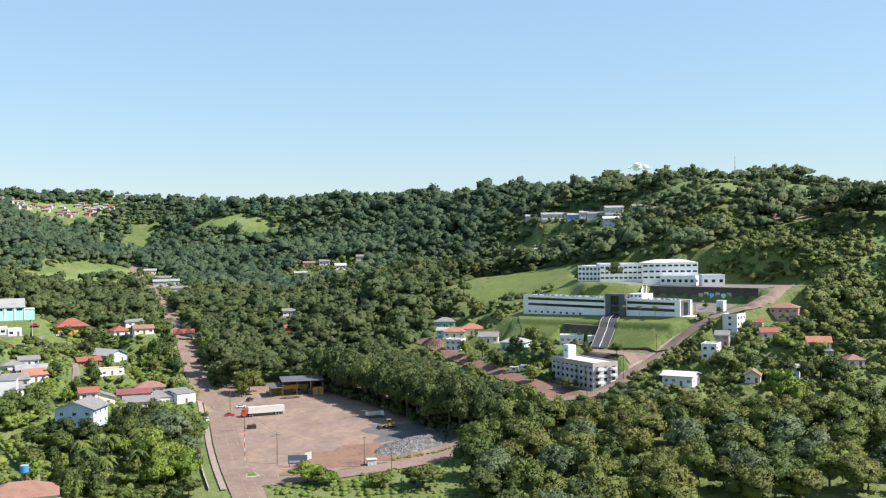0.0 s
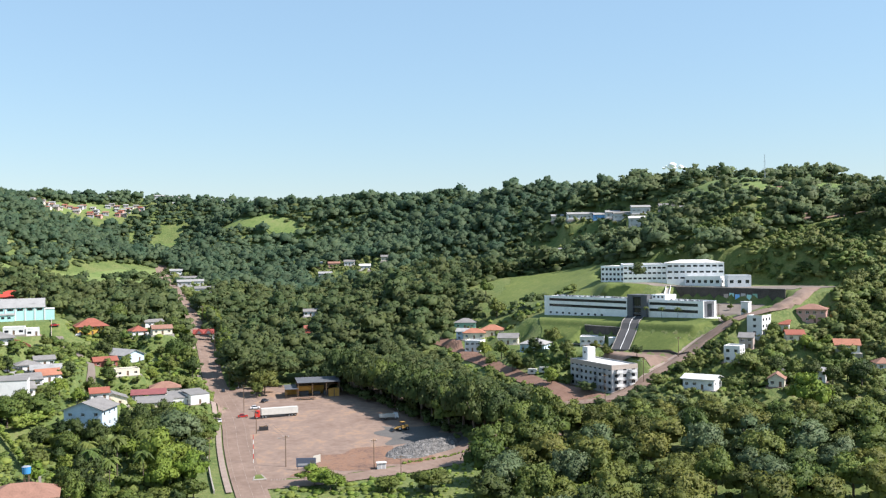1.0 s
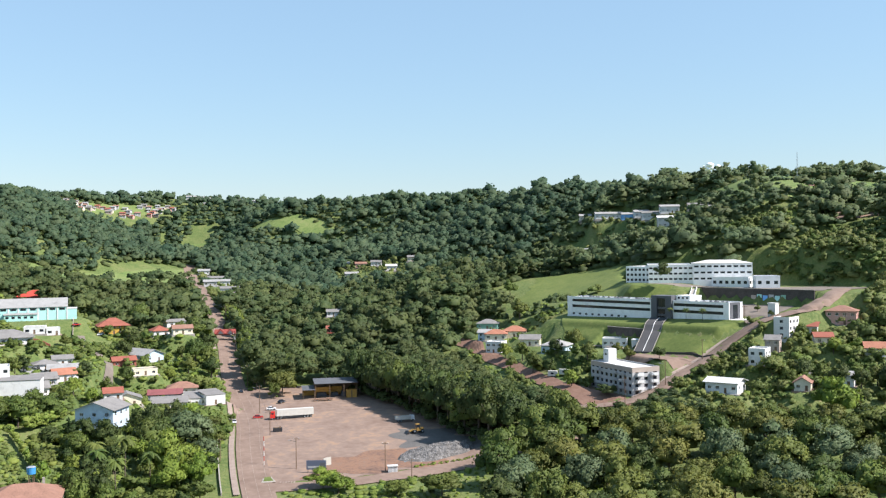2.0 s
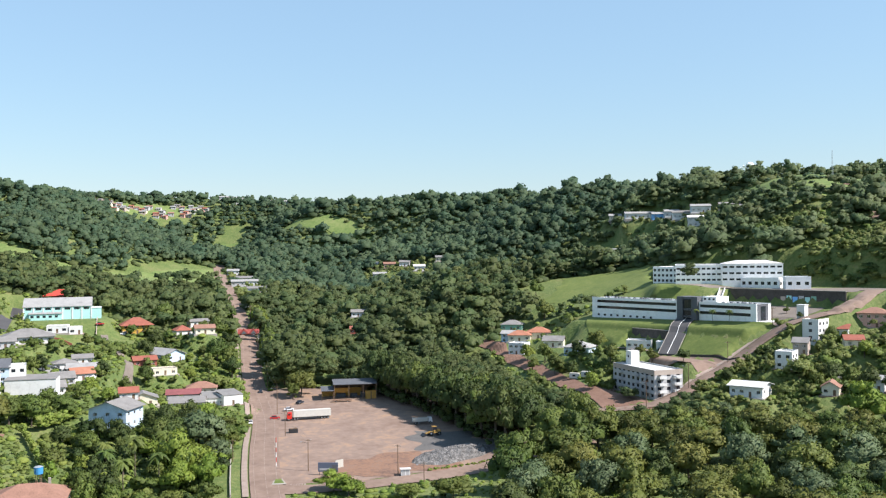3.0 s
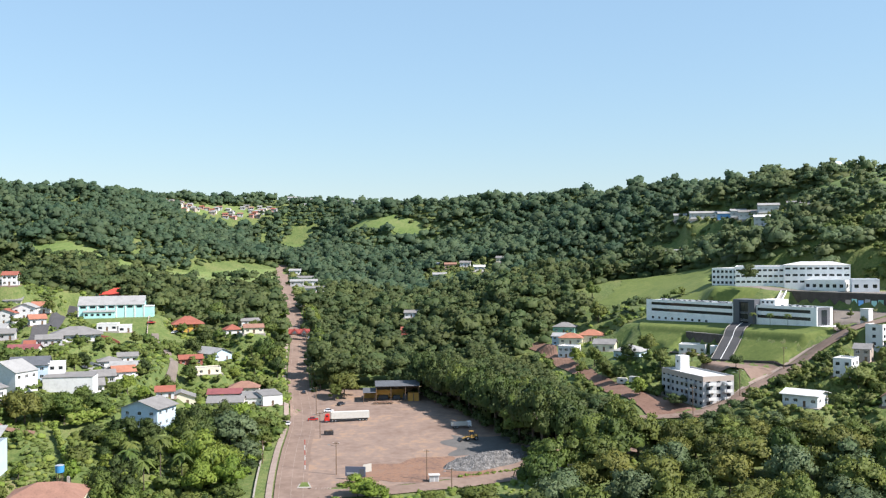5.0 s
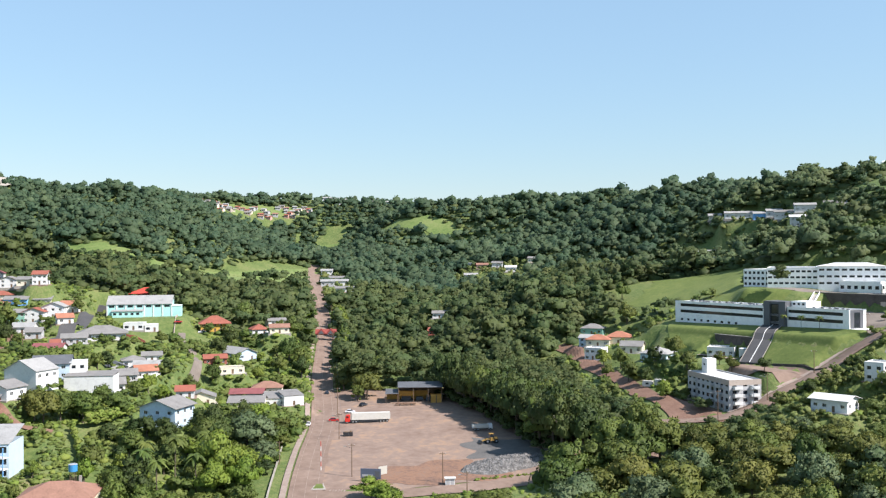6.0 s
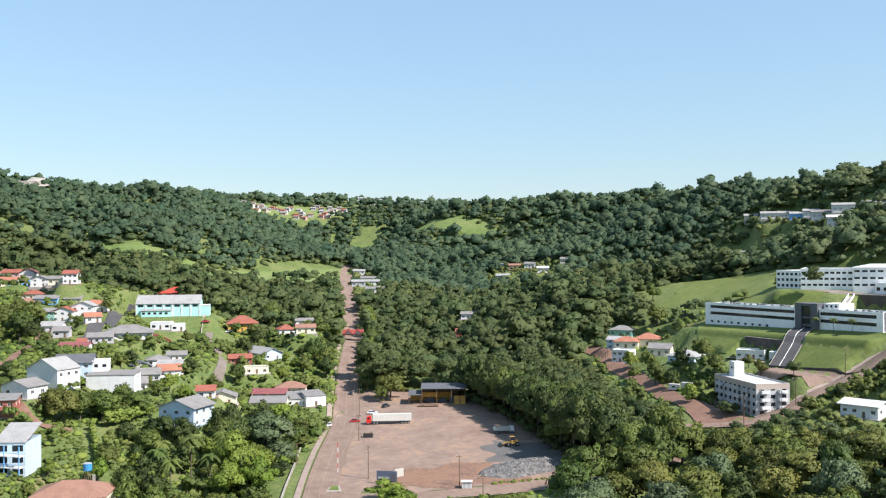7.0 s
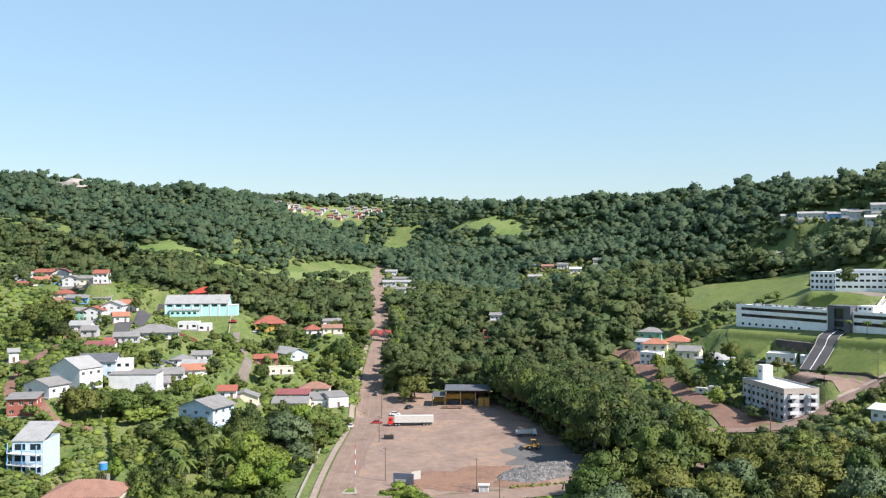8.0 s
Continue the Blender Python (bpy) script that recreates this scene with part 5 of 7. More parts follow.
def forest(name, pts, radius, tall, protos, mat, label, rise=0.62, category="woods"):
    """Many crowns joined into one wood: stands of tall and low trees, each tree with its own tone."""
    r = np.random.default_rng(len(pts))
    V, T, N, A, k = [], [], [], [], 0
    z = land(pts[:, 0], pts[:, 1])
    for (x, y), g in zip(pts, z):
        v, t, nn = protos[r.integers(len(protos))]
        drift = math.sin(x / 23.0 + 2 * math.sin(y / 31.0)) * math.cos(y / 19.0 + math.sin(x / 41.0))
        stand = math.sin(x / 37.0 + 1.5 * math.sin(y / 53.0)) * math.cos(y / 43.0 + math.sin(x / 61.0))
        size = min(1.75, max(0.5, math.exp(0.27 * r.standard_normal() - 0.08))) * (1 + 0.24 * drift)
        q = radius * size * r.uniform(0.85, 1.15)
        h = tall * size ** 0.8 * r.uniform(0.85, 1.15)
        if 0 < x < 190 and y < 480:
            h = min(h, room(x, y) / (rise + 0.5))
            q = min(q, h * 0.85)
        up = min(h * 0.66, q * r.uniform(0.80, 1.12))
        a = r.uniform(0, 2 * math.pi)
        c, s = math.cos(a), math.sin(a)
        w = np.stack([v[:, 0] * c - v[:, 1] * s, v[:, 0] * s + v[:, 1] * c, v[:, 2]], 1) * np.array([q, q, up])
        V.append(w + np.array([x, y, g + h * (rise + 0.42) - 0.85 * up]))
        T.append(t + k)
        N.append(np.stack([nn[:, 0] * c - nn[:, 1] * s, nn[:, 0] * s + nn[:, 1] * c, nn[:, 2]], 1))
        A.append(np.full(len(v), min(1, max(0, 0.5 + 0.24 * stand + 0.19 * r.standard_normal()))))
        k += len(v)
    ob = part(name, mesh_of(name, np.concatenate(V), np.concatenate(T), np.concatenate(N), mat, np.concatenate(A)), None)
    return tagged(ob, label, category, "", "stuff")


def scatter(x0, x1, y0, y1, step, seed):
    r = np.random.default_rng(seed)
    gx, gy = np.meshgrid(np.arange(x0, x1, step), np.arange(y0, y1, step))
    p = np.stack([gx.ravel(), gy.ravel()], 1) + r.uniform(-0.42, 0.42, (gx.size, 2)) * step
    return p[np.abs(p[:, 0]) < 0.74 * p[:, 1] + 55]


clearing(-165, 330, 110, 110)           # the western town
clearing(-205, 470, 115, 72)
clearing(-98, 440, 34, 46)
clearing(-112, 505, 30, 36)
clearing(-186, 748, 46, 118, -10)        # fields
clearing(-306, 736, 40, 10)
clearing(-236, 706, 34, 44)
clearing(-255, 575, 24, 36)
clearing(-420, 744, 34, 8)
clearing(-472, 872, 24, 20)
clearing(-328, 796, 14, 9)
clearing(112, 552, 42, 62, 14)          # meadow beside the hospital
clearing(125, 405, 60, 48, -30)
clearing(134, 486, 30, 34)
clearing(68, 478, 27, 36)
clearing(60, 418, 15, 62, 12)
clearing(150, 348, 40, 26)
clearing(100, 468, 20, 26)
clearing(-30, 372, 44, 74)
clearing(30, 330, 42, 16, 15)
clearing(-84, 1064, 56, 13, -23)
clearing(-56, 1006, 38, 13)
clearing(-198, 1096, 40, 18, -10)
clearing(-194, 1128, 17, 36, -8)
clearing(-288, 1152, 72, 24, 36)
clearing(-212, 1226, 26, 14)
clearing(258, 432, 34, 14, -15)
clearing(-240, 1240, 40, 14)
clearing(232, 458, 38, 34)              # scrub above the hospital
clearing(228, 395, 45, 45)
clearing(222, 518, 26, 16)
clearing(199, 604, 10, 16)
clearing(196, 638, 13, 16)
clearing(182, 672, 12, 14)
clearing(150, 650, 14, 26)
clearing(-12, 806, 22, 40)
clearing(18, 762, 16, 28)
clearing(-138, 812, 12, 40)
clearing(288, 588, 64, 46)              # grassy hilltop
clearing(215, 625, 22, 14)
clearing(2, 798, 26, 42)
clearing(154, 678, 16, 26)
clearing(-118, 735, 16, 60)

r_ = np.random.default_rng(3)
NEAR = [crown(r_, 11, 260, 0.09, ICO1, 0.85, 0.15, 0.78, 0.5) for _ in range(8)]
MID = [crown(r_, 6, 48, 0.15, ICO1, 0.8, 0.3) for _ in range(8)]
FAR = [crown(r_, 4, 22, 0.17, ICO1, 0.9, 0.25) for _ in range(14)]
RIDGE = [crown(r_, 3, 11, 0.20, ICO1, 0.9, 0.25) for _ in range(14)]
p0 = scatter(-300, 300, 330, 480, 6.3, 1)
p0 = p0[~open_ground(p0[:, 0], p0[:, 1])]
p0 = p0[np.hypot(p0[:, 0] - 142.4, p0[:, 1] - 466.3) > 7]   # the drive before the upper wing
p1 = scatter(-420, 420, 480, 730, 7.1, 5)
p1 = p1[~open_ground(p1[:, 0], p1[:, 1])]
p2 = scatter(-900, 900, 730, 930, 7.4, 2)
p2 = p2[~open_ground(p2[:, 0], p2[:, 1])]
p3 = scatter(-900, 900, 930, 1290, 8.3, 4)
p3 = p3[~open_ground(p3[:, 0], p3[:, 1])]
p2, p3 = (p[~((p[:, 0] > 340) & (p[:, 1] > 780)) & ~((p[:, 0] < -520) & (p[:, 1] > 1010)) | (np.arange(len(p)) % 4 == 0)] for p in (p2, p3))
low = np.concatenate([scatter(-420, 420, 500, 760, 7.0, 6), scatter(-560, 380, 760, 1240, 8.2, 8)])
low = low[~open_ground(low[:, 0], low[:, 1], -1.0)]
UNDER = [crown(r_, 1, 4, 0.30, ICO1, 0.9, 0.3) for _ in range(6)]
forest("undergrowth", low, 4.6, 4.2, UNDER, WOODS, "low green undergrowth filling the gaps between the trees", 0.4, "undergrowth")
forest("woods", p0, 5.2, 12.0, NEAR, WOODS, "dense mixed green woods beside the yard")
# the eastern slope takes the leaves with light and haze in their colour
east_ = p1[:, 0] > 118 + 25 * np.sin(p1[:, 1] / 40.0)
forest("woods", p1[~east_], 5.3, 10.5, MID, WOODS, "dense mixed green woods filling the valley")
forest("woods", p1[east_], 5.3, 10.0, MID, EASTWOODS_LIGHTENED, "green woods on the slope of the eastern hill, leaves lightened against shade and haze")
forest("woods", p2, 5.7, 9.3, FAR, HAZED_HILLWOODS, "dense green woods on the hills above the valley, blued for haze")
forest("woods", p3, 6.3, 9.3, RIDGE, HAZED_HILLWOODS, "dense green woods covering the far ridges, blued for haze")

# ---- single trees ----
TRUNKS, CROWNS = {}, {}
LEAVES = {"mid": LEAF_MID, "dark": LEAF_DARK, "bright": LEAF_BRIGHT, "silver": LEAF_SILVER, "olive": LEAF_OLIVE}
LOOKS = {"mid": "leafy green tree with a rounded crown", "dark": "dense dark green tree", "bright": "fresh light green tree with a spreading crown",
         "silver": "broad tree with silvery green leaves", "olive": "tree with yellowish olive leaves"}
tr_ = np.random.default_rng(11)


def trunk_mesh(k):
    """A tapered trunk with three limbs, of unit height."""
    if k not in TRUNKS:
        q = np.random.default_rng(k)
        s = Shape().tube((0, 0, -0.15), (0.01, 0, 0.42), 0.035, 0.024, 7)
        for i in range(4):
            a = 2 * math.pi * (i + q.uniform(-0.2, 0.2)) / 4
            s.tube((0.01, 0, 0.36 + 0.02 * i), (0.22 * math.cos(a), 0.22 * math.sin(a), q.uniform(0.6, 0.75)), 0.018, 0.006, 5)
        TRUNKS[k] = s.mesh("trunk", BARK)
    return TRUNKS[k]


def tree(x, y, r, h, look_="mid", fine=True):
    """One tree on the ground: trunk with limbs, and a leafy crown of radius r."""
    p = HOSP.inverted() @ Vector((x, y, 0))
    if 0 < p.x < 106 and -30 < p.y < 0:
        return None
    k = int(tr_.integers(5))
    key = (look_, k, fine)
    if key not in CROWNS:
        q = np.random.default_rng(100 + k)
        V, T, N = crown(q, 22, 1000, 0.060, ICO1, 0.85, 0.1, 0.74, 0.6) if fine else crown(q, 14, 380, 0.090, ICO1, 0.85, 0.1, 0.78, 0.5)
        CROWNS[key] = mesh_of("crown", V, T, N, LEAVES[look_])
    z = ground(x, y)
    ob = thing("tree", x, y, z, float(tr_.uniform(0, 360)), LOOKS[look_], "tree")
    part("trunk", trunk_mesh(k), None, ob, "", Matrix.Diagonal((h, h, h, 1)))
    cz = h * 0.5
    part("crown", CROWNS[key], None, ob, "", Matrix.Translation((0, 0, cz)) @ Matrix.Diagonal((r, r, h * 0.62, 1)))
    return ob


for x, y, r, h in ((-78.7, 302.6, 7.9, 16.2), (-68.5, 293.6, 6, 12.3), (-77, 287.6, 5.5, 11.3), (-124.9, 274.1, 2.2, 4.4), (-104.3, 446.6, 3.1, 6.3), (-104.9, 473.6, 2.7, 5.6), (-109.7, 475.1, 2.5, 5.1), (-126.2, 367.1, 3.4, 6.9), (-118, 361.1, 2.9, 5.9), (-153.9, 349.1, 2.4, 4.9), (-243, 488.6, 2.3, 4.6), (57.6, 454.4, 4, 8.1), (74.1, 383.9, 3.4, 6.9), (173.6, 350.9, 3.1, 6.4), (184.8, 352.4, 3.1, 6.4)):
    tree(x, y, r, h, "bright")
for x, y, r, h in ((-76.4, 337.1, 7.7, 13.0), (-70, 327, 5.6, 8.5)):
    tree(x, y, r, h, "silver")
for x, y, r, h in ((-69.5, 350, 3.6, 5.5), (-99.4, 269.6, 4.3, 8.7), (-108.9, 305.6, 4.2, 8.5), (-138.9, 320.6, 4.7, 9.7), (-136.3, 329.6, 4.5, 9.2), (-132.2, 338.6, 4.6, 9.5), (-238.3, 439.1, 6.6, 13.5), (-223.5, 428.6, 6.9, 14.2), (-229.6, 418.1, 5.3, 10.8), (-233.1, 460.1, 4.8, 9.8), (-124, 262.1, 2.4, 4.8), (-54.5, 431.6, 3.5, 7.1), (-61.7, 463.1, 5.9, 12), (-50.3, 469.1, 6.5, 13.3), (-139.9, 551.6, 6.4, 13.1)):
    tree(x, y, r, h, "mid")
for x, y, r, h in ((-98.7, 488.6, 6.2, 12.7), (-103.5, 520.1, 6, 12.3), (-110.6, 592.1, 5.5, 11.3), (-114.2, 530.6, 5.5, 11.3), (-98.6, 466.1, 4.3, 8.8), (-147.8, 512.6, 3, 6.1), (-145.9, 523.1, 2.7, 5.6), (-107, 497.6, 2.9, 5.9), (-121, 431.6, 4, 8.1), (-123.4, 409.1, 4.2, 8.7), (-119.8, 389.6, 3.6, 7.3), (-156.3, 463.1, 3.2, 6.6), (-127.5, 359.6, 2.9, 5.9), (-138.9, 377.6, 1.7, 3.5), (-152.9, 382.1, 3.1, 6.3), (-154.1, 374.6, 2.1, 4.4), (-189, 406.1, 2.3, 4.8), (-166.7, 419.6, 2.4, 4.9), (-168.6, 334.1, 2.7, 5.5)):
    tree(x, y, r, h, "mid")
for x, y, r, h in ((-173.1, 332.6, 2.7, 5.4), (-162.7, 329.6, 2.3, 4.6), (-188.7, 350.6, 3.2, 6.6), (-182.2, 355.1, 2.4, 5), (-205.8, 419.6, 2.9, 5.9), (-206, 451.1, 2.6, 5.3), (-210.5, 490.1, 3.4, 7), (-216.6, 496.1, 2.9, 5.9), (-235, 485.6, 2.2, 4.6), (90.2, 394.4, 3, 6.1), (84, 419.9, 4.7, 9.7), (86.6, 404.9, 4.1, 8.3), (64.2, 443.9, 4.4, 9.1), (64.5, 419.9, 4.7, 9.7), (56.9, 436.4, 3.3, 6.7), (82.3, 385.4, 2.4, 5), (125.8, 395.9, 2, 4.1), (136.6, 379.4, 1.7, 3.4), (160.6, 334.4, 4.2, 8.7), (147.1, 334.4, 3.4, 6.9)):
    tree(x, y, r, h, "mid")
for x, y, r, h in ((142.8, 340.4, 3, 6.2), (176.3, 323.9, 3.7, 7.6), (185.2, 320.9, 3.3, 6.7), (169.8, 370.4, 3.3, 6.7), (161.9, 362.9, 1.8, 3.8), (201.7, 362.9, 4.6, 9.4), (208.5, 356.9, 3.6, 7.4), (173.3, 364.4, 2.8, 5.6), (130.6, 653.9, 4.8, 9.9), (130.6, 680.9, 3.8, 7.7), (80.7, 571.4, 4.9, 10.1), (76.1, 514.4, 5.1, 10.5), (165.6, 403.4, 1.5, 3.1)):
    tree(x, y, r, h, "mid")
for x, y, r, h in ((-88, 329, 6.5, 12.5), (-102.3, 322.1, 5.1, 10.5), (-98.3, 280.1, 4.7, 9.7), (-95.7, 286.1, 3.2, 6.6), (-111.2, 326.6, 3.3, 6.9), (-213, 422.6, 4.9, 10), (-87.7, 467.6, 4.9, 10), (-132.8, 502.1, 4.6, 9.5), (-132, 476.6, 5, 10.2), (-130.7, 398.6, 3.2, 6.6), (-152.9, 392.6, 3.2, 6.5), (-157.8, 370.1, 1.7, 3.5), (-185.7, 355.1, 3.2, 6.7), (-244, 530.6, 3.7, 7.6), (-234.9, 506.6, 2.9, 6), (76.3, 422.9, 3.7, 7.6)):
    tree(x, y, r, h, "dark")
for x, y, r, h in ((70.2, 409.4, 3.6, 7.4), (110.5, 377.5, 3.2, 5.0), (138.6, 368.9, 1.9, 3.8), (141.8, 367.4, 1.9, 3.8), (119.5, 352.4, 2.7, 5.5), (154.4, 338.9, 4.7, 9.7), (161, 322.4, 4.1, 8.4), (166.6, 317.9, 3.6, 7.5), (178.5, 317.9, 5.3, 10.8), (201, 337.4, 3.8, 7.9), (163.1, 383.9, 1.4, 3)):
    tree(x, y, r, h, "dark")
for x, y, r, h in ((-144.8, 314.6, 5.4, 11), (-243.6, 460.1, 5.3, 10.9), (-51.2, 437.6, 8.0, 11.0), (102.2, 394.4, 3, 6.1), (98.8, 400.4, 2.5, 5.1)):
    tree(x, y, r, h, "olive")

# the grove below the flats
for gx, gy in scatter(24, 190, 236, 335, 11.5, 21):
    if not open_ground(gx, gy):
        th = min(float(tr_.uniform(8, 15)), room(gx, gy))
        tree(round(float(gx), 1), round(float(gy), 1), min(float(tr_.uniform(6.0, 9.4)), th * 0.66), th,
             tr_.choice(["mid", "olive", "olive", "dark", "silver", "mid", "mid"]))
# the overgrown gardens at the foot of the town
for gx, gy in scatter(-112, -64, 256, 335, 8.5, 31):
    if not open_ground_plots(gx, gy) and tr_.uniform() < 0.85:
        tree(round(float(gx), 1), round(float(gy), 1), float(tr_.uniform(2.4, 5.2)), float(tr_.uniform(4, 9)), tr_.choice(["mid", "dark", "bright", "mid"]), False)
# gardens between the houses, and scrub on the eastern slopes
def by_hedge(x, y):
    """Inside the clear strip kept along the two clipped hedges of the empty plots."""
    for ax, ay, bx, by, w in ((-132, 315, -111, 278, 3.4), (-129, 320, -122.5, 340, 5.0)):
        t = min(1.0, max(0.0, ((x - ax) * (bx - ax) + (y - ay) * (by - ay)) / ((bx - ax) ** 2 + (by - ay) ** 2)))
        if math.hypot(x - ax - t * (bx - ax), y - ay - t * (by - ay)) < w:
            return True
    return False


SHRUB = [crown(r_, 3, 20, 0.22) for _ in range(10)]
gardens = np.concatenate([scatter(-290, -62, 250, 560, 4.1, 41), scatter(40, 108, 318, 530, 4.4, 43), scatter(108, 300, 318, 530, 3.4, 45)])
gardens = np.array([p for p in gardens if inside_clearing(*p) and not open_ground_plots(*p) and not mown(*p) and not by_hedge(*p)])
patchy = np.sin(gardens[:, 0] / 13.0 + 1.7 * np.sin(gardens[:, 1] / 19.0)) * np.cos(gardens[:, 1] / 15.0) + tr_.uniform(-0.7, 0.7, len(gardens))
patchy = np.where(gardens[:, 0] > 108, patchy + 0.75, patchy)
tall_, mid_, low_ = gardens[patchy > 0.55], gardens[(patchy > -0.05) & (patchy <= 0.55)], gardens[(patchy > -1.25) & (patchy <= -0.05)]
forest("shrubs", tall_[::2], 2.9, 5.0, MID, GARDEN, "mixed green garden trees and tall bushes", 0.45, "shrubs")
forest("shrubs", tall_[1::2], 2.7, 4.6, MID, GARDEN, "dark green garden bushes", 0.45, "shrubs")
forest("shrubs", mid_, 2.1, 2.8, SHRUB, GARDEN, "mixed green garden shrubs", 0.42, "shrubs")
forest("shrubs", low_, 1.6, 1.7, UNDER, GARDEN_LIGHT, "light green low bushes and garden beds", 0.4, "shrubs")
# trees and thickets on the slope between the eastern houses
slope_ = scatter(110, 250, 316, 424, 7.5, 47)
slope_ = np.array([p for p in slope_ if not open_ground_plots(*p) and not HOSP_YARD(*p) and tr_.uniform() < 0.62])
forest("woods", slope_, 3.6, 7.0, NEAR, SCRUB, "overgrown thickets and small trees between hillside houses", 0.5)
# young growth on the cleared ground round the upland houses
young = [scatter(x - a, x + a, y - b, y + b, 4.4, 80 + k) for k, (x, y, a, b) in enumerate(((199, 604, 22, 24), (186, 650, 34, 40), (150, 650, 20, 34), (0, 800, 40, 50), (-128, 770, 24, 80), (232, 458, 42, 40), (228, 395, 46, 46), (215, 520, 30, 20)))]
young = np.concatenate(young)
young = np.array([p for p in young if open_ground(p[0], p[1]) and not open_ground_plots(*p) and tr_.uniform() < 0.7])
forest("woods", young, 2.6, 3.9, FAR, SCRUB, "young trees and scrub round the upland houses", 0.5)
# rank weeds on the empty plots at the foot of the town
plots_ = scatter(-152, -104, 252, 334, 2.3, 93)
plots_ = np.array([p for p in plots_ if not open_ground_plots(*p) and not by_hedge(*p) and tr_.uniform() < 0.85])
forest("weeds", plots_, 1.25, 1.0, UNDER, GARDEN, "rank green weeds on empty plots", 0.4, "weeds")
# weeds and scrub between the eastern houses
rough_ = scatter(106, 240, 314, 404, 2.7, 95)
rough_ = np.array([p for p in rough_ if not open_ground_plots(*p) and not HOSP_YARD(*p) and tr_.uniform() < 0.85])
forest("weeds", rough_, 1.9, 1.7, UNDER, SCRUB, "rank weeds and creepers on the slope between the houses", 0.4, "weeds")
# garden beds and rough grass between the houses of the town
beds = scatter(-262, -66, 332, 560, 3.1, 97)
beds = np.array([p for p in beds if not open_ground_plots(*p) and not mown(*p) and tr_.uniform() < 0.75])
forest("weeds", beds, 1.8, 1.5, UNDER, GARDEN, "garden beds, hedges and rough grass between the houses", 0.4, "weeds")
# rank grass and weeds on the verges of the side road
verge = scatter(-44, 62, 250, 322, 2.6, 91)
verge = np.array([p for p in verge if p[1] < np.interp(p[0], [-50, -20, 12, 46], [290, 293, 304, 320]) and not open_ground_plots(p[0], min(p[1], 279)) and tr_.uniform() < 0.8])
forest("weeds", verge, 1.5, 1.1, UNDER, GARDEN_LIGHT, "rank bright green grass and weeds on the verge", 0.4, "weeds")
kerb_weeds = np.array([(2 + 30 * t + tr_.uniform(-0.8, 0.8), 312.6 + 12.0 * t + tr_.uniform(0, 1.6)) for t in np.linspace(0, 1, 60)])
forest("weeds", kerb_weeds, 0.8, 0.8, SHRUB, GARDEN_LIGHT, "strip of weeds between the gravel and the road", 0.4, "weeds")
for cx, cy in ((137.0, 360.0), (141.5, 364.5)):
    cz = ground(cx, cy)
    ct = thing("clipped_bush", cx, cy, cz, 30, "dense dark bush clipped to a box beside the street", "bush", "clipped bushes")
    V, T, N = crown(np.random.default_rng(5), 9, 260, 0.12)
    V = np.sign(V) * np.abs(V) ** 0.7
    part("leaves", mesh_of("leaves", V * (1.9, 1.9, 1.8) + (0, 0, 2.0), T, N, LEAF_DARK), None, ct)
    part("stem", Shape().tube((0, 0, -0.4), (0, 0, 1.6), 0.18, 0.12, 6), BARK, ct)
# bushes between the flats and the lower car park
row_ = np.array([hosp(30 + 1.6 * k + tr_.uniform(-1, 1), -46 + tr_.uniform(-3.5, 2.5)) for k in range(34)])
forest("shrubs", row_, 2.3, 4.0, MID, GARDEN, "rounded bushes below the hospital car park", 0.45, "shrubs")
# bushes and hedgerows on the grassy hilltop
ht_ = np.random.default_rng(71)
top_ = np.concatenate([np.stack([ht_.uniform(228, 345, 70), ht_.uniform(532, 632, 70)], 1),
                       np.array([(232 + 1.9 * k, 566 + 7 * math.sin(k / 7.0) + ht_.uniform(-1.5, 1.5)) for k in range(46)]),
                       np.array([(240 + 1.8 * k, 540 + 5 * math.sin(k / 5.0) + ht_.uniform(-1.5, 1.5)) for k in range(40)])])
forest("shrubs", top_, 2.2, 3.2, SHRUB, HAZED_HILLWOODS, "scattered bushes and hedgerows on the grassy hilltop", 0.45, "shrubs")
# the grown-over plot beside the pale blue house
bf_ = np.random.default_rng(61)
bush = np.array([(bf_.uniform(-131, -113), bf_.uniform(258, 300)) for _ in range(90)])
bush = np.array([p for p in bush if not by_hedge(*p)])
forest("shrubs", bush, 1.2, 1.5, SHRUB, GARDEN, "rank green weeds and bushes on an empty plot", 0.4, "shrubs")
hedge = np.array([(-132 + 21 * t, 315 - 37 * t) for t in np.linspace(0, 1, 90)])
forest("hedge", hedge, 1.15, 3.4, SHRUB, GARDEN_LIGHT, "long clipped light green boundary hedge", 0.45, "hedge")
broad_hedge = np.array([(-129 + 6.5 * t, 320 + 20 * t) for t in np.linspace(0, 1, 60)])
forest("hedge", broad_hedge, 1.7, 5.2, SHRUB, GARDEN_LIGHT, "tall broad clipped light green hedge along the garden", 0.45, "hedge")
# the belt of trees along the yard
for k in range(14):
    for row in range(3):
        t = (k + 0.5 * (row % 2)) / 13.5
        bx, by = -16 + 62 * t - 15 * t * t + row * 7.5, 441 - 111 * t + row * 3.5
        tree(round(bx + float(tr_.uniform(-1, 1)), 1), round(by, 1), float(tr_.uniform(6.6, 8.4)), float(tr_.uniform(17, 20.5)) - 1.5 * row, tr_.choice(["dark", "mid", "dark", "dark"]), row < 2)
undergrowth = np.array([(-18 + 62 * t - 15 * t * t + tr_.uniform(-1.5, 5), 440 - 111 * t) for t in np.linspace(0, 1, 80)])
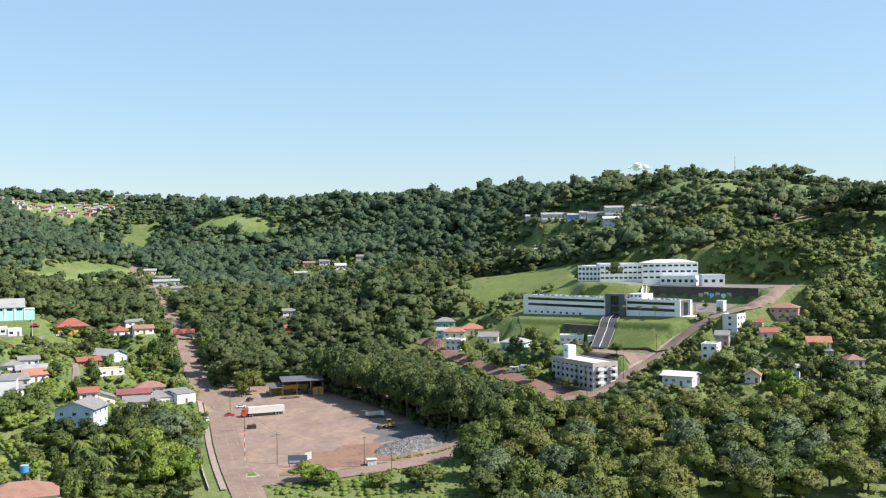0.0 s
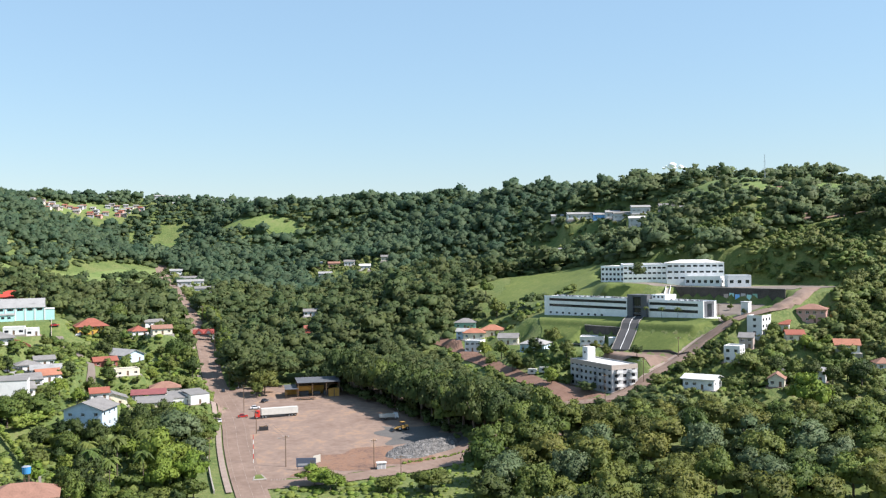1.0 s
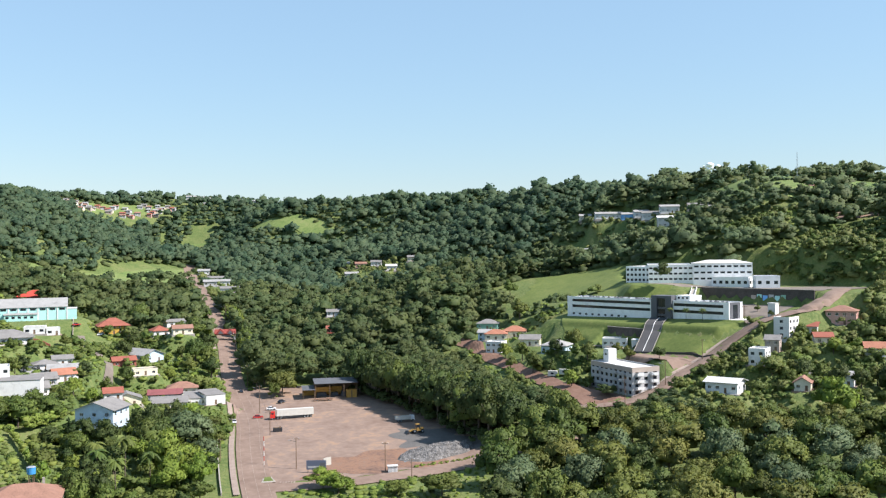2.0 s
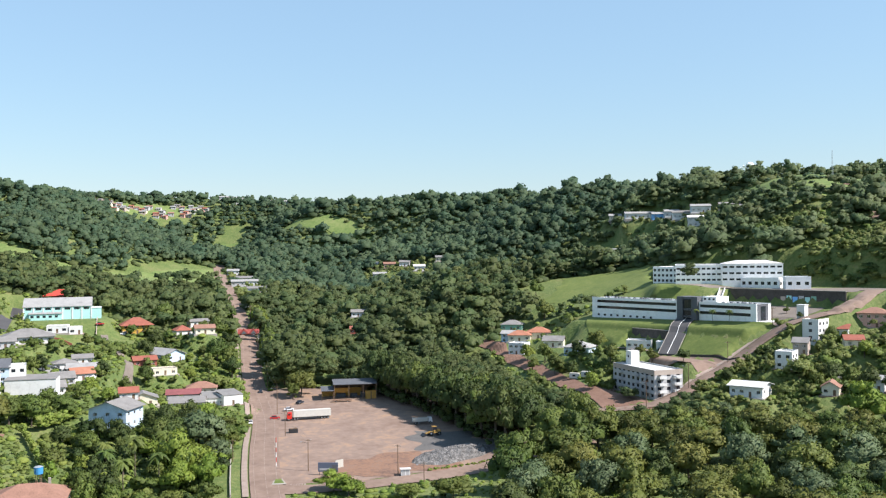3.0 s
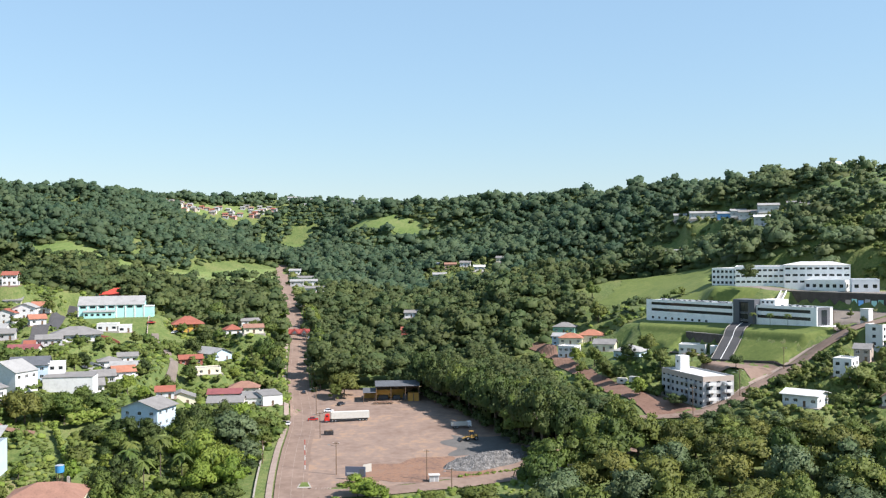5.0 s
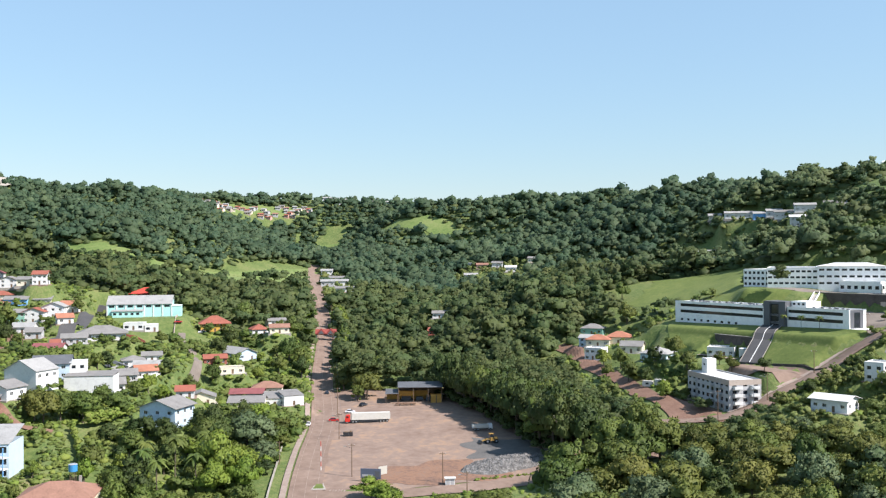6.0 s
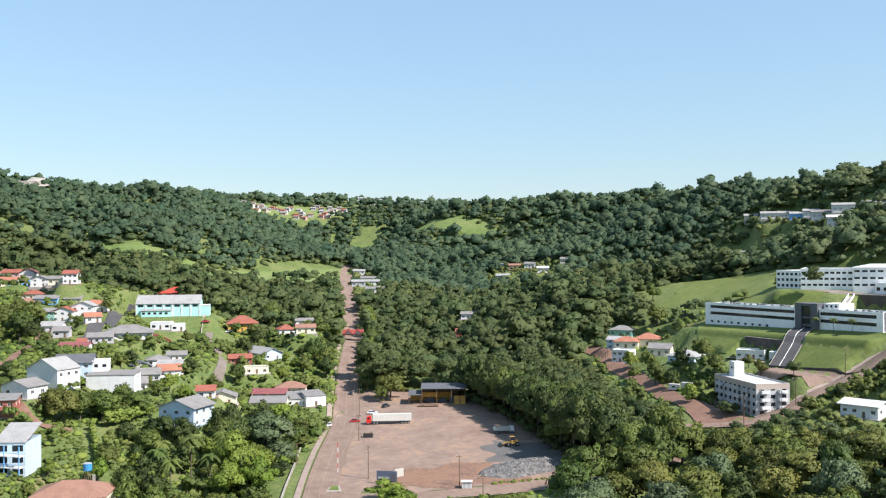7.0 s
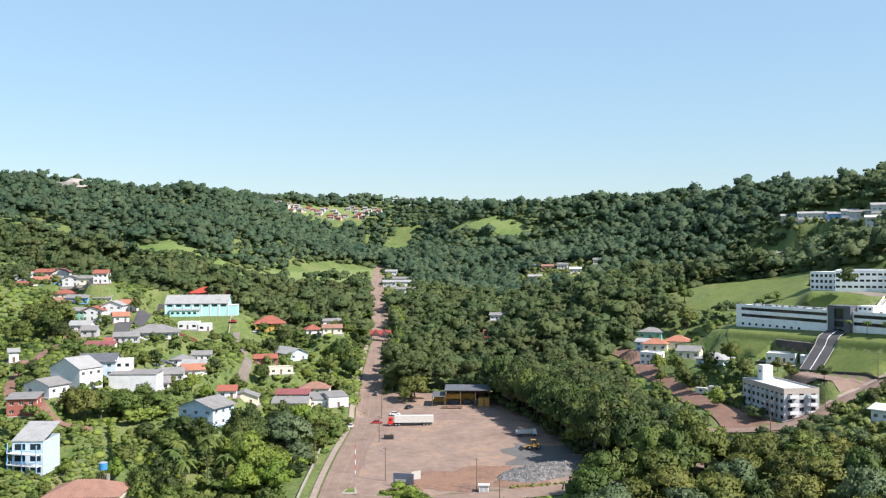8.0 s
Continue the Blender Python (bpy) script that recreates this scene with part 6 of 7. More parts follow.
forest("shrubs", undergrowth, 2.8, 6.0, MID, LEAF_DARK, "dense dark undergrowth below the belt of trees", 0.45, "shrubs")
for bx, by, br, bh in ((46, 322, 8.5, 15), (54, 314, 9, 16), (40, 308, 7.5, 12), (58, 334, 8, 16), (62, 322, 8, 15)):
    tree(bx, by, br, bh, "mid")
for k in range(16):                       # trees leaning over the road's eastern edge
    ty = 452 + 11 * k
    tx = float(np.interp(ty, [p[1] for p in MAIN], [p[0] for p in MAIN])) + 10.5
    tree(round(tx + float(tr_.uniform(-1, 1.5)), 1), ty, float(tr_.uniform(4.0, 5.6)), float(tr_.uniform(8, 12)), tr_.choice(["mid", "dark", "mid", "bright"]), False)
for k in range(9):                        # and on its western edge
    ty = 470 + 15 * k
    tx = float(np.interp(ty, [p[1] for p in MAIN], [p[0] for p in MAIN])) - 11.5
    tree(round(tx, 1), ty, float(tr_.uniform(3.4, 5.0)), float(tr_.uniform(6, 10)), tr_.choice(["mid", "dark", "bright"]), False)
tree(151, 304, 8.6, 15, "bright")
for tx, ty, tr0, th, kind in ((-77, 309, 8.6, 12.5, "bright"), (-76, 294, 7.0, 9.5, "bright"), (-79, 337, 8.8, 13.0, "silver"), (-92, 334, 6.6, 14.0, "dark"),
                              (-86, 353, 5.6, 11.0, "dark"), (-84, 371, 6.0, 8.0, "bright"), (-73, 364, 4.6, 6.5, "olive"), (-90, 325, 6.0, 12.0, "mid"), (-71, 350, 4.5, 7.5, "mid"),
                              (-142, 315, 6.5, 10.5, "olive"), (-133, 325, 6.2, 10.0, "mid"), (-127, 338, 5.5, 8.5, "mid"), (-119, 314, 4.2, 6.0, "dark"), (-111, 311, 4.6, 7.0, "mid")):
    tree(tx, ty, tr0, th, kind)
tree(-29, 293, 6.0, 6.4, "bright")
tree(-24, 288, 5.0, 6.0, "bright")
tree(-6, 284, 4.6, 4.6, "mid")
tree(8, 282, 7.0, 7.0, "mid")


# ---- palms ----
def palm_meshes():
    t = Shape().tube((0, 0, -0.5), (0.15, 0, 4.5), 0.16, 0.13, 7).tube((0.15, 0, 4.5), (0.1, 0.05, 9.0), 0.13, 0.10, 7)
    c = Shape()
    q = np.random.default_rng(5)
    for i in range(15):
        a = 2 * math.pi * i / 15 + q.uniform(-0.15, 0.15)
        d, side = Vector((math.cos(a), math.sin(a), 0)), Vector((-math.sin(a), math.cos(a), 0))
        up, n = q.uniform(0.2, 1.1), 6
        pts = [Vector((0.1, 0.05, 9.0)) + d * (3.0 * k / n) + Vector((0, 0, up * 2.2 * k / n - 3.0 * (k / n) ** 2)) for k in range(n + 1)]
        for k in range(n):
            w0, w1 = 0.55 * math.sin(math.pi * (k / n * 0.85 + 0.12)), 0.55 * math.sin(math.pi * ((k + 1) / n * 0.85 + 0.12))
            for sg in (1, -1):
                c.poly(pts[k], pts[k + 1], pts[k + 1] + side * sg * w1 - Vector((0, 0, w1 * 0.5)), pts[k] + side * sg * w0 - Vector((0, 0, w0 * 0.5)))
    return t.mesh("trunk", BARK), c.mesh("fronds", LEAF_MID)


PALM = palm_meshes()


def palm(x, y, s=1.0):
    ob = thing("palm_tree", x, y, ground(x, y), float(tr_.uniform(0, 360)), "tall palm with a slender trunk and drooping fronds", "palm tree")
    for n, me in zip(("trunk", "fronds"), PALM):
        part(n, me, None, ob, "", Matrix.Diagonal((s, s, s, 1)))


for x, y, s in ((-92, 300, 1.35), (-84, 308, 1.5), (-82, 290, 1.3), (-97, 286, 1.2), (-90, 279, 1.25), (-100, 296, 1.1), (-76, 300, 1.2)):
    palm(x, y, s)
for k in range(3):
    px, py = hosp(70 + 9 * k, -3)
    palm(px, py, 0.65)


# ---- the lorry yard ----
def wheel(parent, x, y, r=0.5, w=0.32):
    t = part("wheel", Shape().tube((x, y - w / 2, r), (x, y + w / 2, r), r, r, 14), RUBBER, parent)
    part("rim", Shape().tube((x, y - w / 2 - 0.02, r), (x, y + w / 2 + 0.02, r), r * 0.5, r * 0.5, 10), SILVER, t)


def lorry(x, y, turn):
    """An articulated lorry: red tractor ahead at local -x, a long pale box trailer behind."""
    ob = thing("lorry", x, y, ground(x, y) + 0.12, turn, "red articulated lorry with a long white box trailer", "lorry")
    cab = Shape().hull([(-9.2, -1.2, 0.6), (-7.2, -1.2, 0.6), (-7.2, 1.2, 0.6), (-9.2, 1.2, 0.6)], [(-9.2, -1.2, 2.0), (-7.2, -1.2, 2.0), (-7.2, 1.2, 2.0), (-9.2, 1.2, 2.0)])
    cab.hull([(-9.2, -1.2, 2.0), (-7.2, -1.2, 2.0), (-7.2, 1.2, 2.0), (-9.2, 1.2, 2.0)], [(-8.8, -1.1, 3.1), (-7.2, -1.1, 3.3), (-7.2, 1.1, 3.3), (-8.8, 1.1, 3.1)])
    c = part("cab", cab, TRUCK_RED, ob, "red cab")
    part("windscreen", Shape().poly((-9.16, -1.05, 2.05), (-9.16, 1.05, 2.05), (-8.85, 0.98, 2.98), (-8.85, -0.98, 2.98)).poly((-9.19, -1.05, 2.05), (-8.88, -0.98, 2.98), (-8.88, 0.98, 2.98), (-9.19, 1.05, 2.05)), TINTED, c)
    part("side_window", Shape().box(-8.7, -7.8, -1.22, -1.19, 2.1, 2.8), TINTED, c)
    part("bumper", Shape().box(-9.35, -9.2, -1.2, 1.2, 0.4, 0.95), DARKMETAL, c)
    part("chassis", Shape().box(-9.0, 8.6, -0.5, 0.5, 0.7, 1.1), DARKMETAL, ob)
    tr = part("trailer", Shape().box(-6.6, 9.0, -1.3, 1.3, 1.25, 3.95, 0.03), TRUCK_WHITE, ob, "weathered white box trailer")
    for k in range(12):
        part("rib", Shape().box(-6.4 + k * 1.4, -6.32 + k * 1.4, -1.32, -1.3, 1.3, 3.9), TRUCK_WHITE, tr)
    part("skirt", Shape().box(-3.0, 3.8, -1.25, -1.2, 0.7, 1.2), DARKMETAL, tr)
    for wx in (-8.4, -6.0, -4.8, 5.2, 6.5, 7.8):
        for wy in (-1.0, 1.0):
            wheel(ob, wx, wy)
    return ob


lorry(-44.2, 391.2, 12)


def tipper(x, y, turn, paint=CARPAINT):
    ob = thing("tipper_truck", x, y, ground(x, y) + 0.12, turn, "white tipper truck with an open load bed", "truck")
    c = part("cab", Shape().hull([(2.6, -1.1, 0.6), (4.2, -1.1, 0.6), (4.2, 1.1, 0.6), (2.6, 1.1, 0.6)], [(2.6, -1.05, 2.6), (3.9, -1.05, 2.6), (3.9, 1.05, 2.6), (2.6, 1.05, 2.6)]), paint, ob)
    part("windscreen", Shape().poly((4.14, -0.95, 1.6), (4.14, 0.95, 1.6), (3.96, 0.9, 2.45), (3.96, -0.9, 2.45)), TINTED, c)
    bed = Shape().box(-3.8, 2.4, -1.2, 1.2, 1.0, 1.15).box(-3.8, 2.4, -1.2, -1.1, 1.15, 2.3).box(-3.8, 2.4, 1.1, 1.2, 1.15, 2.3).box(2.3, 2.4, -1.1, 1.1, 1.15, 2.5)
    part("load_bed", bed, TRUCK_WHITE, ob)
    part("chassis", Shape().box(-3.6, 4.0, -0.45, 0.45, 0.6, 1.0), DARKMETAL, ob)
    for wx in (-2.8, -1.6, 3.3):
        for wy in (-0.95, 0.95):
            wheel(ob, wx, wy)
    return ob


tipper(2.4, 379, 10)


def loader(x, y, turn):
    ob = thing("wheel_loader", x, y, ground(x, y) + 0.15, turn, "yellow wheel loader with its bucket lowered", "wheel loader")
    part("body", Shape().box(-2.6, 0.4, -1.0, 1.0, 0.9, 2.1, 0.12).box(0.4, 2.2, -0.7, 0.7, 0.9, 1.6, 0.08), MACHINE, ob)
    c = part("cab", Shape().box(-0.9, 0.6, -0.8, 0.8, 2.1, 3.3, 0.1), TINTED, ob)
    part("cab_roof", Shape().box(-1.0, 0.7, -0.85, 0.85, 3.3, 3.45), MACHINE, c)
    part("arm", Shape().hull([(1.8, -0.5, 1.2), (4.0, -0.5, 0.5), (4.0, 0.5, 0.5), (1.8, 0.5, 1.2)], [(1.8, -0.5, 1.6), (4.0, -0.5, 0.8), (4.0, 0.5, 0.8), (1.8, 0.5, 1.6)]), MACHINE, ob)
    part("bucket", Shape().hull([(3.8, -1.4, 0.1), (5.0, -1.4, 0.1), (5.0, 1.4, 0.1), (3.8, 1.4, 0.1)], [(3.8, -1.4, 1.1), (4.2, -1.4, 1.1), (4.2, 1.4, 1.1), (3.8, 1.4, 1.1)]), DARKMETAL, ob)
    for wx in (-1.8, 1.5):
        for wy in (-1.05, 1.05):
            wheel(ob, wx, wy, 0.75, 0.55)
    return ob


loader(6.2, 360, 200)


def car(x, y, turn, paint, label, z=None):
    ob = thing("car", x, y, (ground(x, y) if z is None else z) + 0.2, turn, label, "car")
    s = Shape().hull([(-2.1, -0.85, 0.3), (2.1, -0.85, 0.3), (2.1, 0.85, 0.3), (-2.1, 0.85, 0.3)], [(-2.05, -0.8, 0.9), (2.0, -0.8, 0.85), (2.0, 0.8, 0.85), (-2.05, 0.8, 0.9)])
    b = part("body", s, paint, ob)
    part("cabin", Shape().hull([(-1.6, -0.75, 0.88), (1.0, -0.75, 0.88), (1.0, 0.75, 0.88), (-1.6, 0.75, 0.88)], [(-1.2, -0.6, 1.42), (0.4, -0.6, 1.42), (0.4, 0.6, 1.42), (-1.2, 0.6, 1.42)]), TINTED, ob)
    part("roof", Shape().box(-1.2, 0.4, -0.6, 0.6, 1.42, 1.47), paint, b)
    for wx in (-1.35, 1.35):
        for wy in (-0.75, 0.75):
            wheel(ob, wx, wy, 0.32, 0.22)
    return ob


car(-54, 407.5, 5, CARPAINT, "white pickup parked behind the lorry")
car(-58.3, 392, 8, CARRED, "small red car at the edge of the road")
car(-50.5, 421, 60, CARDARK, "dark car in the shade of a tree")
car(-67.3, 385, 96, CARPAINT, "white car parked at the kerb")
car(9.5, 396, 15, CARPAINT, "white van in the shade of the trees")
car(-84.5, 560, 97, CARDARK, "dark car on the road")
car(-71, 445, 100, CARDARK, "dark car on the road")
car(-163, 507, 20, CARRED, "red car parked in a yard")
car(-152, 513, 20, CARPAINT, "white car parked in a yard")
car(184, 313, 30, CARPAINT, "white car on the street")


def gravel_heap():
    """A long heap of crushed stone with a rough crest."""
    n, m = 90, 44
    s = Shape()
    q = np.random.default_rng(9)
    fine_ = q.standard_normal((n + 1, m + 1))
    lump = sum(q.uniform(0.4, 1.0) * np.sin(np.arange(n + 1)[:, None] * q.uniform(0.1, 0.7) + q.uniform(0, 6)) * np.cos(np.arange(m + 1)[None, :] * q.uniform(0.15, 0.8) + q.uniform(0, 6)) for _ in range(8)) / 3
    for i in range(n + 1):
        for k in range(m + 1):
            u, v = i / n * 2 - 1, k / m * 2 - 1
            v2 = v * (1 + 0.12 * math.sin(5 * u + 1))
            e = max(0.0, 1 - (abs(u) ** 2.2 + abs(v2) ** 1.7))
            h = 5.0 * e ** 0.75 * (0.70 + 0.30 * u) + (0.35 * lump[i, k] + 0.10 * fine_[i, k]) * min(1, 3 * e)
            s.v.append((18.0 * u, 8.5 * v, h - 0.9 + 0.45 * min(1.0, 4 * e) + 0.009 * 18 * u))
    s.f = [(i * (m + 1) + k, (i + 1) * (m + 1) + k, (i + 1) * (m + 1) + k + 1, i * (m + 1) + k + 1) for i in range(n) for k in range(m)]
    ob = solid("stone_heap", 11.5, 331, ground(11.5, 331) + 0.1, 30, s, GRAVEL, "long heap of grey crushed stone on the yard", "gravel", "", "stuff")
    return ob


gravel_heap()


def workshop():
    """An open shed: dark sheet roof on posts over orange board walls, with a lower lean-to."""
    x, y = -27.0, 433.0
    ob = thing("workshop", x, y, ground(x, y), 6, "open workshop shed with a dark sheet roof and orange boards", "shed")
    part("roof", Shape().hull([(-9.5, -6, 6.6), (10.5, -6, 6.6), (10.5, 6, 7.6), (-9.5, 6, 7.6)], [(-9.5, -6, 6.8), (10.5, -6, 6.8), (10.5, 6, 7.8), (-9.5, 6, 7.8)]), SHEET_DARK, ob, "dark metal sheet roof")
    part("lean_to_roof", Shape().hull([(-15, -6.5, 4.0), (-9.2, -6.5, 4.0), (-9.2, 4, 4.8), (-15, 4, 4.8)], [(-15, -6.5, 4.15), (-9.2, -6.5, 4.15), (-9.2, 4, 4.95), (-15, 4, 4.95)]), SHEET_DARK, ob)
    for px in (-9, -2.5, 4, 10):
        for py in (-5.6, 5.6):
            part("post", Shape().box(px - 0.12, px + 0.12, py - 0.12, py + 0.12, -0.5, 6.6 + (1.0 if py > 0 else 0.05)), WOOD, ob)
    for px in (-14.7, -9.6):
        part("post", Shape().box(px - 0.1, px + 0.1, -6.2, -6.0, -0.5, 4.0), WOOD, ob)
    part("board_wall", Shape().box(-14.5, 4, 3.5, 3.6, -0.3, 4.0), ORANGE, ob, "orange board wall")
    part("booth", Shape().box(5.2, 10.0, -5.4, -2.2, -0.3, 3.4), ORANGE, ob, "orange board booth")
    part("booth_door", Shape().box(7.4, 7.9, -5.46, -5.4, -0.2, 3.2), WOOD, ob)
    part("board_wall", Shape().box(-9, -2.6, -1.1, -1.0, 2.4, 4.4), ORANGE, ob)
    part("back_wall", Shape().box(-9, 10, 5.7, 5.8, -0.3, 7.3), WOOD, ob, "dark plank back wall")
    part("side_wall", Shape().box(10.0, 10.1, -2.0, 5.6, -0.3, 6.6), WOOD, ob)
    part("clutter", Shape().box(3.0, 6.5, -1.5, 2.0, -0.2, 2.4, 0.4).box(-1.5, 2.0, 0.5, 3.0, -0.2, 1.6, 0.3).box(-8.0, -3.5, 0.0, 3.0, -0.2, 1.9, 0.2), DARKMETAL, ob)
    return ob


workshop()


def low_trailer(x, y, turn):
    ob = thing("flat_trailer", x, y, ground(x, y) + 0.12, turn, "low flat trailer with rusty steel sections", "trailer")
    part("deck", Shape().box(-4.5, 4.5, -1.0, 1.0, 0.6, 0.8), WOOD, ob)
    part("load", Shape().box(-3.9, 1.0, -0.8, 0.8, 0.8, 1.0).box(1.3, 4.2, -0.7, 0.6, 0.8, 1.05), CLAY, ob, "rust-red steel")
    for wx in (-2.5, 2.5):
        for wy in (-0.8, 0.8):
            wheel(ob, wx, wy, 0.3, 0.2)


low_trailer(-32, 423, 5)


def skip(x, y, turn):
    ob = thing("scrap_bin", x, y, ground(x, y) + 0.1, turn, "dark open bin of scrap on the yard", "bin")
    part("shell", Shape().box(-1.8, 1.8, -0.9, 0.9, 0, 0.1).box(-1.8, 1.8, -0.9, -0.8, 0.1, 1.5).box(-1.8, 1.8, 0.8, 0.9, 0.1, 1.5).box(-1.8, -1.7, -0.8, 0.8, 0.1, 1.5).box(1.7, 1.8, -0.8, 0.8, 0.1, 1.5), DARKMETAL, ob)
    part("scrap", Shape().box(-1.6, 0.4, -0.7, 0.6, 0.1, 1.7, 0.3).box(0.3, 1.6, -0.6, 0.7, 0.1, 2.0, 0.35), WOOD, ob)


skip(-48.6, 369, 5)


# ---- signs, poles and wires ----
def billboard():
    x, y = -31.5, 310.5
    ob = thing("billboard", x, y, ground(x, y), -6, "roadside billboards on steel legs, one dark blue, one pale", "billboard")
    for px in (-3.0, 0, 2.8):
        part("leg", Shape().tube((px, 0.25, -0.5), (px, 0.25, 4.2), 0.09), DARKMETAL, ob)
    p = part("panel", Shape().box(-3.5, 3.2, 0, 0.15, 1.3, 4.4), POSTER, ob, "dark grey-blue poster with dim shapes")
    part("picture_bar", Shape().box(-3.0, 0.6, -0.02, 0, 1.8, 2.5), GREYW, p)
    part("picture_bar", Shape().box(1.2, 2.8, -0.02, 0, 1.7, 3.6), DARKGREY, p)
    part("panel", Shape().box(0, 3.4, 0, 0.15, 2.2, 4.8), POSTER_PALE, ob, "pale weathered panel seen at a slant", pose(2.2, 1.0, 0, 0, 0, 48))


billboard()


def pole(x, y, h, label="wooden utility pole with a crossarm", lamp=False, z=None):
    ob = thing("utility_pole", x, y, ground(x, y) if z is None else z, float(tr_.uniform(-10, 10)), label, "utility pole")
    part("post", Shape().tube((0, 0, -0.6), (0, 0, h), 0.17, 0.11, 8), WOOD, ob)
    part("crossarm", Shape().box(-1.1, 1.1, -0.06, 0.06, h - 0.6, h - 0.45), WOOD, ob)
    for k in (-0.95, 0, 0.95):
        part("insulator", Shape().tube((k, 0, h - 0.45), (k, 0, h - 0.2), 0.06, 0.04, 6), FRAME, ob)
    if lamp:
        a = part("lamp_arm", Shape().tube((0, 0, h - 1.5), (-2.0, -0.4, h - 0.9), 0.05), DARKMETAL, ob)
        part("lamp_head", Shape().box(-2.7, -1.9, -0.55, -0.25, h - 0.95, h - 0.8), SILVER, a)
    return ob


ROW = [(-58.5, 402, 12), (-51.2, 364, 10), (-38.6, 316, 11), (-69, 455, 11), (-82, 520, 11), (-97, 600, 11)]
for x, y, h in ROW:
    pole(x, y, h, "concrete street pole with lamp arm", True)
pole(-8.4, 310, 10, "bare wooden pole at the edge of the yard")
pole(-0.2, 298, 7.5, "street lamp pole beside the side road", True)
pole(86, 346, 11, "utility pole in front of the flats", True)
pole(106, 357, 10, "utility pole beside the steep street", True)
pole(128, 374, 9)
pole(152, 386, 9)
pole(-66, 330, 8, "slim pole on the pavement", True)
pole(-196, 405, 9)


def cable(a, b, sag=1.2):
    """A hanging wire between two places."""
    s = Shape()
    a, b = Vector(a), Vector(b)
    side = (b - a).cross(Vector((0, 0, 1))).normalized() * 0.025
    up = Vector((0, 0, 0.025))
    for k in range(9):
        p = a.lerp(b, k / 8) - Vector((0, 0, sag * 4 * (k / 8) * (1 - k / 8)))
        s.v += [tuple(p + side), tuple(p + up), tuple(p - side), tuple(p - up)]
    s.f = [(4 * k + i, 4 * k + (i + 1) % 4, 4 * k + 4 + (i + 1) % 4, 4 * k + 4 + i) for k in range(8) for i in range(4)]
    return tagged(part("power_line", s, DARKMETAL), "thin dark power line slung between poles", "cable", "power lines")


order = [(-38.6, 316, 11), (-51.2, 364, 10), (-58.5, 402, 12), (-69, 455, 11), (-82, 520, 11), (-97, 600, 11)]
for (ax, ay, ah), (bx, by, bh) in zip(order, order[1:]):
    for k in (-0.9, 0.9):
        cable((ax + k, ay, ground(ax, ay) + ah - 0.2), (bx + k, by, ground(bx, by) + bh - 0.2))


def banded_pole(x, y):
    ob = thing("barrier_pole", x, y, ground(x, y), 0, "tall red and white banded pole on a grassy island", "pole")
    for k in range(6):
        part("band", Shape().tube((0, 0, k * 1.7 - (0.5 if k == 0 else 0)), (0, 0, (k + 1) * 1.7), 0.11, 0.10), LAMP_RED if k % 2 else FRAME, ob)


banded_pole(-50, 322)
s_ = Shape().hull([(-2.4, -5, 0), (2.4, -5, 0), (0.4, 9, 0), (-0.4, 9, 0)], [(-2.2, -4.8, 0.22), (2.2, -4.8, 0.22), (0.35, 8.8, 0.22), (-0.35, 8.8, 0.22)])
isle = solid("traffic_island", -47.5, 306, ground(-47.5, 306) + 0.1, 8, s_, CONCRETE, "raised triangular traffic island with grass", "traffic island")
part("grass_bed", Shape().hull([(-1.7, -4.2, 0.2), (1.7, -4.2, 0.2), (0.25, 7, 0.2), (-0.25, 7, 0.2)], [(-1.6, -4.1, 0.34), (1.6, -4.1, 0.34), (0.2, 6.8, 0.34), (-0.2, 6.8, 0.34)]), LAWN, isle)
for k in range(6):
    for base_x in (-54.5, -43.0):
        zx = base_x + k * 0.9
        part("crossing_bar", Shape().box(-0.25, 0.25, -1.2, 1.2, 0, 0.02), LINE, main_road, "", pose(zx, 301, ground(zx, 301) + 0.26))


def kiosk(x, y):
    ob = thing("kiosk", x, y, ground(x, y), 5, "small white roadside kiosk with a flat roof", "kiosk")
    part("body", Shape().box(-1.5, 1.5, -0.9, 0.9, -0.3, 2.2), WHITE, ob)
    part("roof", Shape().box(-1.8, 1.8, -1.2, 1.2, 2.2, 2.4), ROOF_WHITE, ob)
    for k in (-0.7, 0.7):
        part("panel", Shape().box(k - 0.5, k + 0.5, -0.93, -0.9, 0.2, 1.8), GREYW, ob)


kiosk(-6, 308.5)


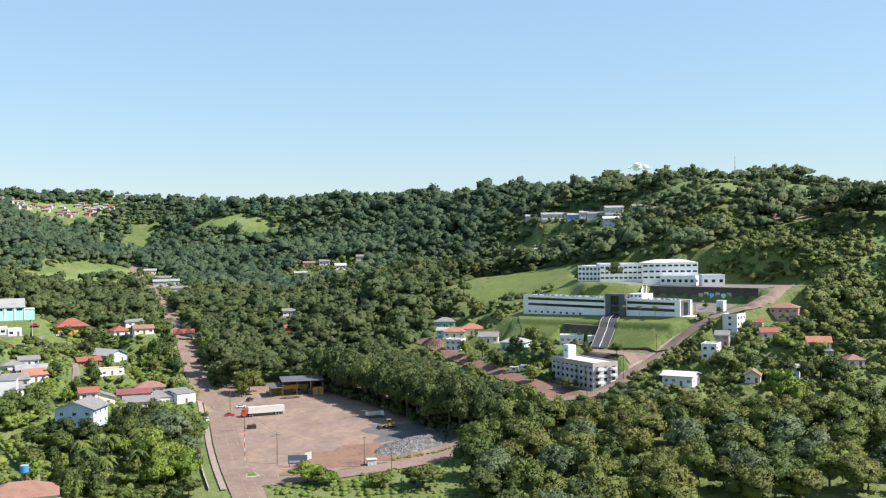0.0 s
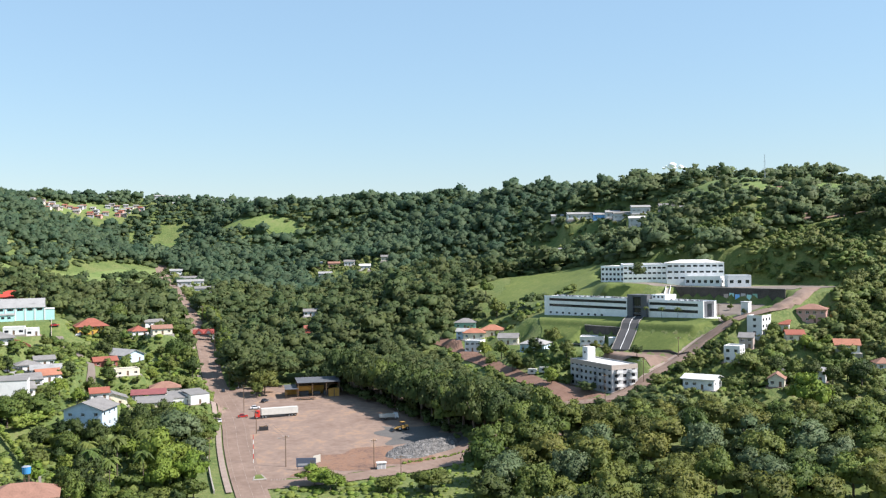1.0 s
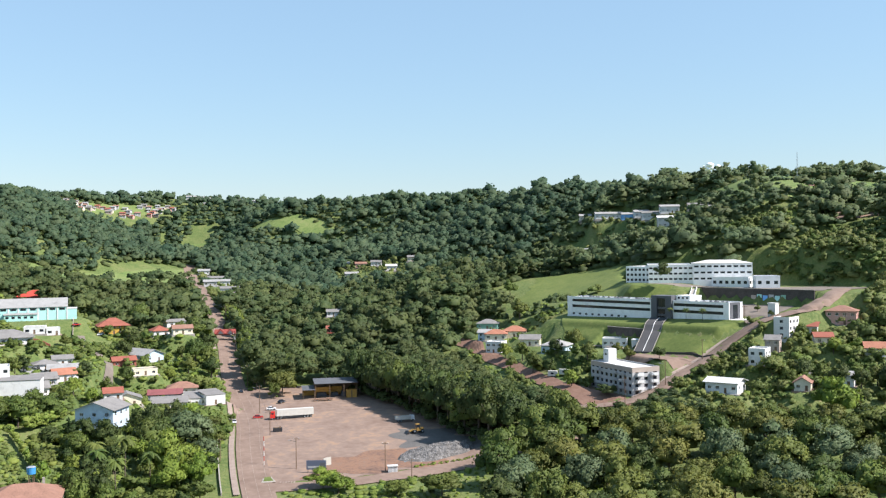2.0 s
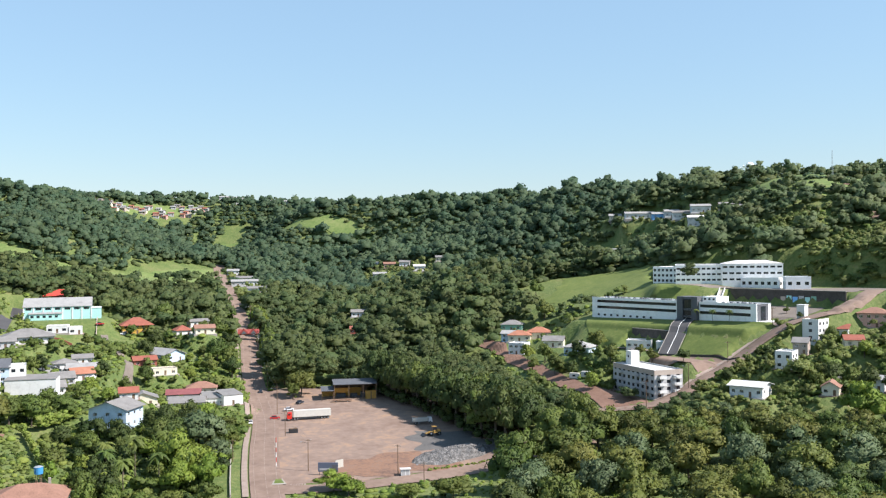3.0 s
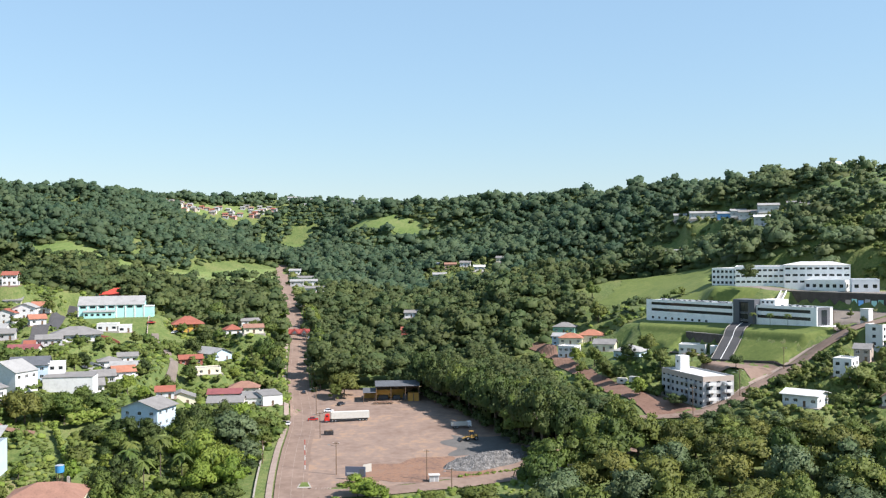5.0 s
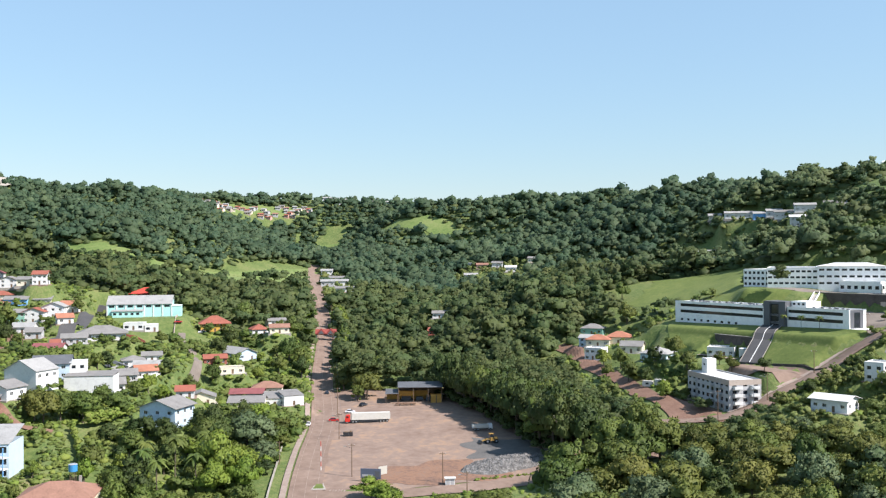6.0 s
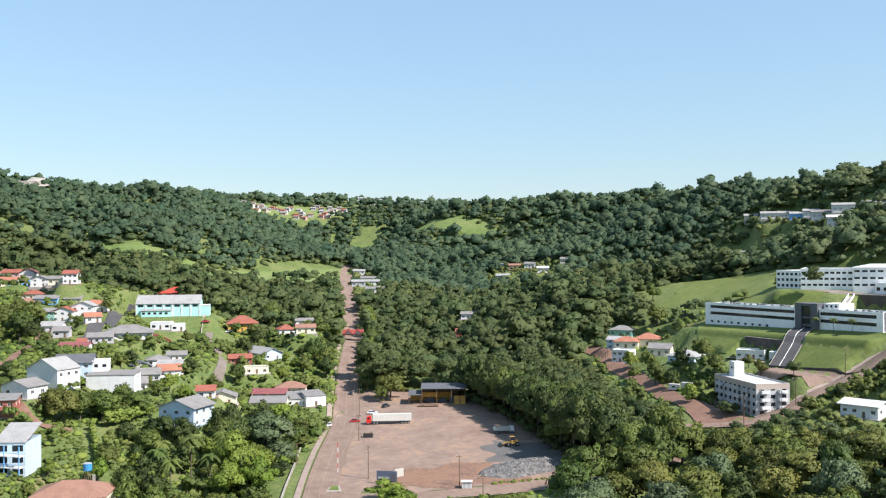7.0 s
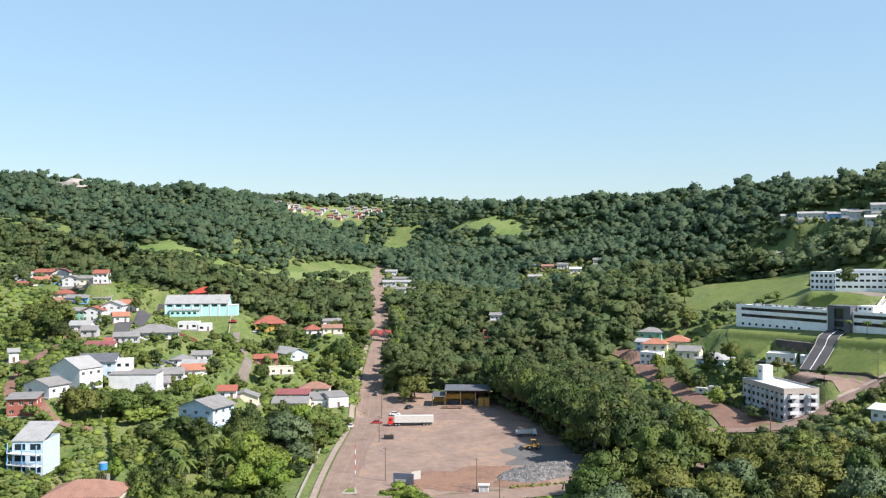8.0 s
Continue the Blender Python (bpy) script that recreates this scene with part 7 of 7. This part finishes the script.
def town_gate():
    """The gateway over the road: two columns and a red double-gabled roof."""
    x, y = -91, 549
    z = ground(x, y)
    ob = thing("gateway", x, y, z, 9, "red double-gabled gateway spanning the road", "gateway")
    for px in (-5.4, 5.4):
        part("column", Shape().box(px - 0.5, px + 0.5, -0.6, 0.6, -1, 4.2), WHITE, ob)
    part("beam", Shape().box(-5.9, 5.9, -0.9, 0.9, 3.6, 4.3), REDW, ob)
    for px in (-2.7, 2.7):
        low = [(px - 2.9, -2.0, 4.2), (px + 2.9, -2.0, 4.2), (px + 2.9, 2.0, 4.2), (px - 2.9, 2.0, 4.2)]
        high = [(px - 0.15, -2.0, 7.2), (px + 0.15, -2.0, 7.2), (px + 0.15, 2.0, 7.2), (px - 0.15, 2.0, 7.2)]
        g = part("gable_roof", Shape().hull(low, high), GATE_RED, ob, "red shingled gable")
        part("gable_board", Shape().hull([(px - 1.6, -2.06, 4.3), (px + 1.6, -2.06, 4.3), (px + 1.6, -2.0, 4.3), (px - 1.6, -2.0, 4.3)], [(px - 0.1, -2.06, 6.1), (px + 0.1, -2.06, 6.1), (px + 0.1, -2.0, 6.1), (px - 0.1, -2.0, 6.1)]), SHEET_DARK, g, "dark recessed gable board")
    part("ridge_roof", Shape().hull([(-6.2, -1.6, 4.35), (6.2, -1.6, 4.35), (6.2, 2.2, 4.35), (-6.2, 2.2, 4.35)], [(-6.0, 0.2, 6.8), (6.0, 0.2, 6.8), (6.0, 0.4, 6.8), (-6.0, 0.4, 6.8)]), GATE_RED, ob)


town_gate()


# ---- round the hospital ----
def ramp_stairs():
    """The broad dark drive down the bank to the car park, with pale kerbs."""
    a, b = hosp(63, -2.2), hosp(73.5, -27)
    c = np.linspace(0, 1, 12)
    s, kerb, mid = Shape(), Shape(), Shape()
    d = Vector((b[0] - a[0], b[1] - a[1], 0)).normalized()
    n = Vector((-d.y, d.x, 0))
    pts = []
    for t in c:
        p = Vector((a[0] + (b[0] - a[0]) * t, a[1] + (b[1] - a[1]) * t, 0))
        p.z = ground(p.x, p.y) + 1.15
        pts.append(p)
    for p, q in zip(pts, pts[1:]):
        s.hull([p - n * 4.0 - Vector((0, 0, 2)), q - n * 4.0 - Vector((0, 0, 2)), q + n * 4.0 - Vector((0, 0, 2)), p + n * 4.0 - Vector((0, 0, 2))], [p - n * 4.0, q - n * 4.0, q + n * 4.0, p + n * 4.0])
        for o, sh, w in ((-4.1, kerb, 0.13), (4.1, kerb, 0.13), (0, mid, 0.09)):
            u = n * o
            sh.hull([p + u - n * w, q + u - n * w, q + u + n * w, p + u + n * w], [p + u - n * w + Vector((0, 0, 0.22)), q + u - n * w + Vector((0, 0, 0.22)), q + u + n * w + Vector((0, 0, 0.22)), p + u + n * w + Vector((0, 0, 0.22))])
    ob = tagged(part("driveway", s, ASPHALT), "steep dark ramp with pale kerbs down the lawn", "driveway", "", "structure")
    part("kerb", kerb, CONCRETE, ob)
    part("handrail", mid, FRAME, ob)


ramp_stairs()


def run_wall(name, pts, h, t, mat, label, category="wall", kind="structure", low=2.5):
    """A wall through several places, its foot in the ground."""
    s = Shape()
    for (x1, y1), (x2, y2) in zip(pts, pts[1:]):
        n = max(1, int(math.hypot(x2 - x1, y2 - y1) / 5))
        for k in range(n):
            ax, ay, bx, by = x1 + (x2 - x1) * k / n, y1 + (y2 - y1) * k / n, x1 + (x2 - x1) * (k + 1) / n, y1 + (y2 - y1) * (k + 1) / n
            d = Vector((bx - ax, by - ay, 0)).normalized()
            m = Vector((-d.y, d.x, 0)) * t / 2
            za, zb = ground(ax, ay), ground(bx, by)
            A, B = Vector((ax, ay, za)), Vector((bx, by, zb))
            lo, hi = Vector((0, 0, -low)), Vector((0, 0, h))
            s.hull([A - m + lo, B - m + lo, B + m + lo, A + m + lo], [A - m + hi, B - m + hi, B + m + hi, A + m + hi])
    return tagged(part(name, s, mat), label, category, "", kind)


def footbridge():
    """The white open walk from the hospital's stair block up to the upper terrace."""
    (ax, ay), (bx, by) = hosp(74, 6.4), hosp(54, 36)
    a, b = Vector((ax, ay, 45.0)), Vector((bx, by, 50.6))
    n = Vector((-(b - a).y, (b - a).x, 0)).normalized()
    ob = tagged(new("footbridge"), "white open walk rising from the hospital to the upper terrace", "footbridge", "", "structure")
    deck, rail = Shape(), Shape()
    for k in range(6):
        p, q = a.lerp(b, k / 6), a.lerp(b, (k + 1) / 6)
        for sh, o, w, lo, hi in ((deck, 0, 1.2, -0.4, 0), (rail, 1.15, 0.08, 0, 1.0), (rail, -1.15, 0.08, 0, 1.0)):
            u, d, z0, z1 = n * o, n * w, Vector((0, 0, lo)), Vector((0, 0, hi))
            sh.hull([p + u - d + z0, q + u - d + z0, q + u + d + z0, p + u + d + z0], [p + u - d + z1, q + u - d + z1, q + u + d + z1, p + u + d + z1])
        part("post", Shape().box(-0.12, 0.12, -0.12, 0.12, -9, 1.1), CLEANWHITE, ob, "", pose(*(p + n * 1.15)))
    part("deck", deck, CONCRETE, ob)
    part("parapet", rail, CLEANWHITE, ob)


footbridge()
rw_ = thing("retaining_wall", *hosp(84, 39), 0, -58.1, "tall dark stained retaining wall with a faded mural", "retaining wall", "", "structure")
for k in range(17):
    part("panel", Shape().box(-34 + k * 4.0, -30.04 + k * 4.0, -0.3, 0.3 + 0.04 * (k % 2), 38, 51.0), SOOTY, rw_)
part("coping", Shape().box(-34.1, 34.1, -0.45, 0.45, 51.0, 51.25), CONCRETE, rw_)
for k, m_ in enumerate((TAUPE, MINT, SKYBLUE, GREYW, MINT, GREENW)):
    part("mural", Shape().box(1 + k * 3.2, 3.6 + k * 3.2, -0.36, -0.33, 45.2, 48.0 + 0.5 * (k % 2)), m_, rw_, "faded painted panel")
rt_ = thing("retaining_wall", *hosp(52, -12.6), 0, -58.1, "dark stained concrete retaining wall cut into the lawn", "retaining wall", "", "structure")
for k in range(8):
    part("panel", Shape().box(-12.2 + k * 3.05, -9.2 + k * 3.05, -0.3, 0.25 + 0.04 * (k % 2), 22, 33.4), SOOTY, rt_)
part("coping", Shape().box(-12.3, 12.3, -0.4, 0.4, 33.4, 33.6), CONCRETE, rt_)
run_wall("retaining_wall", [hosp(78, -26.2), hosp(109, -23.8)], 0.9, 0.4, SOOTY, "low dark wall along the foot of the lawn")
run_wall("retaining_wall", [(-60.5, 290), (-63, 305), (-66, 325), (-69, 345), (-73, 372)], 1.0, 0.4, CONCRETE, "low curved concrete wall beside the pavement")
run_wall("garden_wall", [(-168, 520), (-163, 500), (-156, 480), (-148, 458)], 1.1, 0.25, TAUPE, "long plastered garden wall running down the slope", low=1.5)
run_wall("garden_wall", [(-137, 412), (-132, 395), (-130, 372)], 1.5, 0.25, WHITE, "white garden wall beside the lane", low=1.5)
run_wall("garden_wall", [(-185, 452), (-160, 452)], 1.8, 0.3, REDW, "brick garden wall below the pavilions", low=1.5)


def cistern(x, y, r, h, mat, label, up=0.0):
    ob = thing("water_tank", x, y, ground(x, y), 0, label, "water tank")
    if up:
        for k in range(4):
            a = math.pi / 4 + k * math.pi / 2
            part("leg", Shape().tube((r * 0.7 * math.cos(a), r * 0.7 * math.sin(a), -0.5), (r * 0.7 * math.cos(a), r * 0.7 * math.sin(a), up), 0.1), WOOD, ob)
    part("tank", Shape().tube((0, 0, up - (0.3 if not up else 0)), (0, 0, up + h), r, r * 1.06, 18), mat, ob)
    part("lid", Shape().tube((0, 0, up + h), (0, 0, up + h + 0.2), r * 1.1, r * 0.7, 18), FRAME if mat is not TANKBLUE else SILVER, ob)


cistern(112.5, 416.5, 1.9, 4.2, WHITE, "upright white tank beside the utility building")
cistern(-111.9, 272, 1.2, 2.0, TANKBLUE, "round blue water tank on a tall stand", 6.5)
tw_ = thing("water_tower", 165.0, 386.0, ground(165.0, 386.0), -50, "square white water tower", "water tower")
part("shaft", Shape().box(-1.7, 1.7, -1.7, 1.7, -2, 5.9), WHITE, tw_)
part("cap", Shape().box(-1.85, 1.85, -1.85, 1.85, 5.9, 6.2), WHITE, tw_)
for k in range(2):
    b = thing("site_trailer", 70.5 + k * 4.6, 404.5 - k * 2.5, ground(70.5 + k * 4.6, 404.5 - k * 2.5), -25, "small white site trailer beside the track", "trailer", "site trailers")
    part("body", Shape().box(-2.1, 2.1, -1.1, 1.1, 0.5, 2.8, 0.08), TRUCK_WHITE, b)
    part("window", Shape().box(-0.6, 0.6, -1.14, -1.06, 1.4, 2.1), TINTED, b)
    for wy in (-0.9, 0.9):
        wheel(b, 0, wy, 0.3, 0.2)


def mast(x, y, h):
    ob = thing("radio_mast", x, y, ground(x, y), 0, "slim lattice radio mast on the hilltop", "radio mast")
    for k in range(3):
        a = 2 * math.pi * k / 3
        part("leg", Shape().tube((0.5 * math.cos(a), 0.5 * math.sin(a), -0.5), (0.25 * math.cos(a), 0.25 * math.sin(a), h), 0.09, 0.06, 5), SILVER, ob)
    for k in range(int(h / 3)):
        part("brace", Shape().box(-0.45, 0.45, -0.45, 0.45, k * 3.0, k * 3.0 + 0.12), SILVER, ob)


mast(279, 592, 17)


# one small cloud low over the hills
cl_ = np.random.default_rng(77)
cloud = Shape()
for k in range(26):
    f = cl_.uniform(-1, 1)
    cx, cz, q = 56 * f, 10 * (1 - f * f) * cl_.uniform(-0.6, 1.4), cl_.uniform(8, 15) * (1.15 - abs(f))
    n0 = len(cloud.v)
    cloud.v += [(cx + v[0] * q * 1.3, v[1] * q, cz + v[2] * q * 0.8) for v in ICO2[0]]
    cloud.f += [tuple(int(i) + n0 for i in f_) for f_ in ICO2[1]]
CLOUD = shader("cloud_white", (0.9, 0.9, 0.9), 1.0, 0.0, 0.0)
solid("cloud", 1640.0, 4160.0, 436.0, -18, cloud, CLOUD, "small white cloud low over the hills", "cloud", "", "structure", True)


# the spoil heap on the western hilltop
spoil = Shape()
sp_ = np.random.default_rng(31)
spoil.v = [(v[0] * 17 * k, v[1] * 9 * k, max(-1.5, v[2] * 6.5 * k)) for v, k in zip(ICO2[0], 1 + 0.16 * sp_.standard_normal(len(ICO2[0])))]
spoil.f = [tuple(int(i) for i in f_) for f_ in ICO2[1]]
solid("spoil_heap", -476.0, 886.0, ground(-476, 886), 20, spoil, CONCRETE, "pale heap of quarry spoil on the hilltop", "quarry heap", "", "stuff")

# balconies of the pale blue house
bh_ = thing("balcony_frame", -135.6, 280.4, 5.1, -10, "timber decks and glass rails of a pale blue house", "balcony")
for lv in (0.2, 3.4, 6.7):
    part("deck", Shape().box(-5.4, 5.4, -9.0, -6.55, lv - 0.2, lv), WOOD if lv < 3 else WHITE, bh_)
    part("rail", Shape().box(-5.4, 5.4, -9.0, -8.93, lv + 0.95, lv + 1.05), SKYBLUE, bh_)
    for k in range(8):
        part("baluster", Shape().box(-5.4 + k * 1.53, -5.32 + k * 1.53, -8.98, -8.92, lv, lv + 0.95), FRAME, bh_)
for k in (-5.2, 0, 5.2):
    part("post", Shape().box(k - 0.12, k + 0.12, -8.9, -8.66, -3, 9.6), SKYBLUE, bh_)
